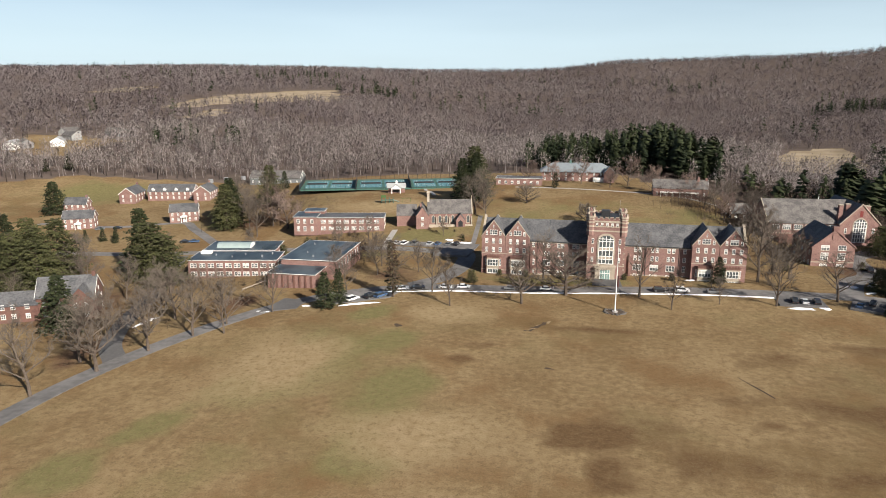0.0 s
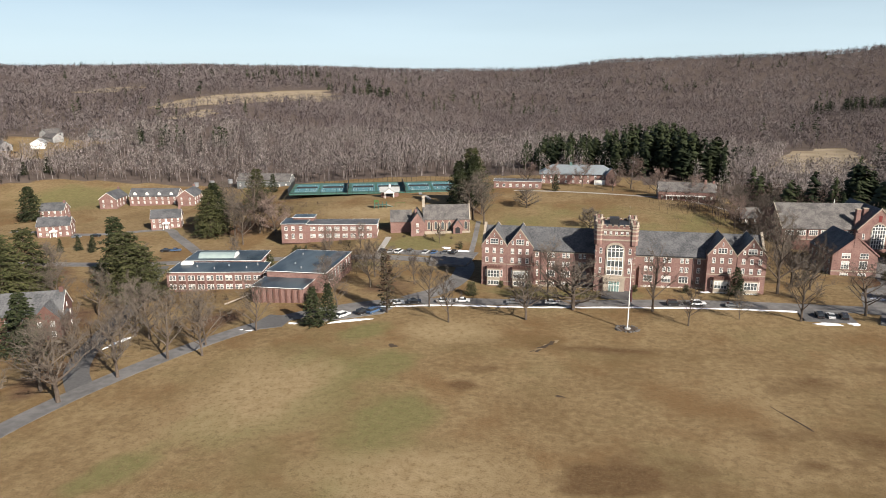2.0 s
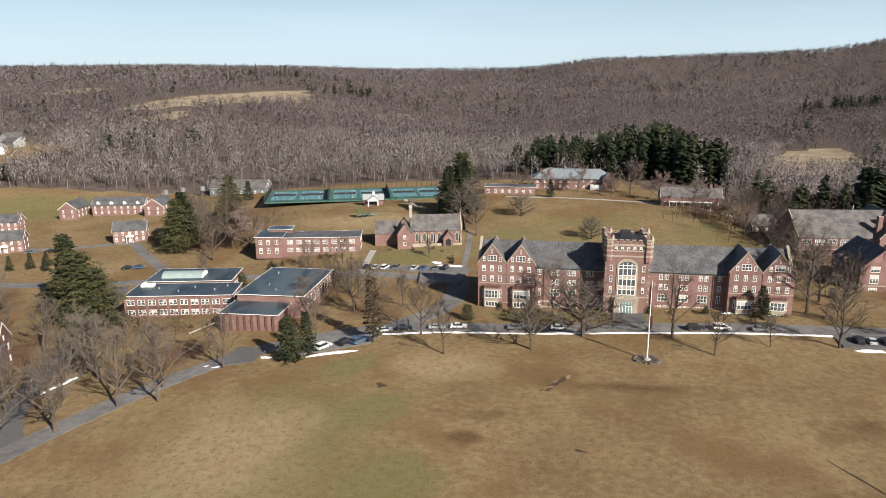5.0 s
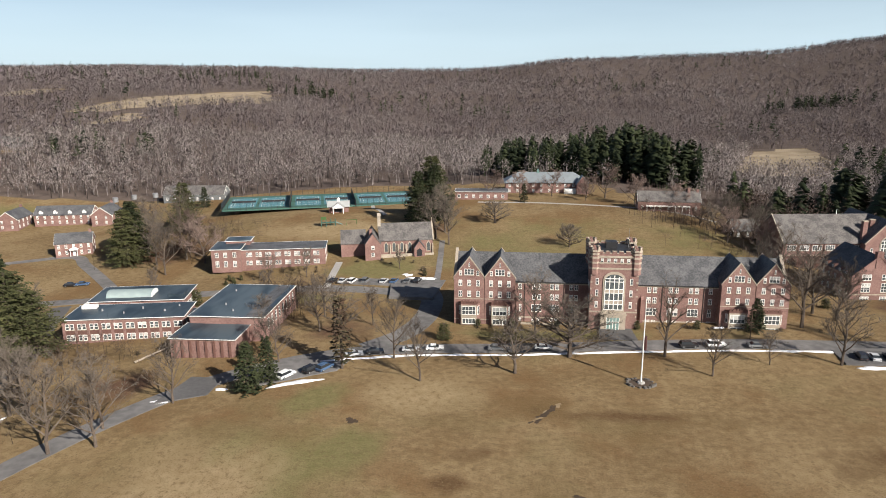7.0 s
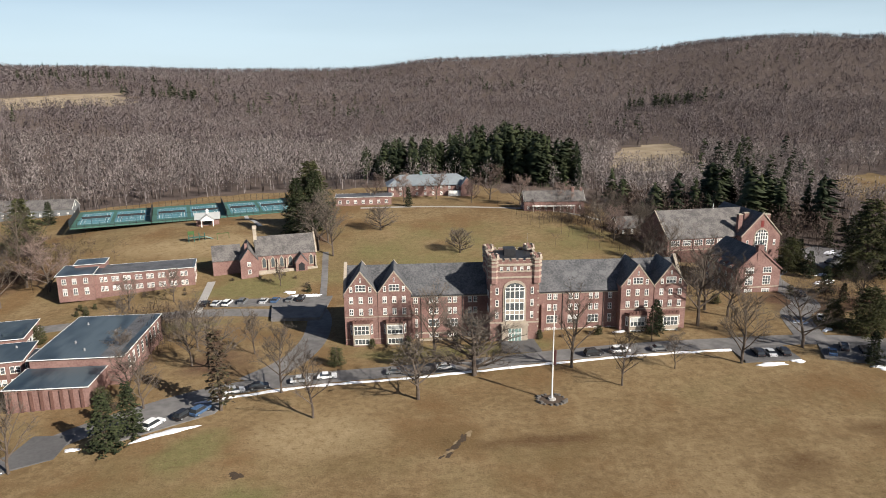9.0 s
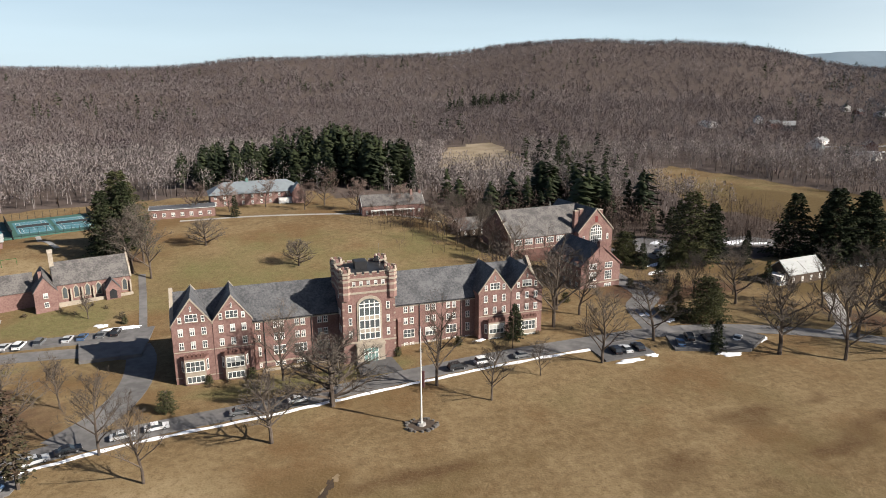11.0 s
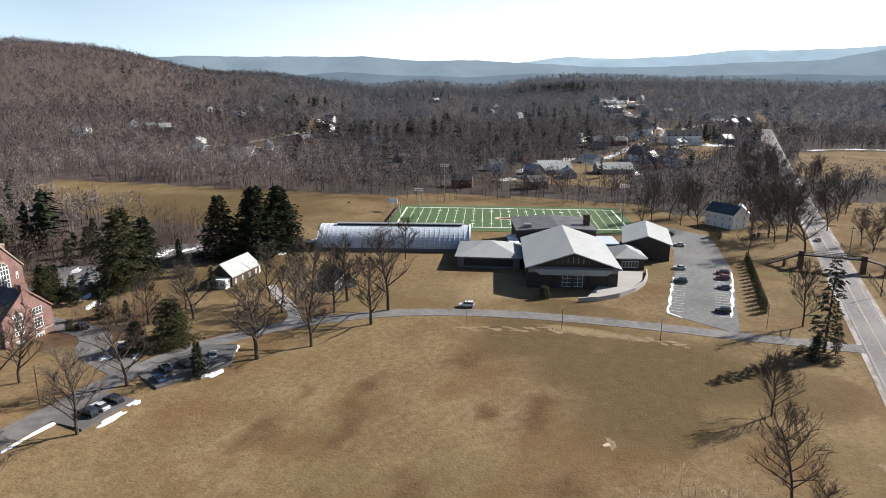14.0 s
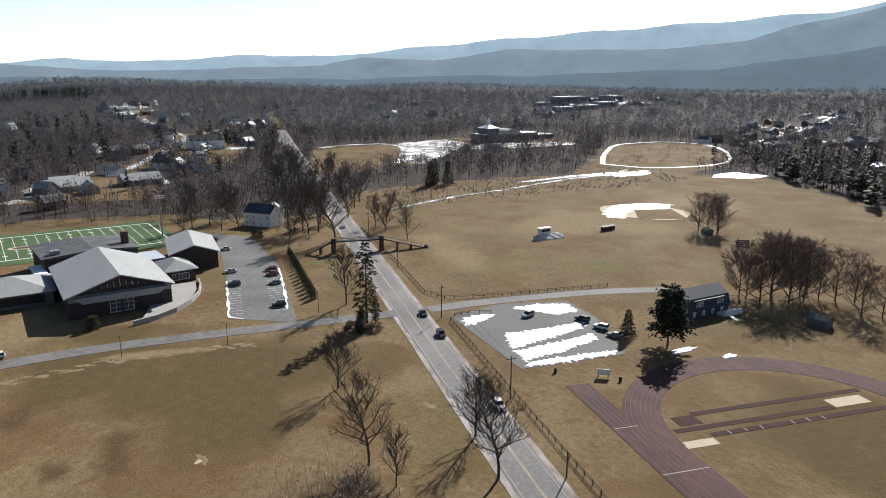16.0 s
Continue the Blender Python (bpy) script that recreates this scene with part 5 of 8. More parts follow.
    g.box(xm - 1.7, xm + 1.7, ty0 - 1.32, ty0 - 1.26, 3.2, 3.4)
    part("door_frame", g, M["white"], porch)
    for zz in (19.0 - 0.9, ):
        for i in range(5):
            window(tower, tx0 + 2.9 + i * 1.75, ty0 - 0.0, 20.0 - 0.35, 0.8, 1.3, 0, 1, 2, border=0.1)
    for zz in (7.0, 10.3, 13.6):
        for s in (-1, 1):
            window(tower, xm + s * 4.6, ty0, zz, 0.8, 1.8, 0, 1, 2)
    for zz in (8, 12, 16):
        for yy in (0.2, 2.0):
            window(tower, tx1, yy, zz, 0.8, 1.6, 90, 1, 2)
            window(tower, tx0, yy, zz, 0.8, 1.6, -90, 1, 2)
    part("vent_house", Geo().box(xm - 2, xm + 1, 3.0, 6.0, 22.5, 24.3), M["dark"], tower, "dark roof housing")
    part("mast", Geo().tube((xm + 4.2, 4, 22.4), (xm + 4.2, 4, 28.2), 0.05, 0.03, 5), M["metal_grey"], tower, "thin roof mast")
    # terrace wall and steps
    for xa, xb in ((-26, -8.2), (6.6, 27.5)):
        part("terrace_wall", Geo().box(xa, xb, 0.6, 0.95, -1.2, 0.75), M["stone"], hall, "low pale stone terrace wall")
    for i in range(5):
        part("step", Geo().box(xm - 2.6, xm + 2.6, ty0 - 1.35 - 0.38 * (5 - i), ty0 - 1.35 - 0.38 * (4 - i), -0.3, 0.16 * (i + 1)), M["concrete"], hall)
    return hall


main_hall()


# ---- the flat-roofed school block ----
def flat_block(parent, x0, x1, y0, y1, z0, z1, fascia="white", roof="membrane", brick="brick", lip=0.35):
    part("wall", Geo().box(x0, x1, y0, y1, z0, z1 - 0.02), M[brick], parent, "red brick wall")
    part("roof", Geo().box(x0 - lip, x1 + lip, y0 - lip, y1 + lip, z1, z1 + 0.22), M[roof], parent, "blue-black flat roof sheet")
    g = Geo()
    a, b, c, d = x0 - lip - 0.05, x1 + lip + 0.05, y0 - lip - 0.05, y1 + lip + 0.05
    for bx in ((a, b, c, c + 0.12), (a, b, d - 0.12, d), (a, a + 0.12, c + 0.12, d - 0.12), (b - 0.12, b, c + 0.12, d - 0.12)):
        g.box(*bx, z1 + 0.06, z1 + 0.24)
    part("fascia", g, M[fascia], parent, "white roof edge")


school = thing("school_block", -128, 229, -3.0, 12, "two-storey flat-roofed brick classroom block with a dark roof", "building")
flat_block(school, -17, 15.5, -4.0, 8.5, -1.0, 7.2)
for i in range(10):
    x = -15.4 + i * 3.25
    part("pilaster", Geo().box(x - 1.62 - 0.35, x - 1.62 + 0.35, -4.22, -4.0, -0.8, 6.8), M["brick"], school)
    for zz in (1.2, 4.4):
        window(school, x - 0.62, -4.0, zz, 1.05, 1.7, 0, 1, 2, None, 0.12)
        window(school, x + 0.62, -4.0, zz, 1.05, 1.7, 0, 1, 2, None, 0.12)
    part("panel", Geo().box(x - 1.25, x + 1.25, -4.07, -4.0, 3.1, 4.2), M["brick_dark"], school)
for i in range(3):
    for zz in (1.2, 4.4):
        window(school, 15.5, -1.5 + i * 3.5, zz, 1.2, 1.7, 90, 1, 2)
flat_block(school, 15.5, 21.5, -0.5, 6.0, -1.0, 6.0)
for i in range(4):
    window(school, 16.5 + i * 1.35, -0.5, 3.6, 1.2, 1.7, 0, 1, 1)
part("chimney", Geo().box(19.4, 20.8, 0.2, 1.6, 5.8, 8.0), M["brick"], school, "square brick chimney")
for x, y, r in ((-9, 3, 0.35), (2, 4, 0.3), (9, 1, 0.35), (-2, 0, 0.25), (12, 5, 0.3)):
    part("roof_vent", Geo().tube((x, y, 7.4), (x, y, 8.0), r, r * 0.7, 8), M["metal_grey"], school, "small pale roof vent")
part("air_handler", Geo().box(-15.5, -11.5, 5, 7, 7.4, 8.3).box(-15.2, -14, 5.2, 6.8, 8.3, 8.6), M["white"], school, "white rooftop air unit")

wing = thing("school_rear_wing", -137, 250, -3.0, 12, "low rear classroom wing with a pale barrel vault skylight", "building")
flat_block(wing, -13, 15, -8, 7, -1.0, 6.4)
vault = [(3.0 * math.cos(a), 6.6 + 1.7 * math.sin(a)) for a in np.linspace(0, math.pi, 13)]
part("barrel_vault", Geo().extrude([(y_ - 2.0, z_) for y_, z_ in vault], "x", -9, 4.5), M["vault_skin"], wing, "pale green-white barrel vault", smooth=False)
part("vault_end", Geo().extrude([((y_ * 1.04) - 2.0, z_ + 0.08) for y_, z_ in vault], "x", 4.5, 4.8), M["white"], wing)
part("clerestory", Geo().box(9.8, 14.5, -5.5, -1.0, 6.6, 7.5), M["membrane"], wing, "dark glazed clerestory")
for i in range(6):
    window(wing, 15, -6.5 + i * 2.3, 2.2, 1.8, 2.4, 90, 1, 2)

gymhall = thing("school_hall", -97.5, 238, -1.5, 2, "tall brick assembly hall with a broad blue-black roof", "building")
flat_block(gymhall, -10.5, 10.2, -14.5, 14.5, -1.5, 7.8)
part("roof_seam", Geo().box(5.0, 8.8, -14.4, 14.4, 8.03, 8.06), M["slate"], gymhall, "pale worn roof strip")
for i in range(9):
    y = -12.8 + i * 3.2
    part("pilaster", Geo().box(10.2, 10.5, y - 0.4, y + 0.4, -1.0, 7.4), M["brick"], gymhall)
    window(gymhall, 10.2, y + 1.6, 3.8, 1.7, 2.9, 90, 1, 3) if i < 8 else None
flat_block(gymhall, -11.0, 6.2, -25.5, -14.6, -1.5, 5.6)
for i in range(8):
    x = -9.8 + i * 2.1
    part("fin", Geo().box(x - 0.3, x + 0.3, -25.8, -25.5, -1.0, 5.2), M["brick_dark"], gymhall)
for x, y in ((-4, -5), (3, 2), (-6, 8), (0, -10)):
    part("roof_vent", Geo().tube((x, y, 8.0), (x, y, 8.6), 0.3, 0.2, 8), M["metal_grey"], gymhall, "small pale roof vent")

# ---- long two-storey block ----
dorm = thing("long_brick_block", -112, 297, 1.2, 12, "long two-storey flat-roofed brick block with paired white windows", "building")
flat_block(dorm, -19, 20.5, -5, 6, -1.5, 6.4, "white", "membrane")
part("roof_pale", Geo().box(-8, 20, -4.6, 5.6, 6.64, 6.68), M["slate"], dorm, "pale weathered roof sheet")
flat_block(dorm, -20.5, -10, -6.2, 6.5, -1.5, 7.0, "white", "membrane")
flat_block(dorm, -17, -8, 3, 10, -1.5, 8.0, "white", "membrane")
for i in range(8):
    x = -7.2 + i * 3.5
    for zz in (0.8, 3.9):
        for dx in (-0.6, 0.6):
            window(dorm, x + dx, -5, zz, 0.95, 1.6)
for x in (-18.5, -15.5, -12.2):
    window(dorm, x, -6.2, 4.2, 1.3, 1.8, 0, 2, 2)
    window(dorm, x, -6.2, 0.6, 1.3, 2.2, 0, 2, 2)
for zz in (0.8, 3.9):
    for y in (-2.5, 0.5, 3.5):
        window(dorm, 20.5, y, zz, 1.0, 1.6, 90)

# ---- chapel ----
chapel = thing("chapel", -64, 312, 3.3, 14, "brick chapel with steep slate roof, side porch and stone window surrounds", "building")
gw, gr = Geo(), Geo()
gable(gw, gr, -9.5, 11, -5.2, 5.2, -2, 5.6, 11.0, "x", 0.3)
part("wall", gw, M["brick"], chapel, "brick nave wall")
part("roof", gr, M["slate_warm"], chapel, "mottled slate nave roof")
g1, g2 = Geo(), Geo()
gable(g1, g2, -15, -9.2, -9.5, 5.0, -2, 5.2, 9.2, "y", 0.25)
part("transept", g1, M["brick"], chapel, "gabled brick transept")
part("transept_roof", g2, M["slate_warm"], chapel)
g1, g2 = Geo(), Geo()
gable(g1, g2, -24, -14.6, -3.5, 5.5, -2, 4.4, 8.6, "x", 0.25)
part("annex", g1, M["brick"], chapel, "low brick annex")
part("annex_roof", g2, M["slate_warm"], chapel)
g1, g2 = Geo(), Geo()
gable(g1, g2, 3.4, 7.4, -9.0, -5.0, -2, 3.0, 5.8, "y", 0.25)
porch = part("porch", g1, M["brick"], chapel, "gabled entrance porch")
part("porch_roof", g2, M["slate"], chapel)
part("porch_door", Geo().extrude([(4.4, 0), (6.4, 0), (6.4, 2.2), (5.4, 3.0), (4.4, 2.2)], "y", -9.06, -9.0), M["dark"], chapel, "dark pointed doorway")
for x in (-7, -4, -1, 2, 9.2):
    fr = part("lancet", Geo().extrude([(x - 0.85, 0.9), (x + 0.85, 0.9), (x + 0.85, 3.9), (x, 5.1), (x - 0.85, 3.9)], "y", -5.27, -5.2), M["stone"], chapel, "stone pointed window surround")
    part("pane", Geo().extrude([(x - 0.55, 1.2), (x + 0.55, 1.2), (x + 0.55, 3.8), (x, 4.6), (x - 0.55, 3.8)], "y", -5.31, -5.27), M["glass"], fr)
    part("buttress", Geo().box(x + 1.3, x + 1.8, -5.9, -5.2, -1, 4.0), M["stone"], chapel)
part("end_window", Geo().extrude([(-1.6, 1.5), (1.6, 1.5), (1.6, 6), (0, 8.2), (-1.6, 6)], "x", 11.0, 11.08), M["glass"], chapel)
part("coping", Geo().extrude([(-5.6, 5.2), (0, 11.1), (5.6, 5.2), (5.6, 5.7), (0, 11.7), (-5.6, 5.7)], "x", 10.8, 11.3), M["stone"], chapel, "pale stone coping")
part("cross", Geo().box(10.95, 11.15, -0.08, 0.08, 11.6, 13.0).box(10.95, 11.15, -0.4, 0.4, 12.3, 12.5), M["stone"], chapel)
part("bellcote", Geo().box(-9.9, -8.7, -1.0, 0.2, 6, 14.2).extrude([(-1.1, 14.2), (0.3, 14.2), (-0.4, 15.3)], "x", -10.0, -8.6), M["stone"], chapel, "slender stone chimney tower")
part("chimney", Geo().box(-13.2, -12.3, -6.4, -5.5, 6, 10.4), M["brick"], chapel)
for zz in (0.5, 3.2):
    window(chapel, -12.1, -9.5, zz, 1.2, 1.5, 0, 2, 2)
part("terrace", Geo().box(-9, 11, -8.0, -7.6, -1.5, 0.8), M["stone"], chapel, "low terrace wall")


# ---- gabled houses ----
def house(name, x, y, turn, w, d, eave, ridge, storeys, label, brick="brick", roof="slate", cols=4, portico=False, chimney=True, z=None, category="house", dormers=0, wings=()):
    h = thing(name, x, y, z, turn, label, category)
    gw, gr = Geo(), Geo()
    gable(gw, gr, -w / 2, w / 2, -d / 2, d / 2, -2.0, eave, ridge, "x", 0.4)
    part("wall", gw, M[brick], h)
    part("roof", gr, M[roof], h)
    for s in (-1, 1):
        g = Geo().extrude([(-d / 2 - 0.45, eave - 0.45), (0, ridge - 0.1), (d / 2 + 0.45, eave - 0.45), (d / 2 + 0.45, eave - 0.12), (0, ridge + 0.2), (-d / 2 - 0.45, eave - 0.12)], "x", s * (w / 2 + 0.26) - 0.05, s * (w / 2 + 0.26) + 0.05)
        part("bargeboard", g, M["white"], h, "white bargeboard")
    part("cornice", Geo().box(-w / 2, w / 2, -d / 2 - 0.2, -d / 2, eave - 0.4, eave - 0.1), M["white"], h)
    for s in range(storeys):
        zz = 0.8 + s * (eave - 0.4) / storeys
        for i in range(cols):
            xx = -w / 2 + w * (i + 0.5) / cols
            if portico and s == 0 and abs(xx) < w / cols * 0.6:
                continue
            window(h, xx, -d / 2, zz, 0.95, 1.55, 0)
            window(h, xx, d / 2, zz, 0.95, 1.55, 180)
        for yy in (-d / 4, d / 4):
            window(h, w / 2, yy, zz, 0.95, 1.5, 90)
            window(h, -w / 2, yy, zz, 0.95, 1.5, -90)
    window(h, w / 2, 0, eave + 0.3, 0.8, 1.2, 90)
    if portico:
        part("portico", Geo().box(-1.6, 1.6, -d / 2 - 1.7, -d / 2, 2.7, 3.1).extrude([(-1.8, 3.1), (1.8, 3.1), (0, 3.9)], "y", -d / 2 - 1.8, -d / 2), M["white"], h, "white entrance portico")
        for s in (-1.3, 1.3):
            part("column", Geo().tube((s, -d / 2 - 1.45, -0.5), (s, -d / 2 - 1.45, 2.7), 0.17, 0.14, 8), M["white"], h)
        part("door", Geo().box(-0.55, 0.55, -d / 2 - 0.06, -d / 2, 0.1, 2.3), M["white"], h)
    if chimney:
        part("chimney", Geo().box(w / 2 - 1.3, w / 2 - 0.3, -0.5, 0.5, eave, ridge + 1.3), M[brick], h, "brick chimney")
    for i in range(dormers):
        xx = -w / 2 + w * (i + 0.5) / dormers
        a, b = Geo(), Geo()
        gable(a, b, xx - 0.9, xx + 0.9, -d / 2 + 0.3, 0, eave - 0.3, eave + 1.5, eave + 2.4, "y", 0.2, 0.15)
        dm = part("dormer", a, M["white"], h, "small white dormer")
        part("dormer_roof", b, M[roof], dm)
        window(dm, xx, -d / 2 + 0.3, eave + 0.2, 0.8, 1.1, 0, sill=False)
    return h


house("brick_cottage", -206, 318, 26, 14, 9.5, 5.6, 8.8, 2, "two-storey brick house with white portico and grey roof", portico=True, cols=5)
house("brick_cottage", -252, 297, 26, 14.5, 9.5, 5.6, 8.8, 2, "two-storey brick house with white portico beside conifers", portico=True, cols=5)
house("brick_cottage", -282, 332, 20, 12, 9, 5.4, 8.6, 2, "brick house half hidden behind a conifer", cols=4)
row = house("terrace_house", -250, 376, 12, 28, 10, 5.4, 9.0, 2, "long brick house row with white dormers and grey roof", cols=8, dormers=4, chimney=False)
house("terrace_house", -272, 367, 102, 16, 9.5, 5.4, 9.0, 2, "gabled brick end house with white trim", cols=4, portico=False)
house("terrace_house", -228, 376, 102, 16, 9.5, 5.4, 9.0, 2, "gabled brick end house with white trim", cols=4, portico=False)
hw = house("manor_house", -161, 181, 25, 17, 10, 7.2, 12.2, 2, "brick manor with steep slate roofs and cross gables near the drive", "brick_dark", "slate", 4)
g1, g2 = Geo(), Geo()
gable(g1, g2, 1.5, 8.7, -8.5, 0, -2, 6.4, 10.4, "y", 0.3)
part("front_gable", g1, M["brick_dark"], hw)
part("front_gable_roof", g2, M["slate"], hw)
g1, g2 = Geo(), Geo()
gable(g1, g2, -20, -8, -5.5, 3.0, -2, 5.2, 8.4, "x", 0.3)
part("side_wing", g1, M["brick_dark"], hw)
part("side_wing_roof", g2, M["slate"], hw)
for zz in (1.0, 4.0):
    for xx in (3.4, 6.6):
        window(hw, xx, -8.5, zz, 1.3, 1.7)
    for xx in (-18, -15, -11):
        window(hw, xx, -5.5, zz, 1.3, 1.6)
house("service_barn", -205, 428, 8, 34, 13, 4.2, 8.0, 1, "low grey-roofed barn behind the house rows", "grey_wood", "slate_warm", 8, chimney=False, category="barn")
for x, y, s in ((-236, 415, 0), (-226, 420, 1), (-243, 408, 2)):
    hv = thing("water_tank", x, y, None, 10, "grey round storage tank on a frame", "tank")
    part("tank", Geo().tube((0, 0, 3.5), (0, 0, 6.0), 1.5, 1.5, 14), M["metal_grey"], hv)
    for a in range(4):
        part("leg", Geo().tube((1.4 * math.cos(a * 1.57 + .8), 1.4 * math.sin(a * 1.57 + .8), -0.5), (1.4 * math.cos(a * 1.57 + .8), 1.4 * math.sin(a * 1.57 + .8), 3.5), 0.1, 0.1, 5), M["dark"], hv)

# ---- upper houses behind the lawn ----
lh = thing("long_hall", -8, 420, None, 4, "long low brick hall with pale blue-grey hipped roof below the pines", "building")
part("wall", Geo().box(-20, 22, -7, 6, -2.5, 5.6), M["brick"], lh)
g = Geo()
hip_roof(g, -20, 22, -7, 6, 5.6, 10.2, 0.8)
part("roof", g, M["roof_blue"], lh, "pale blue-grey roof")
part("cupola", Geo().box(-3.5, -2.3, -1.2, 0.2, 9.4, 11.0).extrude([(-3.7, 11), (-2.1, 11), (-2.9, 12)], "y", -1.3, 0.3), M["green_trim"], lh, "small green roof cupola")
for i in range(10):
    for zz in (0.6, 3.4):
        window(lh, -18 + i * 4.1, -7, zz, 1.1, 1.6)
for a, b in ((16, 22), ):
    g1, g2 = Geo(), Geo()
    gable(g1, g2, a, b, -11, -6.9, -2.5, 5.2, 9.4, "y", 0.4)
    part("gabled_bay", g1, M["brick"], lh)
    part("gabled_bay_roof", g2, M["roof_blue"], lh)
    part("porch", Geo().box(a - 6, a, -9.5, -7, -1.0, 2.6), M["white"], lh, "white porch")
lo = thing("low_annex", -38, 396, None, 2, "low dark-roofed brick annex", "building")
flat_block(lo, -14, 12, -5, 5, -2, 3.8, "white", "slate")
for i in range(7):
    window(lo, -12 + i * 3.6, -5, 0.9, 1.4, 1.6)
cot = house("upper_cottage", 47, 374, -2, 27, 9.5, 4.6, 8.2, 1, "long brick cottage with white veranda and mottled roof", "brick", "slate_warm", 7, chimney=True)
part("veranda", Geo().box(-10, 9, -6.6, -4.75, 2.3, 2.6), M["white"], cot, "white veranda roof")
for i in range(7):
    part("column", Geo().tube((-9.7 + i * 3.05, -6.4, -1), (-9.7 + i * 3.05, -6.4, 2.3), 0.12, 0.12, 6), M["white"], cot)
part("chimney", Geo().box(8.3, 9.4, -1, 0, 4.6, 10.0), M["brick"], cot)
house("shed_house", 72, 345, 10, 12, 9, 3.2, 6.8, 1, "dark-shingled low house among brush", "wood_dark", "slate_warm", 3, chimney=False)
house("shed_house", 86, 334, 95, 13, 9, 3.4, 7.2, 1, "dark-shingled low house among brush", "wood_dark", "slate_warm", 3, chimney=False)

# ---- the great hall and its annex ----
gh = thing("great_hall", 77, 313.2, 0.0, 6.5, "large brick hall with mottled slate roof and tall traceried gable window", "building")
gw, gr = Geo(), Geo()
gable(gw, gr, 0, 36, 0, 22, -3, 9.2, 17.5, "x", 0.5)
part("wall", gw, M["brick"], gh)
part("roof", gr, M["slate_warm"], gh, "mottled weathered slate roof")
part("verge", Geo().extrude([(-0.6, 8.9), (11, 17.7), (22.6, 8.9), (22.6, 9.3), (11, 18.1), (-0.6, 9.3)], "x", -0.5, -0.2), M["stone"], gh, "pale verge of the roof")
g1, g2 = Geo(), Geo()
gable(g1, g2, 28, 44, -3.2, 23, -3, 9.4, 17.7, "y", 0.12)
part("cross_wing", g1, M["brick"], gh, "brick cross wing with a tall gable")
part("cross_wing_roof", g2, M["slate"], gh, "steep dark slate roof")
part("coping", Geo().extrude([(27.6, 9.1), (36, 17.8), (44.4, 9.1), (44.4, 9.6), (36, 18.4), (27.6, 9.6)], "y", -3.5, -2.9), M["stone"], gh, "pale stone coping")
lancet = lambda r, top: [(36 - r, 1.6), (36 + r, 1.6), (36 + r, top)] + [(36 + r * math.cos(a), top + 1.1 * r * math.sin(a)) for a in np.linspace(0, math.pi, 9)[1:-1]] + [(36 - r, top)]
tw = part("traceried_window", Geo().extrude(lancet(3.0, 9.0), "y", -3.32, -3.2), M["stone"], gh, "tall arched stone window surround")
part("pane", Geo().extrude(lancet(2.6, 8.9), "y", -3.37, -3.32), M["glass"], tw)
g = Geo()
for i in range(6):
    x = 36 - 2.5 + i
    g.box(x - 0.13, x + 0.13, -3.47, -3.37, 1.6, 11.5 - 0.36 * abs(i - 2.5) ** 2)
for z in (1.6, 3.4, 5.0, 6.0, 7.7, 9.2, 10.4):
    g.box(36 - 2.5, 36 + 2.5, -3.455, -3.371, z, z + 0.24)
part("tracery", g, M["white"], tw)
part("louvre", Geo().box(35.4, 36.6, -3.3, -3.2, 12.8, 15.2), M["louvre"], gh, "small red louvre")
for s in (-1, 1):
    window(gh, 36 + s * 5.6, -3.2, 5.6, 0.9, 2.2, 0, 1, 2)
for x, y in ((28.4, 0.4), (32.2, 2.6), (38.4, -1.6)):
    ch = part("chimney", Geo().box(x, x + 1.7, y, y + 1.5, 8, 16.9), M["brick"], gh, "tall brick chimney")
    part("chimney_cap", Geo().box(x - 0.12, x + 1.82, y - 0.12, y + 1.62, 16.9, 17.2), M["stone"], ch)
part("finial", Geo().tube((24, 11, 17.6), (24, 11, 19.6), 0.16, 0.05, 6), M["white"], gh, "white roof finial")
for i in range(6):
    x = 3.0 + i * 4.7
    window(gh, x, 0, 6.2, 3.4, 2.1, 0, 4, 2)
    part("downpipe", Geo().tube((x + 2.35, -0.12, -1), (x + 2.35, -0.12, 9), 0.1, 0.1, 6), M["dark"], gh)
    window(gh, x, 0, 1.4, 2.6, 1.8, 0, 3, 2)
part("lower_band", Geo().box(0, 28, -0.08, 0.0, 4.4, 4.7), M["stone"], gh)
part("lean_to", Geo().extrude([(-5, -3), (0, -3), (0, 4.3), (-5, 3.1)], "x", 3, 27).box(3, 27, -5.05, 0.0, 2.9, 3.05), M["brick_dark"], gh, "low lean-to along the nave")

an = thing("hall_annex", 90.7, 273.2, 0.2, 5, "two-storey brick annex with dark slate roof and tall white windows", "building")
gw, gr = Geo(), Geo()
gable(gw, gr, -7.5, 7.6, 0, 20, -2, 8.0, 14.4, "y", 0.15)
part("wall", gw, M["brick"], an)
part("roof", gr, M["slate"], an, "dark slate roof")
part("coping", Geo().extrude([(-7.9, 7.7), (0.05, 14.5), (8.0, 7.7), (8.0, 8.2), (0.05, 15.1), (-7.9, 8.2)], "y", -0.3, 0.25), M["brick"], an, "brick gable parapet")
part("chimney", Geo().box(-0.9, 1.1, -0.15, 1.2, 11, 16.0), M["brick"], an, "brick gable chimney")
part("stone_band", Geo().box(-7.6, 7.7, -0.08, 0.0, 2.2, 2.6), M["stone"], an)
for x in (-3.0, 3.0):
    window(an, x, 0, 7.0, 2.9, 1.9, 0, 3, 2)
    window(an, x, 0, 3.2, 2.7, 2.9, 0, 3, 3)
    window(an, x, 0, 0.2, 2.7, 1.6, 0, 3, 1)
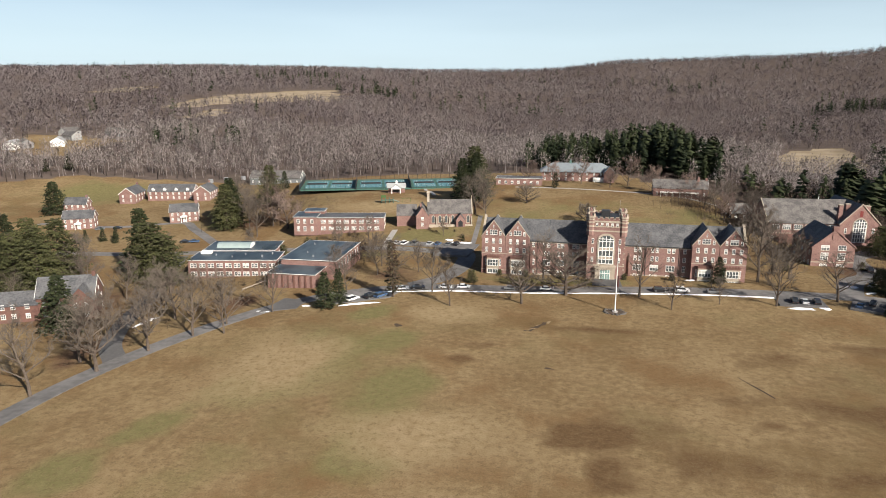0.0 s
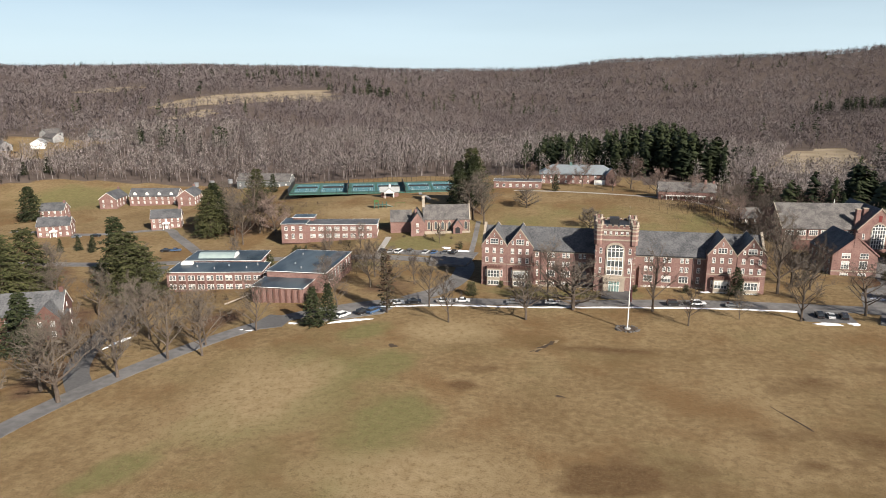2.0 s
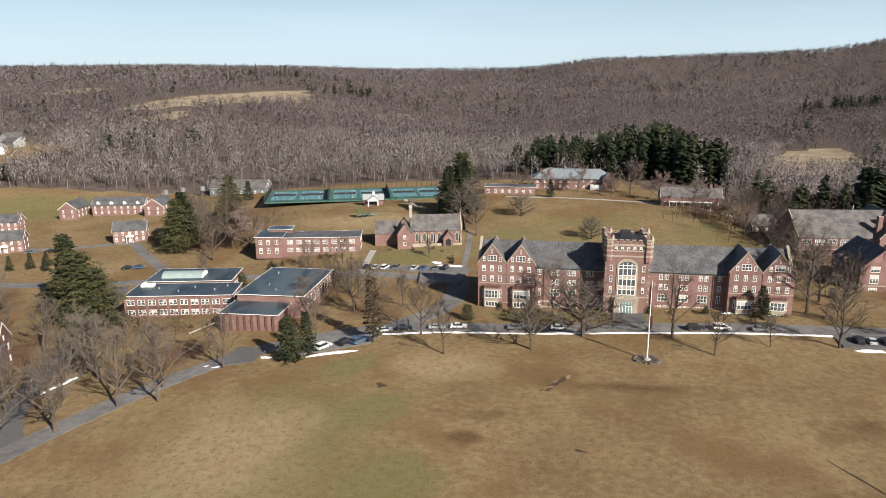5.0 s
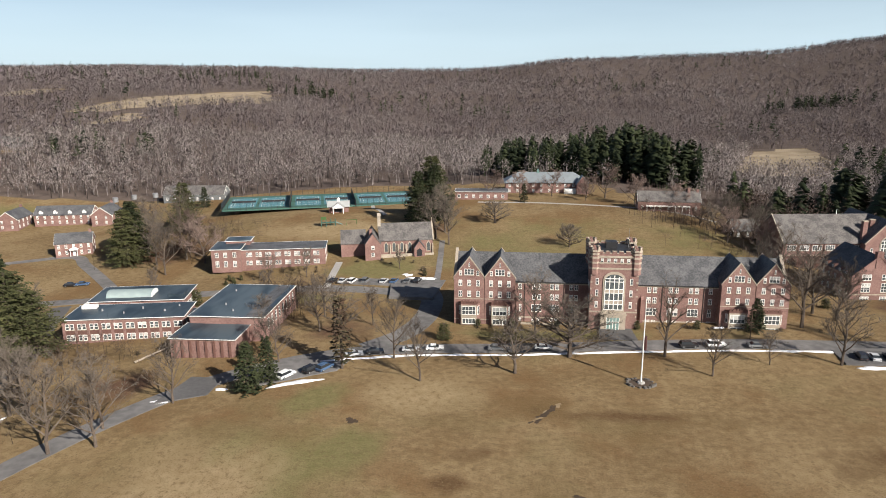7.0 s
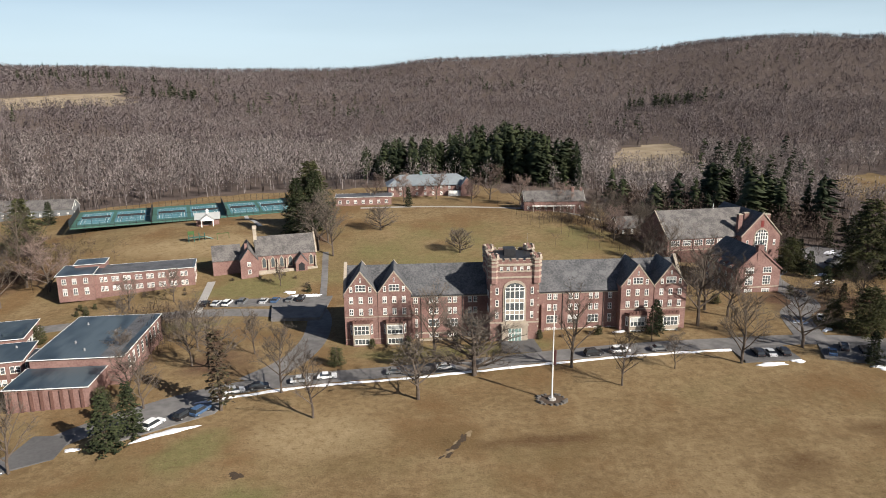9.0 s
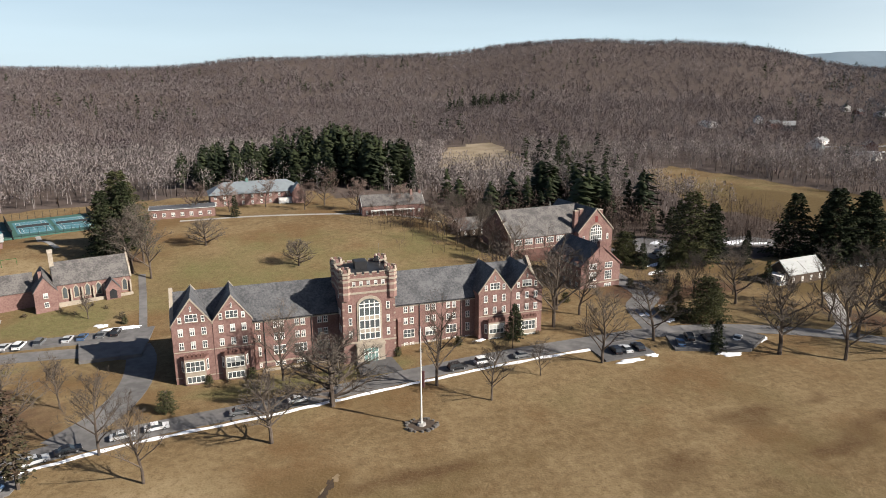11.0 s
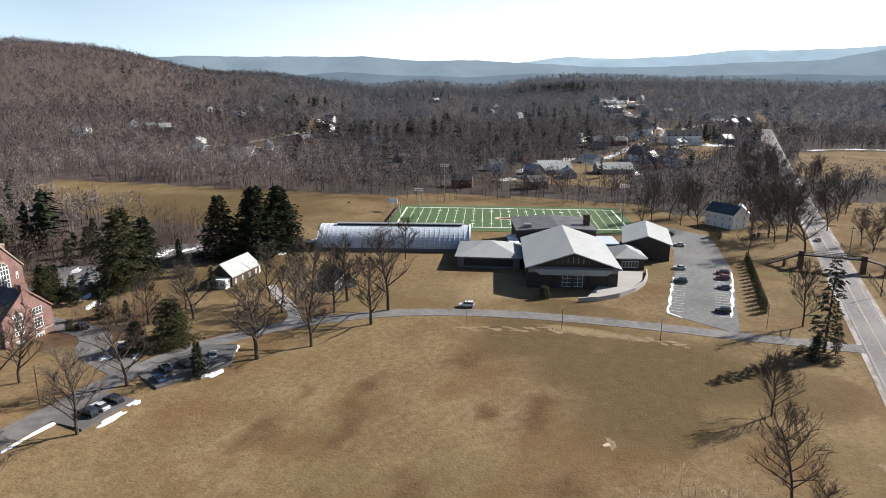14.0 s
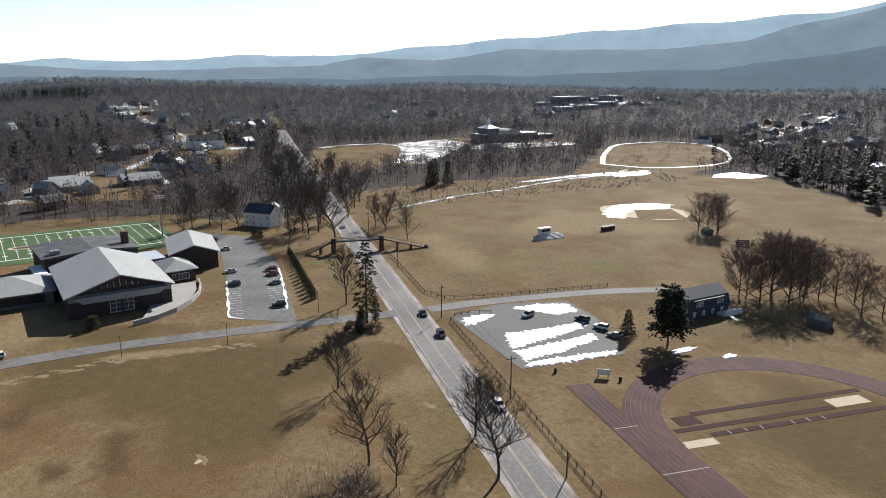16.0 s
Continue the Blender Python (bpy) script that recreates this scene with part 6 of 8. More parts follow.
for i in range(5):
    for zz in (1.0, 4.8):
        window(an, -7.5, 2.2 + i * 3.6, zz, 1.1, 1.8, -90)
        window(an, 7.6, 2.2 + i * 3.6, zz, 1.1, 1.8, 90)
for i in range(4):
    d = part("dormer", Geo().extrude([(-7.5, 8.0), (-5.7, 8.0), (-5.7, 9.5), (-7.5, 9.1)], "y", 2.6 + i * 4.0, 4.0 + i * 4.0), M["brick_dark"], an, "small dormer")
    window(d, -7.5, 3.3 + i * 4.0, 8.1, 1.1, 0.9, -90, 2, 1, sill=False)

# ---- shingle cottage among the trees ----
ct = house("shingle_cottage", 160, 262, 6, 17, 8.6, 3.6, 7.4, 1, "brown-shingled cottage with pale roof and white sun porch", "wood_dark", "metal_roof", 4, chimney=False)
part("sun_porch", Geo().box(-11.5, -8.5, -3.6, 1.5, -1, 3.0).box(-11.8, -8.3, -3.9, 1.8, 3.0, 3.2), M["white"], ct, "white glazed sun porch")
for y in (-2.4, -0.2):
    window(ct, -11.5, y, 0.9, 1.6, 1.6, -90, 2, 2)
for x in (-10.8, -9.3):
    window(ct, x, -3.6, 0.9, 1.3, 1.6, 0, 2, 2)
part("porch", Geo().box(8.5, 10.5, -3.6, 2, -1, 2.8), M["white"], ct, "white end porch")

# ---- sports buildings ----
def saddle(parent, w, d0, d1, z0, eave, ridge, wall, roof, front_over=1.5, name=""):
    """A block whose ridge runs from its front (d0) to its back (d1) along local y."""
    part(name + "wall", Geo().extrude([(-w / 2, z0), (w / 2, z0), (w / 2, eave), (0, ridge - 0.02), (-w / 2, eave)], "y", d0, d1), M[wall], parent)
    k = (ridge - eave) / (w / 2)
    e = w / 2 + 1.0
    part(name + "roof", Geo().extrude([(-e, eave - k), (0, ridge), (e, eave - k), (e, eave - k + 0.35), (0, ridge + 0.4), (-e, eave - k + 0.35)], "y", d0 - front_over, d1 + 0.5), M[roof], parent)


gym = thing("gymnasium", 195, 151, 0.0, -72, "broad modern gymnasium with low-pitched pale metal roof and glazed front", "building")
saddle(gym, 30, 0, 42, -0.5, 7.4, 12.4, "wall_brown", "metal_roof", 2.2)
part("lower_band", Geo().box(-14.8, 14.8, -0.12, 0.0, 5.3, 7.3), M["metal_grey"], gym, "grey metal fascia band")
part("gable_glass", Geo().extrude([(-7.5, 8.6), (7.5, 8.6), (0, 11.0)], "y", -0.1, 0.0), M["car_glass"], gym, "dark glazed gable")
for i in range(9):
    x = -7 + i * 1.75
    part("mullion", Geo().box(x - 0.06, x + 0.06, -0.18, -0.1, 8.6, max(8.8, 11 - abs(x) * 0.32)), M["white"], gym)
for i in range(5):
    x = -12 + i * 6
    part("pier", Geo().box(x - 0.35, x + 0.35, -0.4, 0.0, -0.3, 5.3), M["wall_brown"], gym)
window(gym, 0.0, -0.15, 0.6, 7.0, 4.2, 0, 4, 3, blind=0)
part("canopy", Geo().extrude([(-13.5, 7.0), (13.5, 7.0), (11, 5.0), (-11, 5.0)], "y", -2.0, -0.15), M["metal_roof"], gym, "sloping front canopy")
bl = thing("training_room", 208, 185, 0.0, -74, "low dark block with hipped grey metal roof", "building")
part("wall", Geo().box(-11.5, 11.5, -0.5, 22, -0.5, 4.4), M["grey_wood"], bl)
g = Geo()
hip_roof(g, -11.5, 11.5, -0.5, 22, 4.5, 8.2, 1.0)
part("roof", g, M["metal_roof"], bl)
part("front_panel", Geo().box(-9, 9, -0.6, -0.5, 1.0, 3.6), M["dark"], bl, "dark glazed front")
hp = thing("entrance_lobby", 225.5, 136, 0.0, -70, "small hipped entrance lobby with white eaves", "building")
part("wall", Geo().box(-5.2, 5.2, 0, 15, -0.5, 4.6), M["wall_brown"], hp)
g = Geo()
hip_roof(g, -5.2, 5.2, 0, 15, 4.8, 7.4, 1.0)
part("roof", g, M["metal_roof"], hp)
part("fascia", Geo().box(-6.2, 6.2, -1.05, -0.9, 4.4, 4.85), M["white"], hp)
window(hp, 0, 0, 1.0, 6, 2.4, 0, 5, 1, blind=0)
rb = thing("pool_hall", 243, 132, 0.0, -82, "tall grey-roofed pool hall beside the car park", "building")
saddle(rb, 17, 0, 30, -0.5, 6.5, 9.4, "wall_brown", "metal_roof", 1.0)
bk = thing("court_hall", 245, 167, 0.0, -68, "dark flat-roofed hall with a brick stack", "building")
part("wall", Geo().box(-17, 15, 0, 26, -0.5, 8.2), M["wall_brown"], bk)
part("roof", Geo().extrude([(-17.8, 8.2), (15.8, 8.2), (15.8, 8.5), (0, 9.8), (-17.8, 8.5)], "y", -0.8, 26.8), M["slate"], bk, "dark grey low roof")
part("chimney", Geo().box(11.6, 13.8, 7.5, 10.5, 7, 13.4), M["brick_dark"], bk, "dark brick stack")
part("rooftop_units", Geo().box(-14, -11, 3, 6, 8.8, 10.2), M["metal_grey"], bk)
part("link_roof", Geo().box(-21, -16.9, -14, 8, 4.4, 4.8), M["snow"], bk, "flat link roof with snow")
part("link_wall", Geo().box(-20.6, -16.95, -13.6, 7.6, -0.5, 4.38), M["grey_wood"], bk)
part("link_roof_east", Geo().box(12, 22, -12, 2, 5.4, 5.7), M["dome_skin"], bk, "flat pale link roof")
part("link_wall_east", Geo().box(12.3, 21.7, -11.7, -0.1, -0.5, 5.38), M["grey_wood"], bk)
# curved forecourt wall
pts = [(181, 146), (185, 140), (191, 135), (199, 131), (208, 129), (217, 129), (224, 130)]
fw = thing("forecourt_wall", 0, 0, 0.0, 0, "curved pale concrete retaining wall round the entrance forecourt", "wall")
for (ax, ay), (bx, by) in zip(pts, pts[1:]):
    d = Vector((bx - ax, by - ay, 0)).normalized() * 0.0
    n = Vector((-(by - ay), bx - ax, 0)).normalized() * 0.3
    part("wall_section", Geo().extrude([(ax - n.x, ay - n.y), (bx - n.x, by - n.y), (bx + n.x, by + n.y), (ax + n.x, ay + n.y)], "z", -0.4, 1.5), M["concrete"], fw)
part("forecourt", Geo().extrude([(184, 144), (191, 136), (200, 132), (212, 130), (222, 131), (220, 140), (205, 141), (198, 143)], "z", -0.2, 0.9), M["concrete"], fw, "raised pale paving")

# ---- the barrel-vaulted field house ----
dome = thing("field_house", 216.4, 228.7, 0.0, -70, "long barrel-vaulted field house in pale blue-white ribbed fabric", "building")
prof = [(11.5 - 11.5 * math.cos(a), 8.6 * math.sin(a) ** 0.8) for a in np.linspace(0, math.pi, 21)]
part("vault", Geo().extrude(prof, "x", -31, 31), M["dome_skin"], dome, "pale fabric vault")
for i in range(32):
    x = -31 + i * 2
    part("rib", Geo().extrude([(11.5 + (y_ - 11.5) * 1.008, z_ * 1.012) for y_, z_ in prof], "x", x - 0.06, x + 0.06), M["white"], dome)
part("ridge_vent", Geo().box(-24, 28, 10.4, 12.4, 8.5, 9.3).box(-24.4, 28.4, 10.0, 12.8, 9.3, 9.5), M["metal_grey"], dome, "grey ridge ventilator")
part("ridge_vent_louvre", Geo().box(-23.8, 27.8, 10.3, 10.38, 8.7, 9.2), M["dark"], dome)
part("end_rim", Geo().extrude([(11.5 + (y_ - 11.5) * 1.03, z_ * 1.04) for y_, z_ in prof] + [(11.5 + (y_ - 11.5) * 0.97, z_ * 0.95) for y_, z_ in prof[::-1]], "x", 31.0, 31.7), M["white"], dome, "white end rim")
part("end_wall", Geo().extrude([(11.5 + (y_ - 11.5) * 0.97, z_ * 0.95) for y_, z_ in prof], "x", 31.0, 31.2), M["grey_wood"], dome, "dark end wall")
part("base_wall", Geo().box(-31, 31, -0.3, 0.1, -0.5, 1.4), M["grey_wood"], dome, "low grey base wall")
for i in range(4):
    part("end_window", Geo().box(31.2, 31.28, 5 + i * 3.4, 7.4 + i * 3.4, 2.0, 5.0), M["car_glass"], dome)
sh = house("groundskeeper_shed", 168, 226, 60, 12, 8, 2.6, 5.4, 1, "small weathered shed with pale roof behind trees", "grey_wood", "slate_warm", 2, chimney=False, category="shed")

# ---- football field ----
ff = thing("football_field", 302, 205, 0.0, -71.6, "green artificial-turf football field with white yard lines", "sports field", kind="thing")
part("turf", Geo().box(-59, 59, -33, 31, -0.3, 0.10), M["turf"], ff, "green striped turf")
for i in range(25):
    x = -54.9 + i * 4.575
    part("yard_line", Geo().box(x - 0.1, x + 0.1, -24.4, 24.4, 0.10, 0.115), M["white"], ff)
for y in (-24.4, 24.4):
    part("side_line", Geo().box(-54.9, 54.9, y - 0.45, y + 0.45, 0.10, 0.116), M["white"], ff)
for x in (-54.9, 54.9):
    part("end_line", Geo().box(x - 0.45, x + 0.45, -24.4, 24.4, 0.10, 0.117), M["white"], ff)
for i in range(1, 24):
    x = -54.9 + i * 4.575
    for y in (-9, 9):
        part("hash_mark", Geo().box(x - 0.9, x + 0.9, y - 0.15, y + 0.15, 0.10, 0.118), M["white"], ff)
    if i % 2 == 0 and 2 < i < 22:
        for y in (-16, 16):
            part("number_bar", Geo().box(x - 1.0, x + 1.0, y - 0.5, y + 0.5, 0.10, 0.119), M["white"], ff)
part("midfield_emblem", Geo().extrude(blob(random.Random(4), -1, -2, 6.5, 3.4, 0, 22, 0.15), "z", 0.10, 0.12), M["sand"], ff, "faded orange and white emblem")
part("midfield_emblem_ring", Geo().extrude(blob(random.Random(4), -1, -2, 4.6, 2.0, 0, 22, 0.15), "z", 0.12, 0.13), M["track"], ff, "dull orange emblem")
for s in (-1, 1):
    gp = thing("goal_post", 302 + s * 55.5 * 0.316, 205 - s * 55.5 * 0.949, 0.0, -71.6, "white goal frame at the end of the turf field", "goal")
    part("frame", Geo().tube((0, -3, 3), (0, 3, 3), 0.08, 0.08).tube((0, -3, 3), (0, -3, 8), 0.07, 0.07).tube((0, 3, 3), (0, 3, 8), 0.07, 0.07).tube((0, 0, 0), (0, 0, 3), 0.1, 0.1), M["white"], gp)


def light_mast(x, y, h):
    m = thing("floodlight_mast", x, y, None, -72, "tall grey floodlight mast beside the turf field", "floodlight", "floodlights of the football field")
    part("pole", Geo().tube((0, 0, -0.3), (0, 0, h), 0.28, 0.14, 8), M["metal_grey"], m)
    for r in range(2):
        part("crossarm", Geo().box(-2.2, 2.2, -0.08, 0.08, h - 0.4 - r * 1.0, h - 0.25 - r * 1.0), M["metal_grey"], m)
        for i in range(5):
            part("lamp_head", Geo().tube((-2 + i, -0.1, h - 0.3 - r), (-2 + i, -0.5, h - 0.5 - r), 0.2, 0.32, 8), M["white"], m)


light_mast(330, 252, 22)
light_mast(286, 248, 15)
light_mast(356, 178, 24)
light_mast(306, 150, 20)
sb = thing("scoreboard", 296, 268, None, -90, "small pale scoreboard on two posts beside the field", "scoreboard")
part("panel", Geo().box(-3, 3, -0.15, 0.15, 4.0, 6.6), M["white"], sb)
for s in (-2, 2):
    part("post", Geo().tube((s, 0.2, -0.3), (s, 0.2, 5), 0.14, 0.14, 6), M["metal_grey"], sb)


# ---- fences ----
def fence(name, pts, spacing, h, label, material, rails=2, mesh=None, post=0.09, group=""):
    f = thing(name, 0, 0, 0.0, 0, label, "fence", group)
    line = []
    for (ax, ay), (bx, by) in zip(pts, pts[1:]):
        n = max(1, round(math.hypot(bx - ax, by - ay) / spacing))
        line += [(ax + (bx - ax) * i / n, ay + (by - ay) * i / n) for i in range(n)]
    line.append(pts[-1])
    pm = Geo().box(-post, post, -post, post, -0.2, h).mesh("post", material)
    for i, (x, y) in enumerate(line):
        p = new("post", pm)
        p.parent = f
        p.location = (x, y, ground_at(x, y))
        if i + 1 < len(line):
            x2, y2 = line[i + 1]
            a, b = Vector((x, y, ground_at(x, y))), Vector((x2, y2, ground_at(x2, y2)))
            for r in range(rails):
                z = h * (0.92 - 0.42 * r)
                part("rail", Geo().tube(a + Vector((0, 0, z)), b + Vector((0, 0, z)), 0.07, 0.07, 4, False), material, f)
            if mesh:
                part("screen", Geo().add([a + Vector((0, 0, 0.1)), b + Vector((0, 0, 0.1)), b + Vector((0, 0, h * 0.95)), a + Vector((0, 0, h * 0.95)),
                                          a + Vector((0.04, 0.04, 0.1)), b + Vector((0.04, 0.04, 0.1)), b + Vector((0.04, 0.04, h * 0.95)), a + Vector((0.04, 0.04, h * 0.95))],
                                         [(0, 1, 2, 3), (7, 6, 5, 4)]), mesh, f)
    return f


fence("rail_fence", [(40, 55.2), (110, 54.6), (160, 54.2)], 3.2, 1.2, "weathered wooden post-and-rail fence along the highway", M["wood_dark"])
fence("rail_fence", [(179.5, -10), (179, 30), (181, 50), (190, 54.5), (240, 55), (300, 58)], 3.4, 1.2, "weathered wooden rail fence round the playing field", M["wood_dark"])
fence("rail_fence", [(163, 52), (164.5, 47), (163, 40)], 3.0, 1.1, "short wooden fence at the car park corner", M["wood_dark"])
fence("field_screen", [(262, 254), (277, 259), (306, 268)], 5, 2.2, "dark screened fence at the end of the turf field", M["dark"], 1, M["wood_dark"])

# ---- tennis courts ----
tc = thing("tennis_courts", -123, 402, 6.6, 17.5, "row of blue tennis courts with green surrounds behind dark fences", "sports court")
for i in range(3):
    cx = -32.5 + i * 32.5
    part("surround", Geo().box(cx - 16, cx + 16, -19, 19, -0.6, 0.12), M["court_green"], tc, "green court surround")
    for k in (-1, 1):
        x = cx + k * 7.4
        part("court", Geo().box(x - 6.6, x + 6.6, -13.5, 13.5, 0.12, 0.14), M["court"], tc, "blue court")
        for a, b, c, d in ((-5.5, -5.38, -11.9, 11.9), (5.38, 5.5, -11.9, 11.9), (-4.15, -4.05, -11.9, 11.9), (4.05, 4.15, -11.9, 11.9), (-5.5, 5.5, -11.95, -11.8), (-5.5, 5.5, 11.8, 11.95), (-4.1, 4.1, -6.45, -6.35), (-4.1, 4.1, 6.35, 6.45), (-0.05, 0.05, -6.4, 6.4)):
            part("court_line", Geo().box(x + a, x + b, c, d, 0.14, 0.15), M["white"], tc)
        part("net", Geo().box(x - 6.0, x + 6.0, -0.03, 0.03, 0.15, 1.15), M["dark"], tc, "dark net")
for i in range(4):
    x = -48.8 + i * 32.5
    part("fence_screen", Geo().box(x - 0.06, x + 0.06, -19, 19, 0.1, 3.2), M["dark"], tc, "dark windscreen")
for i in range(34):
    x = -48.8 + i * 97.6 / 33
    for y in (-19, 19):
        part("fence_post", Geo().box(x - 0.06, x + 0.06, y - 0.06, y + 0.06, -1, 3.2), M["dark"], tc)
for z in (0.3, 3.1):
    part("fence_rail", Geo().box(-48.8, 48.8, -19.05, -18.95, z, z + 0.08), M["dark"], tc)
pv = thing("court_pavilion", -103, 361, None, 12, "small white open-fronted pavilion with a cupola", "pavilion")
part("wall", Geo().box(-4.5, 4.5, -1, 4, -1, 2.8), M["brick"], pv)
g1, g2 = Geo(), Geo()
gable(g1, g2, -5, 5, -1.5, 4.5, 2.7, 2.8, 4.8, "x", 0.3)
part("loft", g1, M["white"], pv)
part("roof", g2, M["metal_roof"], pv)
g1, g2 = Geo(), Geo()
gable(g1, g2, -2.6, 2.6, -3.4, 1, 2.3, 2.8, 4.6, "y", 0.3)
part("porch_gable", g1, M["white"], pv, "white porch gable")
part("porch_roof", g2, M["metal_roof"], pv)
for x in (-2.3, 2.3):
    part("column", Geo().box(x - 0.18, x + 0.18, -3.3, -2.9, -0.5, 2.4), M["white"], pv)
part("cupola", Geo().box(-0.5, 0.5, 1, 2, 4.6, 5.8).extrude([(-0.7, 5.8), (0.7, 5.8), (0, 6.7)], "y", 0.9, 2.1), M["white"], pv)
# dark sheet on the wall stands for the shade inside the open front
part("opening", Geo().box(-1.8, 1.8, -1.06, -1.0, 0.2, 2.3), M["dark"], pv)
# playground
pg = thing("playground_frame", -102, 340, None, 20, "green climbing frame with slide and covered deck", "playground")
for x in (-3, -1, 1, 3):
    for y in (-1, 1):
        part("post", Geo().tube((x, y, -0.3), (x, y, 3), 0.12, 0.12, 6), M["court_green"], pg)
part("deck", Geo().box(-3, 3, -1, 1, 1.4, 1.6), M["court_green"], pg)
part("canopy", Geo().extrude([(-1.3, 3), (1.3, 3), (0, 4.1)], "x", -3.2, -0.8), M["turf"], pg, "bright green canopy")
part("slide", Geo().extrude([(3.0, 1.5), (6.5, 0.1), (6.5, 0.3), (3.0, 1.8)], "y", -0.5, 0.5), M["green_trim"], pg, "green slide")
part("swing_beam", Geo().tube((7.5, -2, 2.6), (12, -2, 2.6), 0.12, 0.12, 6).tube((7.5, -3, -0.2), (7.5, -2, 2.6), 0.1, 0.1, 5).tube((12, -3, -0.2), (12, -2, 2.6), 0.1, 0.1, 5), M["turf"], pg)

# ---- flagpole ----
fp = thing("flagpole", 9.9, 206, None, 0, "white flagpole with a furled flag on a ring of stones", "flagpole")
part("pole", Geo().tube((0, 0, 0), (0, 0, 20.5), 0.2, 0.09, 10), M["white"], fp)
part("finial", Geo().tube((0, 0, 20.5), (0, 0, 20.9), 0.18, 0.05, 8), M["metal_grey"], fp)
part("base", Geo().tube((0, 0, -0.3), (0, 0, 0.5), 1.1, 0.8, 8), M["concrete"], fp)
part("flag", Geo().extrude([(0.1, -0.1), (0.5, -0.25), (0.75, 0.05), (0.45, 0.2), (0.1, 0.1)], "z", 8.2, 11.6), M["track"], fp, "furled red, white and blue flag")
_r = random.Random(8)
part("bed", Geo().extrude([(2.9 * math.cos(a), 2.3 * math.sin(a)) for a in np.linspace(0, 6.28, 14)[:-1]], "z", -0.3, 0.12), M["wood_dark"], fp, "dark mulch bed")
for i in range(17):
    a = i * 2 * math.pi / 17 + _r.uniform(-0.1, 0.1)
    x, y, s = 3.1 * math.cos(a) + _r.uniform(-0.2, 0.2), 2.5 * math.sin(a), _r.uniform(0.3, 0.6)
    part("stone", Geo().tube((x, y, -0.2), (x + 0.05, y, s * 0.7), s * 1.1, s * 0.75, 7), M["rock"], fp)

# ---- footbridge over the highway ----
fb = thing("footbridge", 254, 67, 0.0, 0, "dark steel footbridge on brick piers over the highway", "footbridge")
for y in (-10, 10.5):
    part("pier", Geo().box(-1.0, 1.0, y - 0.9, y + 0.9, -0.3, 6.6), M["brick_dark"], fb, "brick pier")
part("deck", Geo().box(-1.2, 1.2, -10.5, 11, 4.9, 5.4), M["dark"], fb)
for x in (-1.2, 1.2):
    for z in (5.8, 6.5):
        part("rail", Geo().tube((x, -10.5, z), (x, 11, z), 0.06, 0.06, 5), M["dark"], fb)
    for i in range(12):
        y = -10.5 + i * 1.95
        part("baluster", Geo().tube((x, y, 5.3), (x, y, 6.6), 0.05, 0.05, 4), M["dark"], fb)
part("south_ramp", Geo().extrude([(-10.5, 4.9), (-29, 0.1), (-29, 0.5), (-10.5, 5.4)], "x", -1.2, 1.2), M["wood_dark"], fb, "dark ramp down to the field")
part("north_ramp", Geo().extrude([(11, 4.9), (22, 0.1), (22, 0.5), (11, 5.4)], "x", -1.2, 1.2), M["wood_dark"], fb, "dark ramp down to the lawn")
for y, z in ((-17, 3.4), (-23, 1.8), (16, 2.6)):
    part("ramp_pier", Geo().box(-0.6, 0.6, y - 0.4, y + 0.4, -0.3, z), M["brick_dark"], fb)
for x in (-1.2, 1.2):
    part("ramp_rail", Geo().tube((x, -10.5, 6.3), (x, -29, 1.4), 0.06, 0.06, 5), M["dark"], fb)
    part("ramp_rail", Geo().tube((x, 11, 6.3), (x, 22, 1.4), 0.06, 0.06, 5), M["dark"], fb)
part("boulders", Geo().tube((0, -30, -0.2), (0.3, -30, 1.2), 1.6, 0.7, 7), M["rock"], fb)

# ---- running track and jump pits ----
def arc_band(cx, cy, r0, r1, a0, a1, z0, z1, n=40):
    g = Geo()
    outer = [(cx + r1 * math.cos(a), cy + r1 * math.sin(a)) for a in np.linspace(a0, a1, n)]
    inner = [(cx + r0 * math.cos(a), cy + r0 * math.sin(a)) for a in np.linspace(a0, a1, n)]
    v = [(x, y, z) for z in (z0, z1) for p in (outer, inner) for x, y in p]
    f = []
    for i in range(n - 1):
        f += [(2 * n + i, 2 * n + i + 1, 3 * n + i + 1, 3 * n + i), (i, i + 1, 2 * n + i + 1, 2 * n + i), (n + i + 1, n + i, 3 * n + i, 3 * n + i + 1)]
    return g.add(v, f)


tk = thing("running_track", 76, 0.8, 0.0, 0, "dull red running track with a worn home straight", "running track")
part("bend", arc_band(0, 0, 29.5, 37.8, -math.pi / 2, math.pi / 2, -0.2, 0.06), M["track"], tk)
part("north_straight", Geo().box(-98, 0.5, 29.8, 40.2, -0.2, 0.068), M["track"], tk)
part("chute", Geo().box(0.5, 32, 34.3, 40.2, -0.2, 0.072), M["track"], tk, "sprint start chute of worn red track")
part("south_straight", Geo().box(-98, 0, -37.8, -29.5, -0.2, 0.064), M["track"], tk)
for i in range(7):
    r = 30.6 + i * 1.1
    part("lane_line", arc_band(0, 0, r - 0.05, r + 0.05, -math.pi / 2, math.pi / 2, 0.06, 0.078), M["faded_line"], tk)
for i in range(8):
    r = 30.6 + i * 1.22
    part("lane_line", Geo().box(-98, 32 if r > 34.5 else 0, r - 0.05, r + 0.05, 0.07, 0.08), M["faded_line"], tk)
for x in (-8, -20, 10):
    part("start_line", Geo().box(x - 0.1, x + 0.1, 34.4 if x > 0 else 30, 40.0, 0.07, 0.084), M["concrete"], tk)
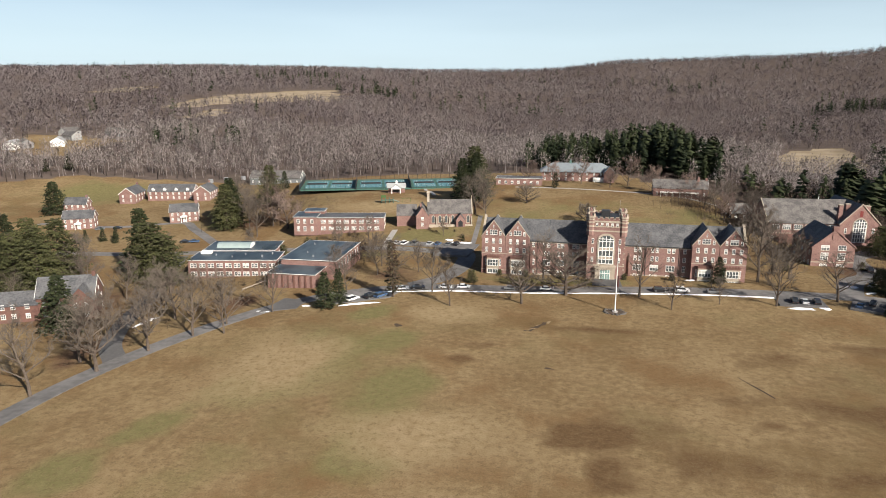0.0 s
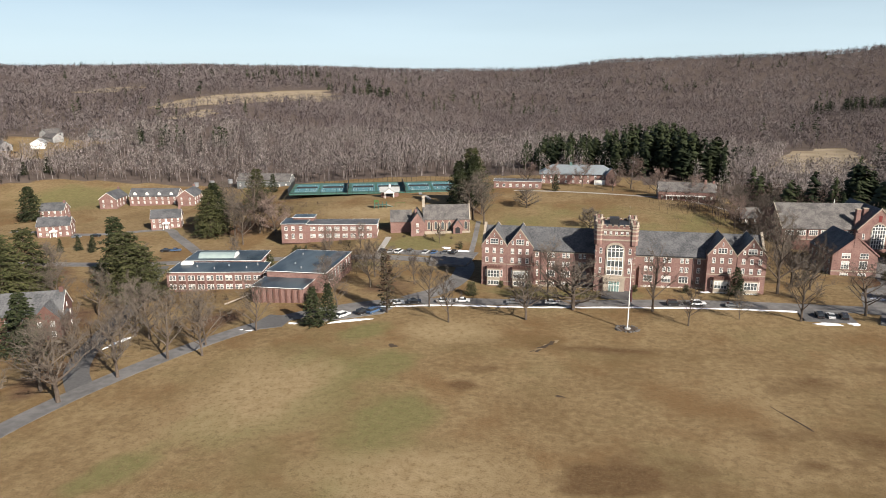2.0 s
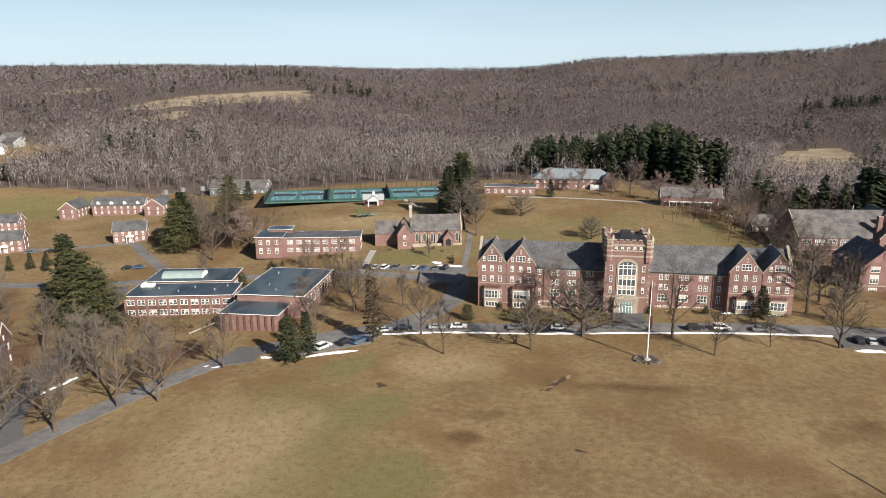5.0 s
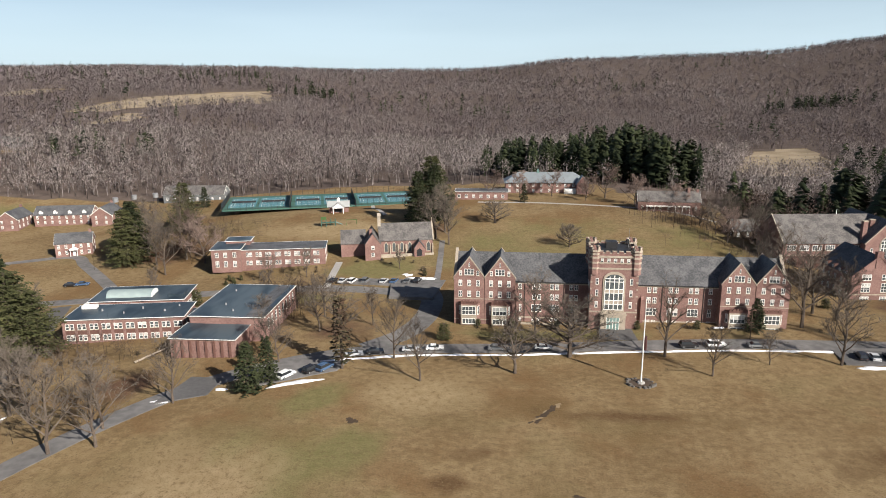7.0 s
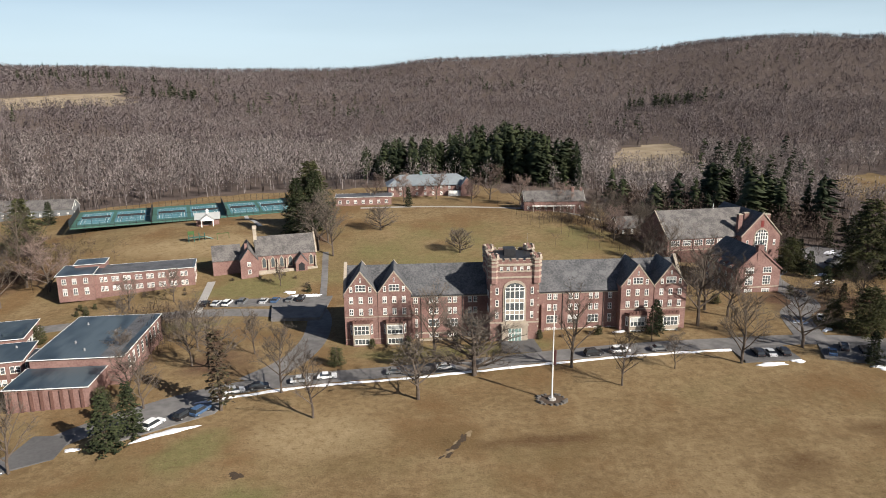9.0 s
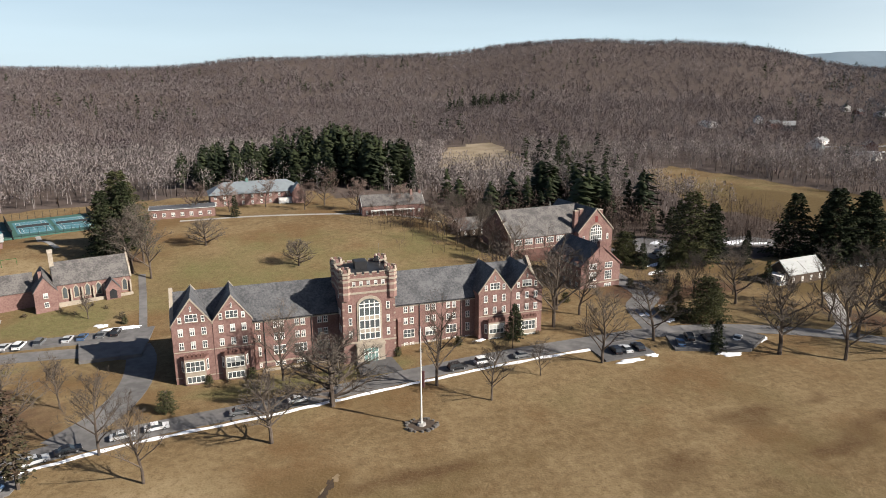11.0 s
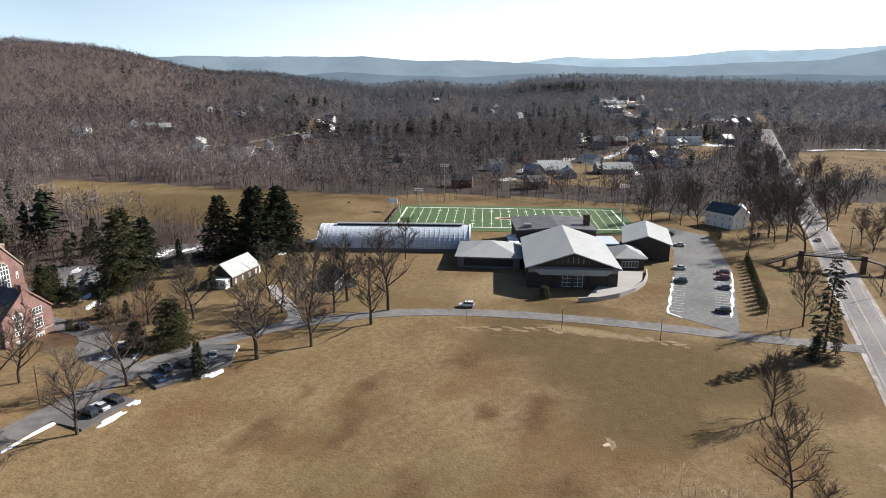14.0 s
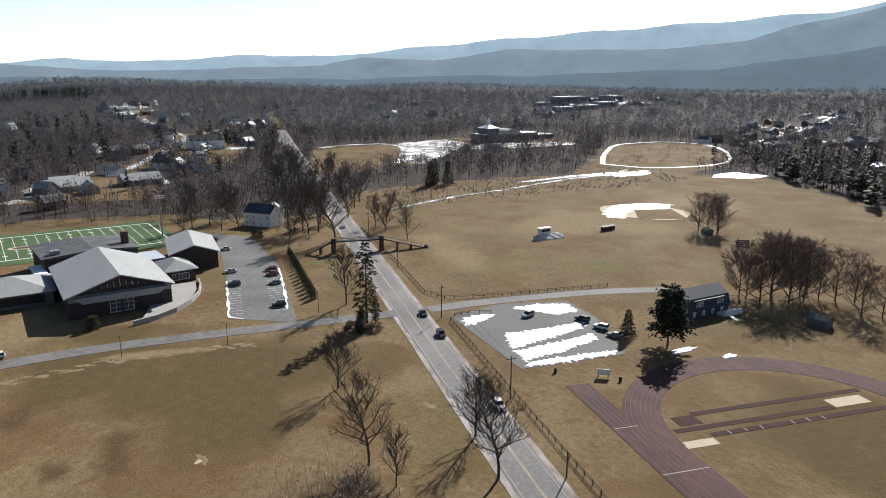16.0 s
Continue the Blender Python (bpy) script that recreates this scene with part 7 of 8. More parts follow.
for nm, x0, x1, y0, y1, m in (("runway", 86.6, 88.2, -25, 21, "track_dark"), ("runway", 80.9, 82.5, -12, 29, "track_dark"), ("runway", 77.6, 79.2, -40, 22.5, "track_dark"), ("pit_board", 83.2, 87.1, 21, 26.5, "track_dark"),
                              ("sand_pit", 81.4, 85.2, -22.5, -12.5, "sand"), ("sand_pit", 74.8, 77.4, 23, 31, "sand")):
    tagged(new(nm, Geo().box(x0, x1, y0, y1, -0.15, 0.05).mesh(nm, M[m])), {"runway": "dark red jump runway on the infield", "sand_pit": "pale sand landing pit", "pit_board": "square red throwing pad"}[nm], "jump pit", kind="structure")
for y in (-6, -2, 2, 10, 14, 18):
    tagged(new("runway_mark", Geo().box(77.7, 79.1, y, y + 0.25, 0.03, 0.06).mesh("runway_mark", M["concrete"])), "white mark across a jump runway", "jump pit", "runway marks", kind="structure")

# ---- barn house, sheds and baseball ----
bn = thing("barn_house", 147, -23, 0.0, -78, "dark navy gambrel-roofed barn house with white windows", "barn")
part("wall", Geo().box(-9, 9, -5, 5, -0.5, 3.2), M["navy_wood"], bn)
part("roof", Geo().extrude([(-5.4, 3.1), (-4.2, 6.2), (0, 8.6), (4.2, 6.2), (5.4, 3.1)], "x", -9.3, 9.3), M["navy_wood"], bn, "dark gambrel roof")
for x in (-5, -3.4, 4, 5.6):
    window(bn, x, -5.15, 3.9, 1.3, 1.4, 0, 2, 2)
part("dormer", Geo().box(-6.2, 6.8, -5.1, -3, 3.4, 5.8), M["navy_wood"], bn)
for x in (-6, -2, 2, 6):
    window(bn, x, -5.0, 0.8, 1.2, 1.5, 0, 2, 2)
part("deck", Geo().box(4, 12, -8, -5, 0.0, 0.9), M["white"], bn, "white deck")
part("deck_rail", Geo().box(4, 12, -8.1, -7.95, 0.9, 1.9), M["white"], bn)
part("stair", Geo().extrude([(-12, 0), (-8, 0.9), (-8, 0.6), (-12, -0.3)], "x", 4.5, 6), M["white"], bn, "white steps")
for x, y, s, tn in ((126, -51, 1.0, 20), (246, -101, 0.8, 0)):
    sd = thing("garden_shed", x, y, None, tn, "small weathered grey garden shed by the trees", "shed")
    g1, g2 = Geo(), Geo()
    gable(g1, g2, -3 * s, 3 * s, -2 * s, 2 * s, -0.3, 2.2 * s, 3.4 * s, "x", 0.2)
    part("wall", g1, M["grey_wood"], sd)
    part("roof", g2, M["slate"], sd)
    part("door", Geo().box(-0.7, 0.7, -2 * s - 0.05, -2 * s, 0, 1.9 * s), M["white"], sd)
pad("ground_infield", blob(random.Random(2), 305, -104, 25, 22, 20, 28, 0.1), M["sand"], 0.03, "pale bare baseball infield", "infield", thick=0.2)
pad("ground_diamond", [(281, -115), (286, -88), (311, -101), (308, -123)], M["ground"], 0.055, "grass diamond inside the infield", "infield", thick=0.2)
st = thing("press_stand", 256, -22, 0.0, -75, "pale grey bleachers with a small press box", "bleachers")
for i in range(5):
    part("bench", Geo().box(-8, 8, -2.4 + i * 0.8, -1.9 + i * 0.8, 0.4 + i * 0.4, 0.5 + i * 0.4), M["metal_grey"], st)
    part("riser", Geo().box(-8, 8, -2.4 + i * 0.8, -2.34 + i * 0.8, -0.1, 0.4 + i * 0.4), M["white"], st)
part("press_box", Geo().box(-3, 3, 1.8, 4, 0, 4.6).box(-3.3, 3.3, 1.4, 4.3, 4.6, 4.8), M["white"], st, "white press box")
part("press_window", Geo().box(-2.5, 2.5, 1.74, 1.8, 3.0, 4.1), M["car_glass"], st)
dg = thing("dugout", 265, -59, 0.0, -70, "low dugout with a pale roof", "dugout")
part("wall", Geo().box(-4, 4, 0, 2, -0.2, 2.0), M["track"], dg)
part("roof", Geo().box(-4.4, 4.4, -0.4, 2.3, 2.0, 2.2), M["concrete"], dg)
sc = thing("field_scoreboard", 207, -89, 0.0, -100, "dark scoreboard on two posts", "scoreboard")
part("panel", Geo().box(-2.8, 2.8, -0.15, 0.15, 3.0, 6.2), M["dark"], sc)
for i in range(3):
    part("score_bar", Geo().box(-2.3, 2.3, -0.2, -0.15, 3.5 + i * 0.9, 3.9 + i * 0.9), M["white"], sc)
for s in (-2, 2):
    part("post", Geo().tube((s, 0, -0.3), (s, 0, 3.2), 0.12, 0.12, 6), M["dark"], sc)
sg = thing("notice_board", 110, 30, 0.0, 60, "pale notice board on posts beside the track", "sign")
part("panel", Geo().box(-1.6, 1.6, -0.08, 0.08, 0.7, 2.2), M["white"], sg)
for s in (-1.2, 1.2):
    part("post", Geo().box(s - 0.08, s + 0.08, -0.1, 0.1, -0.2, 1.0), M["dark"], sg)
for x, y in ((116, 40), (107, 27)):
    bi = thing("litter_bin", x, y, None, 0, "dark litter bin on the grass", "bin")
    part("body", Geo().tube((0, 0, 0), (0, 0, 1.0), 0.35, 0.4, 8), M["dark"], bi)
    part("lid", Geo().tube((0, 0, 1.0), (0, 0, 1.2), 0.42, 0.2, 8), M["dark"], bi)

# ---- white house by the highway ----
wh = house("white_house", 324, 104, -127, 16, 10, 7.0, 10.6, 2, "white clapboard house with dark roof and a rear wing", "white", "membrane", 4, chimney=True)
g1, g2 = Geo(), Geo()
gable(g1, g2, -4.5, 4.0, 4.9, 12, -2, 5.6, 9.0, "y", 0.4)
part("rear_wing", g1, M["white"], wh, "white clapboard rear wing")
part("rear_wing_roof", g2, M["membrane"], wh)
for xx in (-2.4, 1.8):
    for zz in (0.8, 3.6):
        window(wh, xx, 12, zz, 0.95, 1.5, 180)
for x, y in ((303, 92), (306, 90)):
    bx = thing("utility_cabinet", x, y, None, 0, "small brown utility box on the verge", "utility box")
    part("body", Geo().box(-0.9, 0.9, -0.6, 0.6, -0.1, 1.5), M["wood_dark"], bx)
    part("lid", Geo().box(-1.0, 1.0, -0.7, 0.7, 1.5, 1.6), M["dark"], bx)


# ---- poles and wires ----
def street_pole(x, y, h, label, arm=True):
    p = thing("utility_pole", x, y, None, 0, label, "pole")
    part("pole", Geo().tube((0, 0, -0.3), (0, 0, h), 0.16, 0.11, 7), M["wood_dark"], p)
    if arm:
        part("crossarm", Geo().box(-0.08, 0.08, -1.1, 1.1, h - 0.9, h - 0.72), M["wood_dark"], p)
        part("transformer", Geo().tube((0.28, 0, h - 2.4), (0.28, 0, h - 1.5), 0.24, 0.24, 8), M["metal_grey"], p)


street_pole(72.3, 58.3, 5.5, "short wooden post beside the highway", False)
for x in (105.5, 163, 225, 290):
    street_pole(x, 56.2, 10.5, "dark wooden utility pole on the highway verge")
for x, y, h in ((151, 172.5, 6), (155, 145.5, 6), (156.5, 119, 6), (178, 92, 7)):
    lp = thing("street_lamp", x, y, None, 0, "thin dark lamp post on the lawn's edge", "street lamp", "lamp posts of the drive")
    part("pole", Geo().tube((0, 0, -0.2), (0, 0, h), 0.09, 0.06, 6), M["dark"], lp)
    part("lamp_head", Geo().tube((0, 0, h), (0, 0, h + 0.45), 0.12, 0.24, 8), M["metal_grey"], lp)
for x, y in ((64, 236), (42, 233.5)):
    lp = thing("street_lamp", x, y, None, 0, "bare wooden pole beside the drive", "pole")
    part("pole", Geo().tube((0, 0, -0.2), (0, 0, 9), 0.12, 0.08, 6), M["wood_dark"], lp)
for (xa, xb), dz in (((105.5, 163), 0), ((163, 225), 0), ((225, 290), 0)):
    for s in (-0.9, 0.9):
        g, prev = Geo(), None
        for i in range(11):
            u = i / 10
            q = (xa + (xb - xa) * u, 56.2 + s, ground_at(xa, 56) + 9.8 - 3.2 * u * (1 - u))
            if prev:
                g.tube(prev, q, 0.025, 0.025, 4, False)
            prev = q
        tagged(new("overhead_wire", g.mesh("overhead_wire", M["dark"])), "sagging overhead wire between poles", "wire", "wires along the highway")


# ---- cars ----
def make_car(paint, suv):
    L, W, H = (4.7, 1.85, 1.72) if suv else (4.6, 1.8, 1.45)
    c = thing("parked_car", 0, 0, 0.0, 0, "%s parked %s on asphalt" % (PAINTS[paint][1], "sport utility car" if suv else "saloon car"), "car", "parked cars")
    hood = 0.95 if suv else 0.88
    side = [(-L / 2, 0.35), (L / 2, 0.35), (L / 2, 0.72), (L / 2 - 0.1, hood - 0.05), (L / 2 - 1.15, hood + 0.03), (-L / 2 + 0.25, hood + 0.05), (-L / 2, hood - 0.1)]
    part("body", Geo().extrude(side, "y", -W / 2, W / 2), M["paint_" + paint], c)
    r0, r1 = (-L / 2 + 0.15, L / 2 - 1.2) if suv else (-L / 2 + 0.6, L / 2 - 1.2)
    t0, t1 = (-L / 2 + 0.45, L / 2 - 1.9) if suv else (-L / 2 + 1.3, L / 2 - 2.0)
    w2 = W / 2 - 0.18
    lo, hi = hood + 0.02, H - 0.06
    v = [(r0, -W / 2 + 0.05, lo), (r1, -W / 2 + 0.05, lo), (r1, W / 2 - 0.05, lo), (r0, W / 2 - 0.05, lo), (t0, -w2, hi), (t1, -w2, hi), (t1, w2, hi), (t0, w2, hi)]
    part("glasshouse", Geo().add(v, [(0, 1, 5, 4), (1, 2, 6, 5), (2, 3, 7, 6), (3, 0, 4, 7), (4, 5, 6, 7)]), M["car_glass"], c, "dark tinted glass")
    part("roof", Geo().box(t0 - 0.05, t1 + 0.05, -w2 - 0.02, w2 + 0.02, hi, H), M["paint_" + paint], c)
    for sx in (-L / 2 + 0.85, L / 2 - 0.9):
        for sy in (-1, 1):
            y0 = sy * (W / 2 - 0.1)
            w = part("wheel", Geo().tube((sx, y0 - 0.11, 0.33), (sx, y0 + 0.11, 0.33), 0.33, 0.33, 12), M["tyre"], c)
            part("rim", Geo().tube((sx, y0 + sy * 0.11, 0.33), (sx, y0 + sy * 0.125, 0.33), 0.2, 0.2, 8), M["metal_grey"], w)
    for sy in (-0.65, 0.65):
        part("headlight", Geo().box(L / 2 - 0.06, L / 2 + 0.015, sy - 0.18, sy + 0.18, 0.62, 0.78), M["white"], c)
        part("tail_light", Geo().box(-L / 2 - 0.015, -L / 2 + 0.05, sy - 0.16, sy + 0.16, 0.66, 0.82), M["track"], c)
    return c


CARS = [(-73, 201.5, 62, "white", 1), (-68, 205, 62, "black", 1), (-65, 206.5, 62, "blue", 1), (-60, 215.5, 20, "silver", 0), (-55, 217.5, 15, "black", 0), (-46, 220, 9, "silver", 0), (-40, 221.5, 8, "white", 0),
        (-24, 223, 6, "grey", 0), (-12, 224.2, 6, "silver", 0), (25, 227, 6, "black", 1), (32, 227.8, 5, "white", 1), (42, 228, 4, "grey", 0), (65, 223.4, 85, "black", 1), (68, 223.4, 85, "silver", 0), (71.5, 223.4, 84, "black", 1),
        (-76, 277.5, 80, "white", 1), (-65, 278, 82, "silver", 0), (-61.5, 278.3, 82, "blue", 0), (-83, 278, 80, "black", 0), (-57, 278.5, 82, "grey", 0), (-79.5, 277.8, 81, "silver", 0), (-71.5, 278.2, 82, "grey", 1), (-53.5, 279, 82, "black", 1),
        (83.5, 222.5, 62, "blue", 0), (88, 225, 65, "black", 1), (92, 223, 70, "black", 1), (100, 221, 40, "silver", 0), (95, 246, 60, "white", 0), (102, 268, 80, "black", 1), (136, 306, 20, "black", 0), (143, 311, 10, "grey", 1),
        (233, 104.2, 90, "red", 1), (226, 104, 90, "red", 1), (214, 103.6, 90, "grey", 0), (188, 103.6, 90, "black", 1), (234, 119, 90, "silver", 0), (216, 117.6, 90, "black", 1), (292, 127, 70, "black", 0), (272, 121.5, 80, "silver", 0),
        (163, 177, 108, "white", 1), (167, 61, 180, "black", 0), (148, 60.6, 180, "black", 1), (102, 60.5, 180, "white", 1), (236, 66.6, 0, "grey", 1), (157, 30, 120, "silver", 1), (149, 15.5, 30, "black", 1), (141, 13.5, 35, "white", 1), (134, 13, 40, "grey", 0),
        (-180, 276, 20, "black", 0), (-176, 277, 20, "blue", 0), (-230, 296, 30, "black", 0), (-238, 293, 30, "grey", 0), (305, 66.2, 2, "silver", 0)]
MADE = {}
for x, y, turn, paint, suv in CARS:
    lift = ground_at(x, y) + 0.13
    m = pose(x, y, lift, 0, 0, turn)
    key = (paint, suv)
    if key in MADE:
        copy_thing(MADE[key], m)
    else:
        MADE[key] = make_car(paint, suv)
        MADE[key].matrix_basis = m

# ---- the town in the valley, and far farmhouses ----
TR = random.Random(21)


def village_house(w, d, eave, ridge, wall, roof, label):
    h = thing("village_house", 0, 0, 0.0, 0, label, "house", "houses of the valley town")
    g1, g2 = Geo(), Geo()
    gable(g1, g2, -w / 2, w / 2, -d / 2, d / 2, -3, eave, ridge, "x", 0.4)
    part("wall", g1, M[wall], h)
    part("roof", g2, M[roof], h)
    for zz in (1.0, 3.8) if eave > 4.5 else (1.0,):
        for i in range(3):
            x = -w / 2 + w * (i + 0.5) / 3
            part("window", Geo().box(x - 0.5, x + 0.5, -d / 2 - 0.06, -d / 2, zz, zz + 1.4), M["car_glass"], h)
        part("window", Geo().box(w / 2, w / 2 + 0.06, -0.6, 0.6, zz, zz + 1.4), M["car_glass"], h)
    return h


kinds = [village_house(13, 8, 5.4, 8.4, "white", "slate", "white two-storey town house among bare trees"), village_house(16, 9, 3.2, 6.4, "house_pale", "slate_warm", "low pale bungalow among bare trees"),
         village_house(12, 9, 5.6, 9.4, "grey_wood", "metal_roof", "grey town house with pale roof"), village_house(18, 10, 3.4, 6.2, "white", "metal_roof", "low white house with a pale metal roof"),
         village_house(13, 9, 5.0, 8.2, "brick_dark", "slate", "brick town house among bare trees")]
spots_t = []
LOTS = [(775, -668), (930, -862), (560, -520), (1228, 288), (985, 112), (1330, 296), (790, 764), (516, 676), (480, 528), (720, 116), (650, 235), (560, 190), (620, -430), (700, -560), (1290, -720), (1390, -860), (1480, -690), (1100, -420)]
while len(spots_t) < 170:
    k = len(spots_t)
    if k < 90:
        cx, cy = LOTS[k % len(LOTS)]
        x, y = cx + TR.uniform(-42, 42), cy + TR.uniform(-42, 42)
    elif k < 130:
        line = TR.choice(STREETS)
        i = TR.randrange(len(line) - 1)
        u, a = TR.random(), TR.choice((-18, 18))
        x, y = line[i][0] + (line[i + 1][0] - line[i][0]) * u + a * 0.4, line[i][1] + (line[i + 1][1] - line[i][1]) * u + a
    else:
        b, r = radians(TR.uniform(52, 132)), 420 + 1250 * TR.random() ** 1.3
        x, y = -15 + r * math.sin(b), 60 + r * math.cos(b)
    free = not any(bool(inside(np.array([x]), np.array([y]), q)[0]) for q in (CAMPUS, *HAY[5:9]))
    if free and not (330 < x < 560 and -400 < y < 100) and abs(y - 63.4) > 14 and all(math.hypot(x - p, y - q) > 16 for p, q in spots_t):
        spots_t.append((x, y))
far_w = [(-446, 527), (-425, 488), (-440, 470), (-398, 539), (-444, 462), (-410, 540), (-432, 512)]
for i, (x, y) in enumerate(spots_t + far_w):
    k = i % 5 if i < 170 else (3 if i % 3 == 0 else 1)
    m = pose(x, y, ground_at(x, y), 0, 0, TR.uniform(0, 180))
    if i < 5:
        kinds[k].matrix_basis = m
    else:
        copy_thing(kinds[k], m)
mb = house("large_white_house", 700, 147, -70, 34, 14, 8.5, 13.5, 2, "large white many-gabled house with dark roof in the town", "white", "dark", 8, dormers=5)
for x, y, w, d, tn in ((470, 225, 30, 16, -60), (482, 230, 16, 26, -60), (488, 182, 26, 16, -66), (455, 208, 14, 10, 20)):
    house("clinic_block", x, y, tn, w, d, 3.6, 7.6, 1, "low grey-roofed block in the town", "house_pale", "metal_roof", 6, chimney=False, category="building")
ts = thing("town_school", 722, -182, None, -72, "large grey school with a tall entrance block and flat roofs", "building")
part("wall", Geo().box(-40, 40, -10, 14, -4, 8), M["house_pale"], ts)
part("roof", Geo().box(-41, 41, -11, 15, 8, 8.5), M["snow"], ts)
part("tower", Geo().box(-36, -20, -12, 6, -4, 15), M["grey_wood"], ts, "tall grey entrance block")
part("tower_roof", Geo().add([(-37, -13, 15), (-19, -13, 15), (-19, 7, 15), (-37, 7, 15), (-28, -3, 19.5)], [(0, 1, 4), (1, 2, 4), (2, 3, 4), (3, 0, 4), (3, 2, 1, 0)]), M["snow"], ts, "white pyramid roof")
part("lantern", Geo().tube((-28, -3, 18.5), (-28, -3, 23), 1.7, 1.5, 8).tube((-28, -3, 23), (-28, -3, 27), 1.8, 0.1, 8), M["white"], ts, "white roof lantern")
part("low_wing", Geo().box(40, 66, -8, 12, -4, 5), M["grey_wood"], ts)
part("low_wing_roof", Geo().box(39.5, 66.5, -8.5, 12.5, 5, 5.5), M["snow"], ts)
part("vault", Geo().extrude([(12 * math.cos(a), 8.4 + 5 * math.sin(a)) for a in np.linspace(0, math.pi, 9)], "y", -12, 10), M["metal_roof"], ts)
for i in range(14):
    part("window", Geo().box(-37 + i * 5.4, -34 + i * 5.4, -10.1, -10, 2, 5), M["car_glass"], ts)
for x, y, w, d, h in ((1330, -560, 90, 30, 16), (1250, -600, 50, 25, 9), (1180, -520, 60, 20, 8), (1400, -700, 40, 40, 14), (1150, -460, 40, 18, 7), (1290, -480, 36, 20, 7)):
    ob = thing("town_block", x, y, None, -65, "pale flat-roofed block in the town centre", "building")
    part("wall", Geo().box(-w / 2, w / 2, -d / 2, d / 2, -5, h), M["house_pale"], ob)
    part("roof", Geo().box(-w / 2 - 0.5, w / 2 + 0.5, -d / 2 - 0.5, d / 2 + 0.5, h, h + 0.5), M["snow"], ob)
    for i in range(int(w / 7)):
        part("window", Geo().box(-w / 2 + 2 + i * 7, -w / 2 + 6 + i * 7, -d / 2 - 0.1, -d / 2, h * 0.3, h * 0.75), M["car_glass"], ob)
# headstones
hs = Geo()
for i in range(620):
    u, v = TR.random(), TR.random()
    x, y = 352 + 70 * v + 55 * u, 40 - 250 * u + TR.uniform(-4, 4)
    w, h = TR.uniform(0.22, 0.4), TR.uniform(0.5, 1.0)
    z = ground_at(x, y)
    hs.box(x - 0.15, x + 0.15, y - w, y + w, z - 0.2, z + h)
tagged(new("headstones", hs.mesh("headstones", M["concrete"])), "rows of grey headstones in a hillside cemetery", "headstones", kind="stuff")
def drape(name, poly, material, lift, cell, label, category, kind="stuff", seed=1):
    """A thin sheet laid on the ground inside an outline, with a ragged edge."""
    rnd = np.random.RandomState(seed)
    lo, hi = np.min(poly, 0) - cell, np.max(poly, 0) + cell
    gx, gy = np.meshgrid(np.arange(lo[0], hi[0], cell), np.arange(lo[1], hi[1], cell))
    gx, gy = gx + rnd.uniform(-0.3, 0.3, gx.shape) * cell, gy + rnd.uniform(-0.3, 0.3, gy.shape) * cell
    ok = inside(gx + rnd.normal(0, 0.5 * cell, gx.shape), gy + rnd.normal(0, 0.5 * cell, gx.shape), poly)
    gz = on_ground(gx, gy) + np.where(ok, lift, -0.3)
    h, w = gx.shape
    g = Geo()
    g.v = np.stack([gx, gy, gz], -1).reshape(-1, 3).tolist()
    g.f = [(j * w + i, j * w + i + 1, (j + 1) * w + i + 1, (j + 1) * w + i) for j in range(h - 1) for i in range(w - 1) if ok[j:j + 2, i:i + 2].any()]
    tagged(new(name, g.mesh(name, material, True)), label, category, kind=kind)


ribbon("road_cemetery", [(349, 33), (380, -13), (403, -60), (434, -117), (446, -158), (470, -190)], 3.2, M["slush"], 0.25, "snow-covered cemetery lane", jitter=0.8)
ribbon("road_loop", [(508, -189), (476, -216), (474, -260), (491, -303), (536, -341), (590, -372), (634, -381), (660, -362), (665, -336), (646, -282), (570, -225), (508, -189)], 3.8, M["snow"], 0.3, "snow-covered loop lane of the cemetery", jitter=0.8)
ribbon("road_yard", [(560, -18), (630, -40), (690, -50), (718, -34), (716, 0), (690, 36)], 7, M["slush"], 0.3, "snowy path round the ball field", jitter=1.5)
ribbon("road_town_b", [(420, 250), (450, 235), (500, 232), (560, 228)], 9, M["concrete"], 0.2, "pale lane between the low blocks", jitter=1)
for line in STREETS:
    ribbon("road_street", line, 6.5, M["slush"], 0.35, "town street with snow along its edges", jitter=1.6)
drape("yard_snow", [(552, -40), (562, -22), (640, -44), (722, -55), (742, -112), (700, -128), (610, -76)], M["slush"], 0.35, 2.5, "broken snow on the town school's yard", "snow")
drape("yard_snow", [(640, -110), (690, -135), (690, -240), (668, -250), (650, -190)], M["slush"], 0.35, 2.5, "broken snow before the town school", "snow", seed=2)
drape("lot_snow", [(416, -231), (431, -248), (434, -268), (410, -279), (401, -256)], M["snow"], 0.3, 1.5, "sheet of old snow behind the ball field", "snow", seed=3)
for k, poly in enumerate(([(145, 43), (146, 30), (148, 15), (143, 18), (137, 34), (133, 45)], [(132, 45.4), (135, 30.6), (138.5, 17.4), (134, 18), (128, 31.5), (124.5, 44.5)],
                          [(120.8, 46.8), (124, 43), (125, 29.6), (125, 17.8), (122.4, 18.3), (121, 33.5)], [(166, 33), (167.6, 24), (165.5, 12.5), (157, 12.5), (156, 20.8)], [(160.5, 50.8), (163.4, 43.4), (161, 38.7), (154.5, 48.3), (153.8, 51)])):
    drape("snow_sheet", poly, M["snow"], 0.19, 0.7, "broad melting sheet of snow on the asphalt", "snow", seed=60 + k)
drape("snow_sheet", [(311.5, -80.4), (329, -98), (330, -119), (322, -133), (309.4, -122.8), (311.7, -100.3), (303.4, -91), (290, -83), (296, -75)], M["snow"], 0.18, 1.2, "sheet of old snow on the ball field's infield", "snow", seed=70)
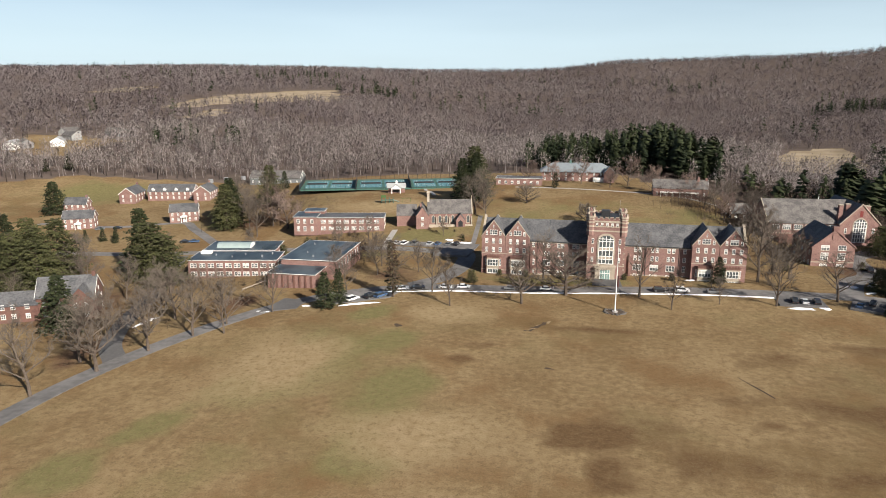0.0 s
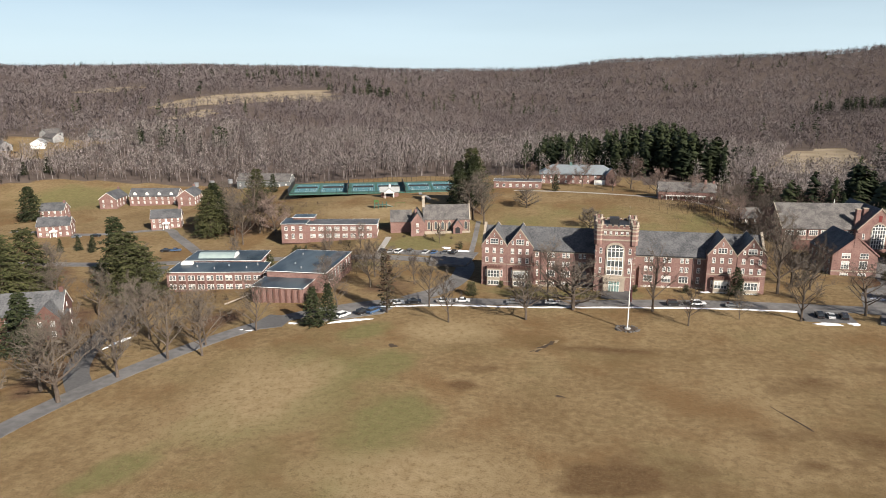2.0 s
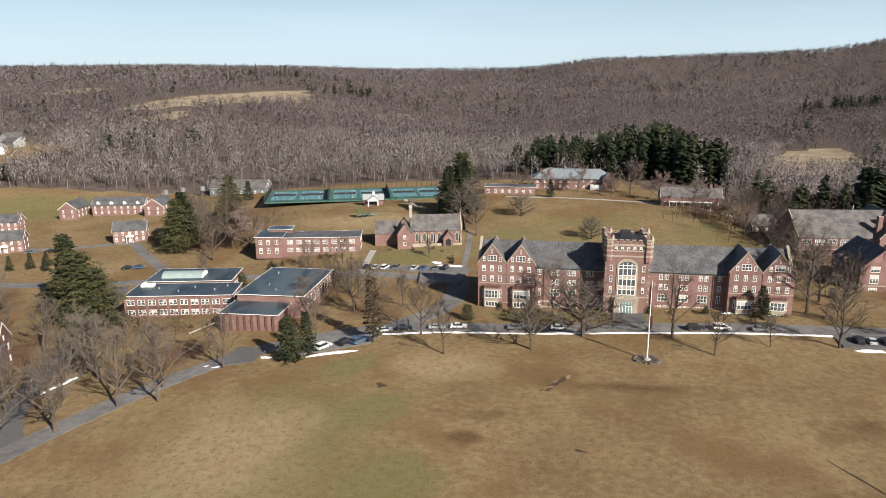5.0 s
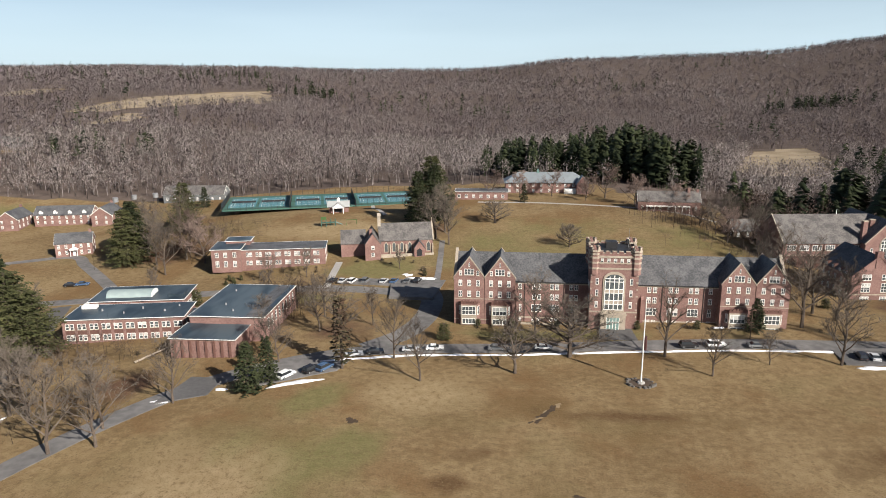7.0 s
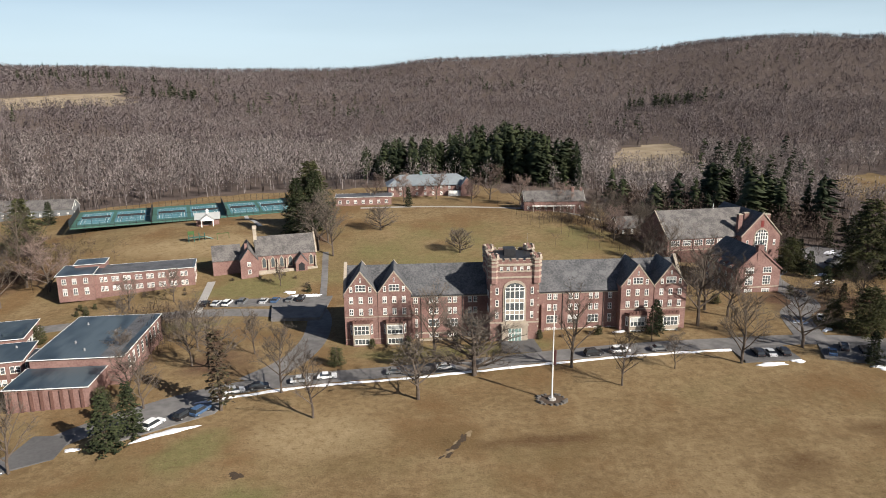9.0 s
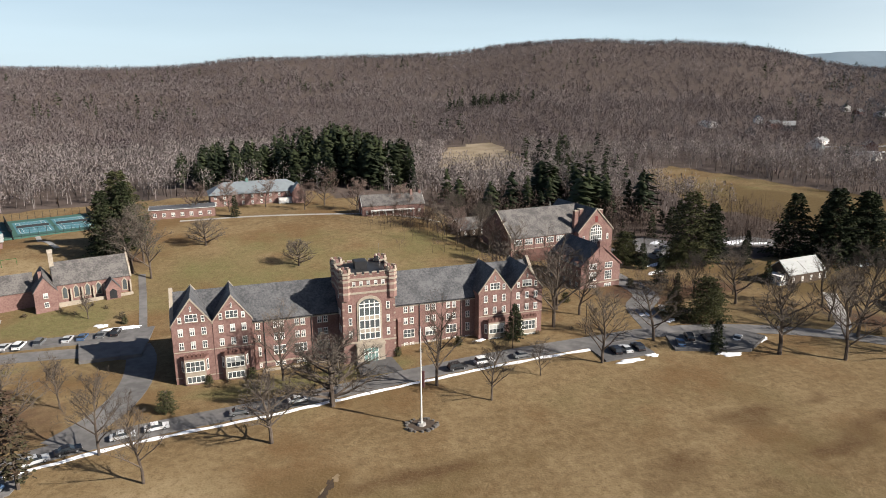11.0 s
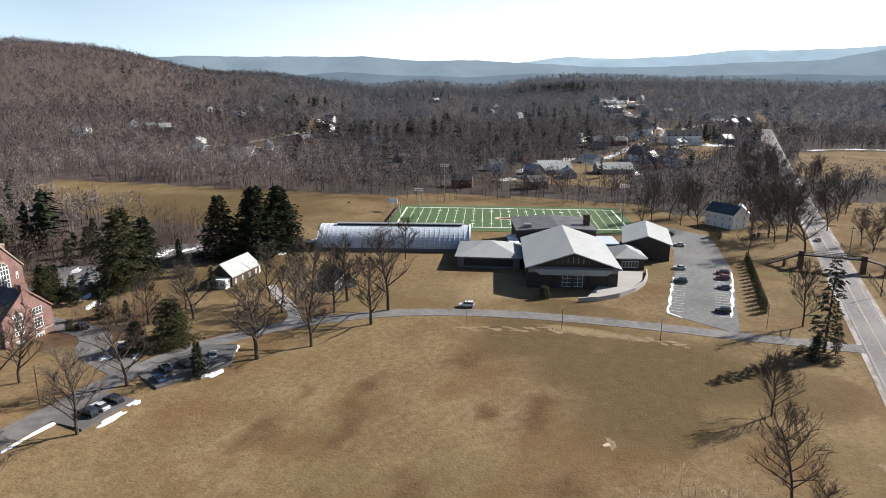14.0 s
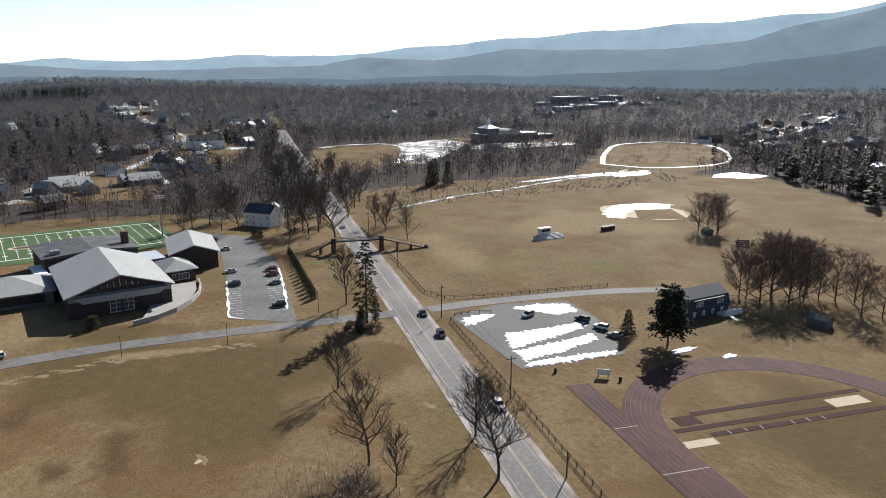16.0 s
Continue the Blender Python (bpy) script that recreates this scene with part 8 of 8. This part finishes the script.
for k, (cx, cy, rx, ry) in enumerate(((490, 240, 26, 8), (505, 178, 22, 8), (700, 118, 14, 16), (735, 160, 20, 7), (775, -660, 24, 14), (930, -860, 40, 16), (1228, 290, 40, 22), (560, -520, 22, 10), (1350, -690, 70, 22), (1440, -680, 50, 16), (990, 110, 20, 16), (500, 530, 18, 7), (1330, 296, 34, 18))):
    drape("lot_snow", blob(random.Random(30 + k), cx, cy, rx, ry, 25 * k, 22, 0.7), M["slush"], 0.3, 2.5, "patches of snow between town houses", "snow", seed=40 + k)
sn = house("snow_roofed_block", 404, -380, -40, 34, 16, 4.0, 6.4, 1, "low block with a snow-covered roof at the wood's edge", "house_pale", "snow", 6, chimney=False, category="building")

# ---- trees ----
def bare_tree(name, seed, height, spread, trunk, label, limbs=14, subs=5, shoots=7, hairs=5, low=0.2, reach=1.0, twig="twig"):
    """A bare winter tree: a leader with rising limbs, their branches, and fine twigs."""
    rnd = random.Random(seed)
    t = thing(name, 0, 0, 0.0, 0, label, "tree")
    gt, gc = Geo(), Geo()

    def bent(p, d, length, r, n, k, g, lift):
        pts = [p]
        for i in range(n):
            q = p + d * (length / n)
            g.tube(p, q, r * (1 - 0.7 * i / n), r * (1 - 0.7 * (i + 1) / n), k, False)
            d = (d + Vector((rnd.uniform(-1, 1), rnd.uniform(-1, 1), rnd.uniform(-0.5, 0.5) + lift)) * 0.22).normalized()
            p = q
            pts.append(p)
        return pts, d

    stem, _ = bent(Vector((0, 0, -0.3)), Vector((0, 0, 1)), height * 0.86, trunk, 5, 7, gt, 0.6)

    def along(pts, u):
        x = u * (len(pts) - 1)
        i = min(int(x), len(pts) - 2)
        return pts[i].lerp(pts[i + 1], x - i)

    for i in range(limbs):
        u = low + (0.98 - low) * (i + rnd.random()) / limbs
        a = i * 2.399 + rnd.uniform(-0.5, 0.5)
        p = along(stem, u)
        rise = 0.55 + 0.9 * u + rnd.uniform(-0.15, 0.25)
        d = Vector((math.cos(a) * spread, math.sin(a) * spread, rise)).normalized()
        length = reach * height * (0.50 - 0.26 * u) * rnd.uniform(0.8, 1.15)
        limb, dl = bent(p, d, length, trunk * (0.62 - 0.36 * u), 3, 5, gt, 0.25)
        for j in range(subs):
            v = 0.25 + 0.75 * (j + rnd.random()) / subs
            q = along(limb, v)
            e = (d * 0.8 + Vector((rnd.uniform(-1, 1), rnd.uniform(-1, 1), rnd.uniform(-0.25, 0.9))) * 0.85).normalized()
            sub, ds = bent(q, e, length * rnd.uniform(0.3, 0.5), trunk * 0.17, 2, 3, gc, 0.2)
            for k in range(shoots):
                w = along(sub, 0.3 + 0.7 * (k + rnd.random()) / shoots)
                f = (e * 0.6 + Vector((rnd.uniform(-1, 1), rnd.uniform(-1, 1), rnd.uniform(-0.3, 1.0)))).normalized()
                l2 = height * rnd.uniform(0.06, 0.11)
                sd = f.orthogonal().normalized() * 0.035
                gc.add([w - sd, w + sd, w + f * l2], [(0, 1, 2)])
                for m in range(hairs):
                    h0 = w + f * l2 * rnd.uniform(0.3, 1.0)
                    h = (f + Vector((rnd.uniform(-1, 1), rnd.uniform(-1, 1), rnd.uniform(-0.6, 0.8))) * 0.9).normalized() * rnd.uniform(0.4, 1.0)
                    s = h.orthogonal().normalized() * 0.028
                    gc.add([h0 - s, h0 + s, h0 + h], [(0, 1, 2)])
    part("trunk", gt, M["bark"], t)
    part("crown", gc, M[twig], t, "bare fine twigs")
    return t


def evergreen(name, seed, height, width, label, boughs=150, sprays=9, sparse=0.0, material="needles", bottom=0.1, cone=1.0, grain=1.0):
    """A trunk with whorls of boughs, each hung with small sprays of needles."""
    rnd = random.Random(seed)
    t = thing(name, 0, 0, 0.0, 0, label, "tree")
    gt, gc = Geo(), Geo()
    gt.tube((0, 0, -0.3), (0, 0, height * 0.97), 0.018 * height, 0.03, 7)
    for i in range(boughs):
        u = bottom + (0.98 - bottom) * (i + rnd.random()) / boughs
        a = i * 2.399 + rnd.uniform(-0.3, 0.3)
        reach = width * ((1.02 - u) ** cone) * rnd.uniform(0.55 - 0.3 * sparse, 1.1) + 0.25
        z = u * height
        d = Vector((math.cos(a), math.sin(a), rnd.uniform(-0.28, 0.12) + 0.5 * max(0, u - 0.7)))
        end = Vector((0, 0, z)) + d * reach
        if reach > 0.8:
            gt.tube((0, 0, z), end, 0.05, 0.02, 3, False)
        n = max(3, int(sprays * (0.4 + reach / width)))
        for k in range(n):
            w = 0.3 + 0.7 * (k + rnd.random()) / n
            p = Vector((0, 0, z)) + d * reach * w + Vector((rnd.uniform(-1, 1), rnd.uniform(-1, 1), rnd.uniform(-0.5, 0.3))) * 0.16 * reach
            s = rnd.uniform(0.55, 1.0) * (0.058 * height + 0.15) * grain
            b = a + rnd.uniform(-1.2, 1.2)
            e = Vector((math.cos(b), math.sin(b), rnd.uniform(-0.5, 0.15))) * s
            o = Vector((-math.sin(b), math.cos(b), rnd.uniform(-0.5, 0.5))) * s * 0.42
            gc.add([p, p + e * 0.55 + o, p + e, p + e * 0.5 - o], [(0, 1, 2), (0, 2, 3)])
            gc.add([p, p + e * 0.4 + Vector((0, 0, 0.3 * s)), p + e * 0.9 - Vector((0, 0, 0.2 * s))], [(0, 1, 2)])
    part("trunk", gt, M["bark"], t)
    part("crown", gc, M[material], t, "dark needled boughs")
    return t


def plant(proto, rows, group):
    """Copies of trees at plan places: rows of x, y, height. The first takes the prototype itself."""
    rnd = random.Random(len(rows) * 7 + 1)
    used = set()
    for i, (x, y, h) in enumerate(rows):
        base, bh = proto[i % len(proto)]
        s = h / bh
        wide = s * rnd.uniform(0.92, 1.1)
        m = pose(x, y, ground_at(x, y), 0, 0, rnd.uniform(0, 360)) @ Matrix.Diagonal((wide, wide, s, 1))
        if base.name in used:
            tagged(copy_thing(base, m), group=group)
        else:
            used.add(base.name)
            base.matrix_basis = m
            tagged(base, group=group)


oaks = [(bare_tree("oak_tree", 1, 15, 1.25, 0.38, "bare spreading oak on the winter lawn"), 15), (bare_tree("oak_tree", 2, 15, 1.1, 0.34, "bare broad-crowned tree in winter grass"), 15),
        (bare_tree("maple_tree", 3, 15, 0.9, 0.3, "bare maple with fine upright twigs"), 15), (bare_tree("maple_tree", 8, 15, 0.75, 0.28, "tall bare maple beside the drive"), 15)]
plant(oaks, [(-114, 153, 17), (-108, 165, 18), (-103, 175, 16), (-94, 187, 15), (-119, 139, 17), (-125, 124, 16), (-124, 168, 15), (-132, 160, 14), (-128, 144, 15), (-152, 196, 12), (-170, 200, 14), (-178, 176, 14), (-185, 215, 15), (-160, 232, 12), (-200, 232, 13), (-140, 262, 10), (-106, 278, 9), (-76, 244, 11), (-90, 232, 10), (-62, 292, 7), (-100, 256, 9), (-41, 202.5, 12), (-49.5, 215, 14), (-78, 210, 12), (-66, 228, 13), (-74, 232, 12),
             (-82, 214, 11), (-60, 238, 11), (-19, 209, 13), (18, 221, 17), (27, 211, 12), (59, 219.5, 17), (78.5, 227, 14), (58.5, 243.5, 21), (-94, 283, 10), (-14, 236, 16),
             (-128, 180, 13), (-133, 190, 12), (-150, 288, 17), (-160, 300, 19), (-170, 312, 18), (-163, 326, 20), (-180, 330, 18), (-152, 312, 15), (-53, 324, 17), (-47, 318, 15), (-50, 332, 18),
             (144, 236, 18), (66, 256, 16), (72, 300, 13), (62, 288, 13), (112, 254, 14), (121, 246, 14), (70, 250, 14), (68, 306, 12), (127, 254, 15), (104, 211, 18), (133, 214, 20), (208, 219, 15), (200, 226, 13), (-122, 178, 14), (-100, 168, 13), (117, 203.5, 20), (145, 227, 18), (138, 197, 17), (151, 198, 21), (143, 212, 17), (136, 226, 15), (154, 214, 18)], "bare deciduous trees of the campus")
spread_oak = [(bare_tree("spreading_tree", 12, 14, 2.0, 0.6, "huge low spreading bare tree before the main hall", 20, 9, 8, 7, 0.1, 1.45), 14)]
plant(spread_oak, [(-5.5, 220, 14.5), (0, 318, 8), (-30, 345, 9)], "spreading bare trees")
maples = [(bare_tree("roadside_tree", 21, 14, 0.8, 0.22, "bare roadside tree with a dense twiggy crown"), 14), (bare_tree("roadside_tree", 22, 14, 1.0, 0.24, "bare roadside tree leaning over the highway"), 14)]
plant(maples, [(352 + 13 * i, (73, 80, 86, 70, 92)[i % 5], (15, 17, 14, 16, 18)[i % 5]) for i in range(16)] + [(360 + 19 * i, (52, 46, 55)[i % 3], 15) for i in range(8)] + [(184, 82.4, 17), (277, 74, 22), (299, 79, 21), (304, 86, 19), (267.5, 95, 12), (292, 47.6, 12), (272, 41.3, 13), (338, 92, 15), (346, 98, 14), (309, 33, 10), (298, 46, 10), (330, 60, 15), (318, 76, 16), (342, 72, 15), (360, 80, 16), (296, 84, 14), (315, 124, 15), (330, 130, 16), (300, 140, 15), (312, 116, 14), (322, 138, 16), (338, 117, 15), (350, 140, 16), (362, 128, 15), (305, 50, 14), (316, 42, 13), (326, 92, 14), (345, 122, 15),
               (42, 218, 8), (67, 350, 13), (80, 346, 14), (74, 338, 12), (62, 362, 10), (60, 340, 10)], "bare trees by roads and houses")
verge = [(bare_tree("verge_tree", 27, 15, 1.0, 0.26, "bare tree with a broad oval crown of fine twigs", 20, 7, 7, 4, 0.2, 1.0, "twig"), 15), (bare_tree("verge_tree", 28, 15, 1.2, 0.28, "bare oval-crowned tree on the dry lawn", 18, 7, 7, 4, 0.24, 1.0, "twig"), 15)]
plant(verge, [(121.5, 93.5, 13.5), (86, 92.5, 17), (91, 69.6, 16), (75.5, 70.4, 15.5), (78, 89, 12), (66, 98, 11)], "oval-crowned trees by the highway")
copse = [(bare_tree("copse_tree", 29, 15, 1.2, 0.2, "bare copse tree with a rounded reddish crown", 20, 7, 7, 4, 0.06, 1.05, "twig_rosy"), 15)]
plant(copse, [(153, -47, 15.7), (150, -50, 19.5), (152, -56, 20.8), (146, -58, 20.2), (146, -64, 19.5), (151, -67, 16.8), (147, -71, 15.7), (144, -75, 16.8), (129, -70, 15.7), (126, -75, 14.6), (156, -60, 19.5), (118, -88, 14.6), (153, -72, 16.8), (141, -80, 15.7), (160, -50, 16.9), (158, -70, 16.8),
              (250, -104, 17.6), (247, -108, 17.6), (253, -101, 16.8), (244, -105, 16)], "copse by the barn house and the ball field")
pines = [(evergreen("white_pine", 31, 22, 9.5, "massive shaggy dark green pine tree", 230, 24, 0.3, "needles_warm", 0.06, 0.62, 0.66), 22), (evergreen("white_pine", 32, 22, 8.0, "tall shaggy dark pine", 220, 24, 0.4, "needles", 0.1, 0.66, 0.66), 22)]
plant(pines, [(-200, 208, 25), (-208, 200, 24), (-193, 214, 21), (-214, 212, 23), (-190, 200, 21), (-56, 345, 23), (138, 290, 24), (-174, 308, 22), (-178, 316, 19), (-62, 338, 22), (-170, 345, 20), (146, 288, 21), (-58, 352, 24), (-166, 226, 24), (-172, 300, 20)], "large pines")
broad = [(evergreen("broad_pine", 35, 16, 9.0, "broad dense rounded evergreen", 230, 26, 0.1, "needles_warm", 0.03, 0.5, 0.7), 16)]
plant(broad, [(101, 235, 13), (95, 241, 9.5), (-158, 220, 27), (-149, 214, 23), (-200, 200, 24), (-206, 206, 24), (131, 288, 14), (116, 299, 15), (108, 240, 10)], "broad evergreens")
spruces = [(evergreen("spruce_tree", 41, 15, 4.9, "dense conical dark green spruce", 150, 9, 0.1, "needles", 0.04, 0.85), 15), (evergreen("spruce_tree", 42, 15, 3.9, "slender dark spruce with drooping boughs", 140, 8, 0.2, "needles", 0.05, 0.8), 15)]
plant(spruces, [(-79, 193, 12), (-76.5, 198.5, 11.5), (45, 239, 12), (90, 217, 11), (112, 271, 11.5), (170, 296, 12), (134, 9, 10), (-226, 268, 8), (-220, 272, 8.5), (-216, 276, 8.5), (-212, 270, 7),
                (-18, 386, 12), (-360, 420, 14), (-370, 410, 12), (428, -12, 22), (440, -18, 24), (434, -26, 21), (148, 262, 10), (156, 282, 12), (120, 300, 15), (-188, 402, 14), (112, 262, 8), (157, 82, 9), (120, 306, 14), (118, 290, 12), (150, 330, 14), (164, 336, 15), (104, 342, 14), (175, 345, 16)], "spruces")
wide = [(evergreen("wide_spruce", 45, 24, 10.2, "broad dense dark spruce beside the cottage", 230, 12, 0.1, "needles", 0.03, 0.75), 24)]
plant(wide, [(182, 286, 25), (190, 275, 27), (201, 272, 26), (195, 281, 25), (207, 276, 24), (-151, 165, 17), (-291, 325, 18)], "broad spruces")
crowned = [(evergreen("umbrella_pine", 47, 17, 6.6, "tall pine with a bare trunk and a rounded crown", 150, 16, 0.2, "needles", 0.26, 0.32), 17)]
plant(crowned, [(124, 2.5, 17.5)], "pines by the track")
old = [(evergreen("old_spruce", 53, 26, 5.2, "tall ragged old spruce beside the highway", 105, 8, 0.7, "needles_warm", 0.1, 0.6, 0.75), 26)]
plant(old, [(165, 79, 26)], "old spruces")
dead = [(evergreen("thin_larch", 51, 19, 3.0, "tall thin half-bare larch by the drive", 120, 4, 0.6, "shrub", 0.12, 0.6), 19)]
plant(dead, [(-61, 207.5, 18.5), (163.5, 76.6, 9)], "thin larches")
shrubs = [(evergreen("clipped_bush", 61, 4.5, 2.0, "rounded dense evergreen bush", 150, 11, 0.0, "needles_warm", 0.0, 0.3, 0.8), 4.5), (evergreen("low_shrub", 62, 2.2, 1.6, "low russet winter shrub", 45, 7, 0.0, "shrub", 0.0, 0.25), 2.2)]
plant(shrubs[:1], [(-38.5, 229, 4.8), (-30, 240.5, 2.0), (30, 240, 2.4), (-20.5, 240, 2.6), (-8, 239.6, 2.2), (14, 239.5, 2.2), (-122, 281, 1.8), (-119.5, 279, 1.8), (-117.5, 281, 1.7), (-121, 276, 1.6), (-118, 276, 1.7), (-126, 252, 5.5), (-122, 255, 5), (181, 157, 4), (-88, 213, 4), (-86, 211, 3.6), (-52, 286, 2.0), (100, 270, 3), (72, 262, 3), (294.7, 109, 4.2), (292.5, 106.5, 3.4)], "evergreen bushes")
plant(shrubs[1:], [(-105, 289, 1.6), (-101, 290, 1.5), (-97, 290.8, 1.6), (-93, 291.6, 1.5), (-109, 288.4, 1.5), (-84, 210, 2.6), (-118, 214, 1.6), (-108, 216, 2.2), (-66, 296, 1.4), (-58, 298, 1.5), (-30, 238.5, 1.4), (6, 237, 1.2), (34, 239.5, 1.6), (42, 241, 1.8), (-79, 298, 1.6), (-70, 299, 1.8), (-62, 301, 1.4), (-53, 290, 2.6), (-85, 255, 1.6), (-135, 207, 1.6), (28, 240, 1.5), (20, 239.5, 1.4), (-26, 240, 1.3), (150, 254, 2.2), (66, 352, 2.2), (58, 362, 2), (306, 300, 2), (-92, 288, 1.5), (140, 214, 2.6), (-2, 237.5, 1.2), (52, 240, 1.6), (66, 270, 2.2), (62, 240, 1.4), (157.3, 76.9, 3.6), (159, 79, 3.2), (160, 82.5, 3.4), (163, 84.5, 2.6), (168, 80.5, 4.2), (159.8, 86, 2.4), (155.6, 79.4, 2.2)], "low shrubs")
cone = [(evergreen("arborvitae", 71, 4.0, 1.25, "narrow conical clipped hedge tree", 80, 7, 0.0, "needles_warm", 0.0, 0.55), 4.0)]
plant(cone, [(193 + i * 4.3, 92 + i * 0.25, 4.2 - 0.05 * i) for i in range(16)], "hedge row of clipped conifers")
rosy = [(bare_tree("rosy_tree", 25, 12, 1.3, 0.3, "bare round-crowned tree with reddish twigs", 14, 6, 8, 7, 0.15, 1.15, "twig_rosy"), 12)]
plant(rosy, [(-4, 404, 13), (22, 400, 15), (-20, 398, 11), (12, 392, 10), (34, 384, 12), (52, 372, 11), (-34, 398, 12), (62, 330, 12), (56, 350, 10), (-66, 352, 11), (-140, 300, 15), (-150, 305, 17), (70, 318, 12)], "reddish bare trees by the upper houses")
log = thing("fallen_trunk", -113, 212, None, 55, "pale fallen tree trunk lying on the slope", "fallen tree")
part("trunk", Geo().tube((-4.5, 0, 0.3), (4.5, 0, 1.6), 0.3, 0.16, 8), M["reed"], log)
part("branch", Geo().tube((1.5, 0, 1.0), (3.2, 1.3, 1.9), 0.1, 0.04, 5), M["reed"], log)
part("branch", Geo().tube((-0.5, 0, 0.8), (0.8, -1.2, 1.5), 0.1, 0.04, 5), M["reed"], log)
# thickets and reeds
BR = np.random.RandomState(5)


def thicket(name, rows, n, hmin, hmax, label, shoots=9, width=0.07, tufts=0, size=0.3, material="brush"):
    xs = np.concatenate([BR.normal(c[0], c[2], n) for c in rows])
    ys = np.concatenate([BR.normal(c[1], c[3], n) for c in rows])
    h = BR.uniform(hmin, hmax, len(xs))
    V, T, N, tone = bare_trees(xs, ys, h, h * 0.42, shoots, width, h * 0.006 + 0.02, tufts, size)
    tagged(new(name, array_mesh(name, V, T, M[material], N, tone)), label, "brush", kind="stuff")


thicket("brush", [(75, 345, 10, 8), (110, 345, 16, 8), (185, 330, 8, 24), (165, 345, 14, 12), (50, 352, 10, 3), (165, 312, 14, 8), (195, 312, 12, 8), (120, 336, 14, 5), (150, 340, 20, 12), (-160, 318, 12, 14), (-150, 330, 10, 8), (56, 340, 8, 14), (68, 360, 10, 10), (45, 366, 10, 6), (-132, 208, 8, 6), (-92, 262, 6, 4), (-88, 248, 4, 8), (-140, 168, 6, 8), (-170, 186, 8, 8), (66, 280, 8, 10), (76, 302, 8, 4), (110, 262, 8, 6), (120, 318, 6, 8)], 56, 4, 10, "leafless winter brush and saplings", 26, 0.045)
thicket("cemetery_trees", [(372, 14, 14, 12), (395, -20, 14, 20), (420, -70, 14, 25), (445, -130, 14, 25), (380, -70, 10, 20), (470, -60, 14, 30), (500, -160, 16, 30), (560, -290, 30, 30), (520, -250, 24, 20), (480, -200, 20, 20), (450, -150, 10, 30), (590, -330, 30, 20)], 12, 5, 12, "scattered bare trees and shrubs between the headstones", 26, 0.08)
thicket("pale_reeds", [(72, 106, 7, 6), (78, 98, 6, 4)], 150, 2.5, 5.5, "thicket of thin pale saplings", 9, 0.03, material="reed")
thicket("tree_row", [(338, 260 + 26 * i, 4, 9) for i in range(10)] + [(360, 150 + 22 * i, 5, 8) for i in range(5)], 14, 11, 17, "row of bare trees along the field's edge", 30, 0.07)
thicket("field_belt", [(158, 316, 8, 6), (174, 320, 8, 6), (190, 322, 8, 7), (206, 326, 8, 8), (218, 340, 5, 12), (216, 366, 5, 14), (228, 400, 5, 20), (132, 338, 10, 6)], 34, 8, 14, "belt of thin bare trees before the far field", 22, 0.05)
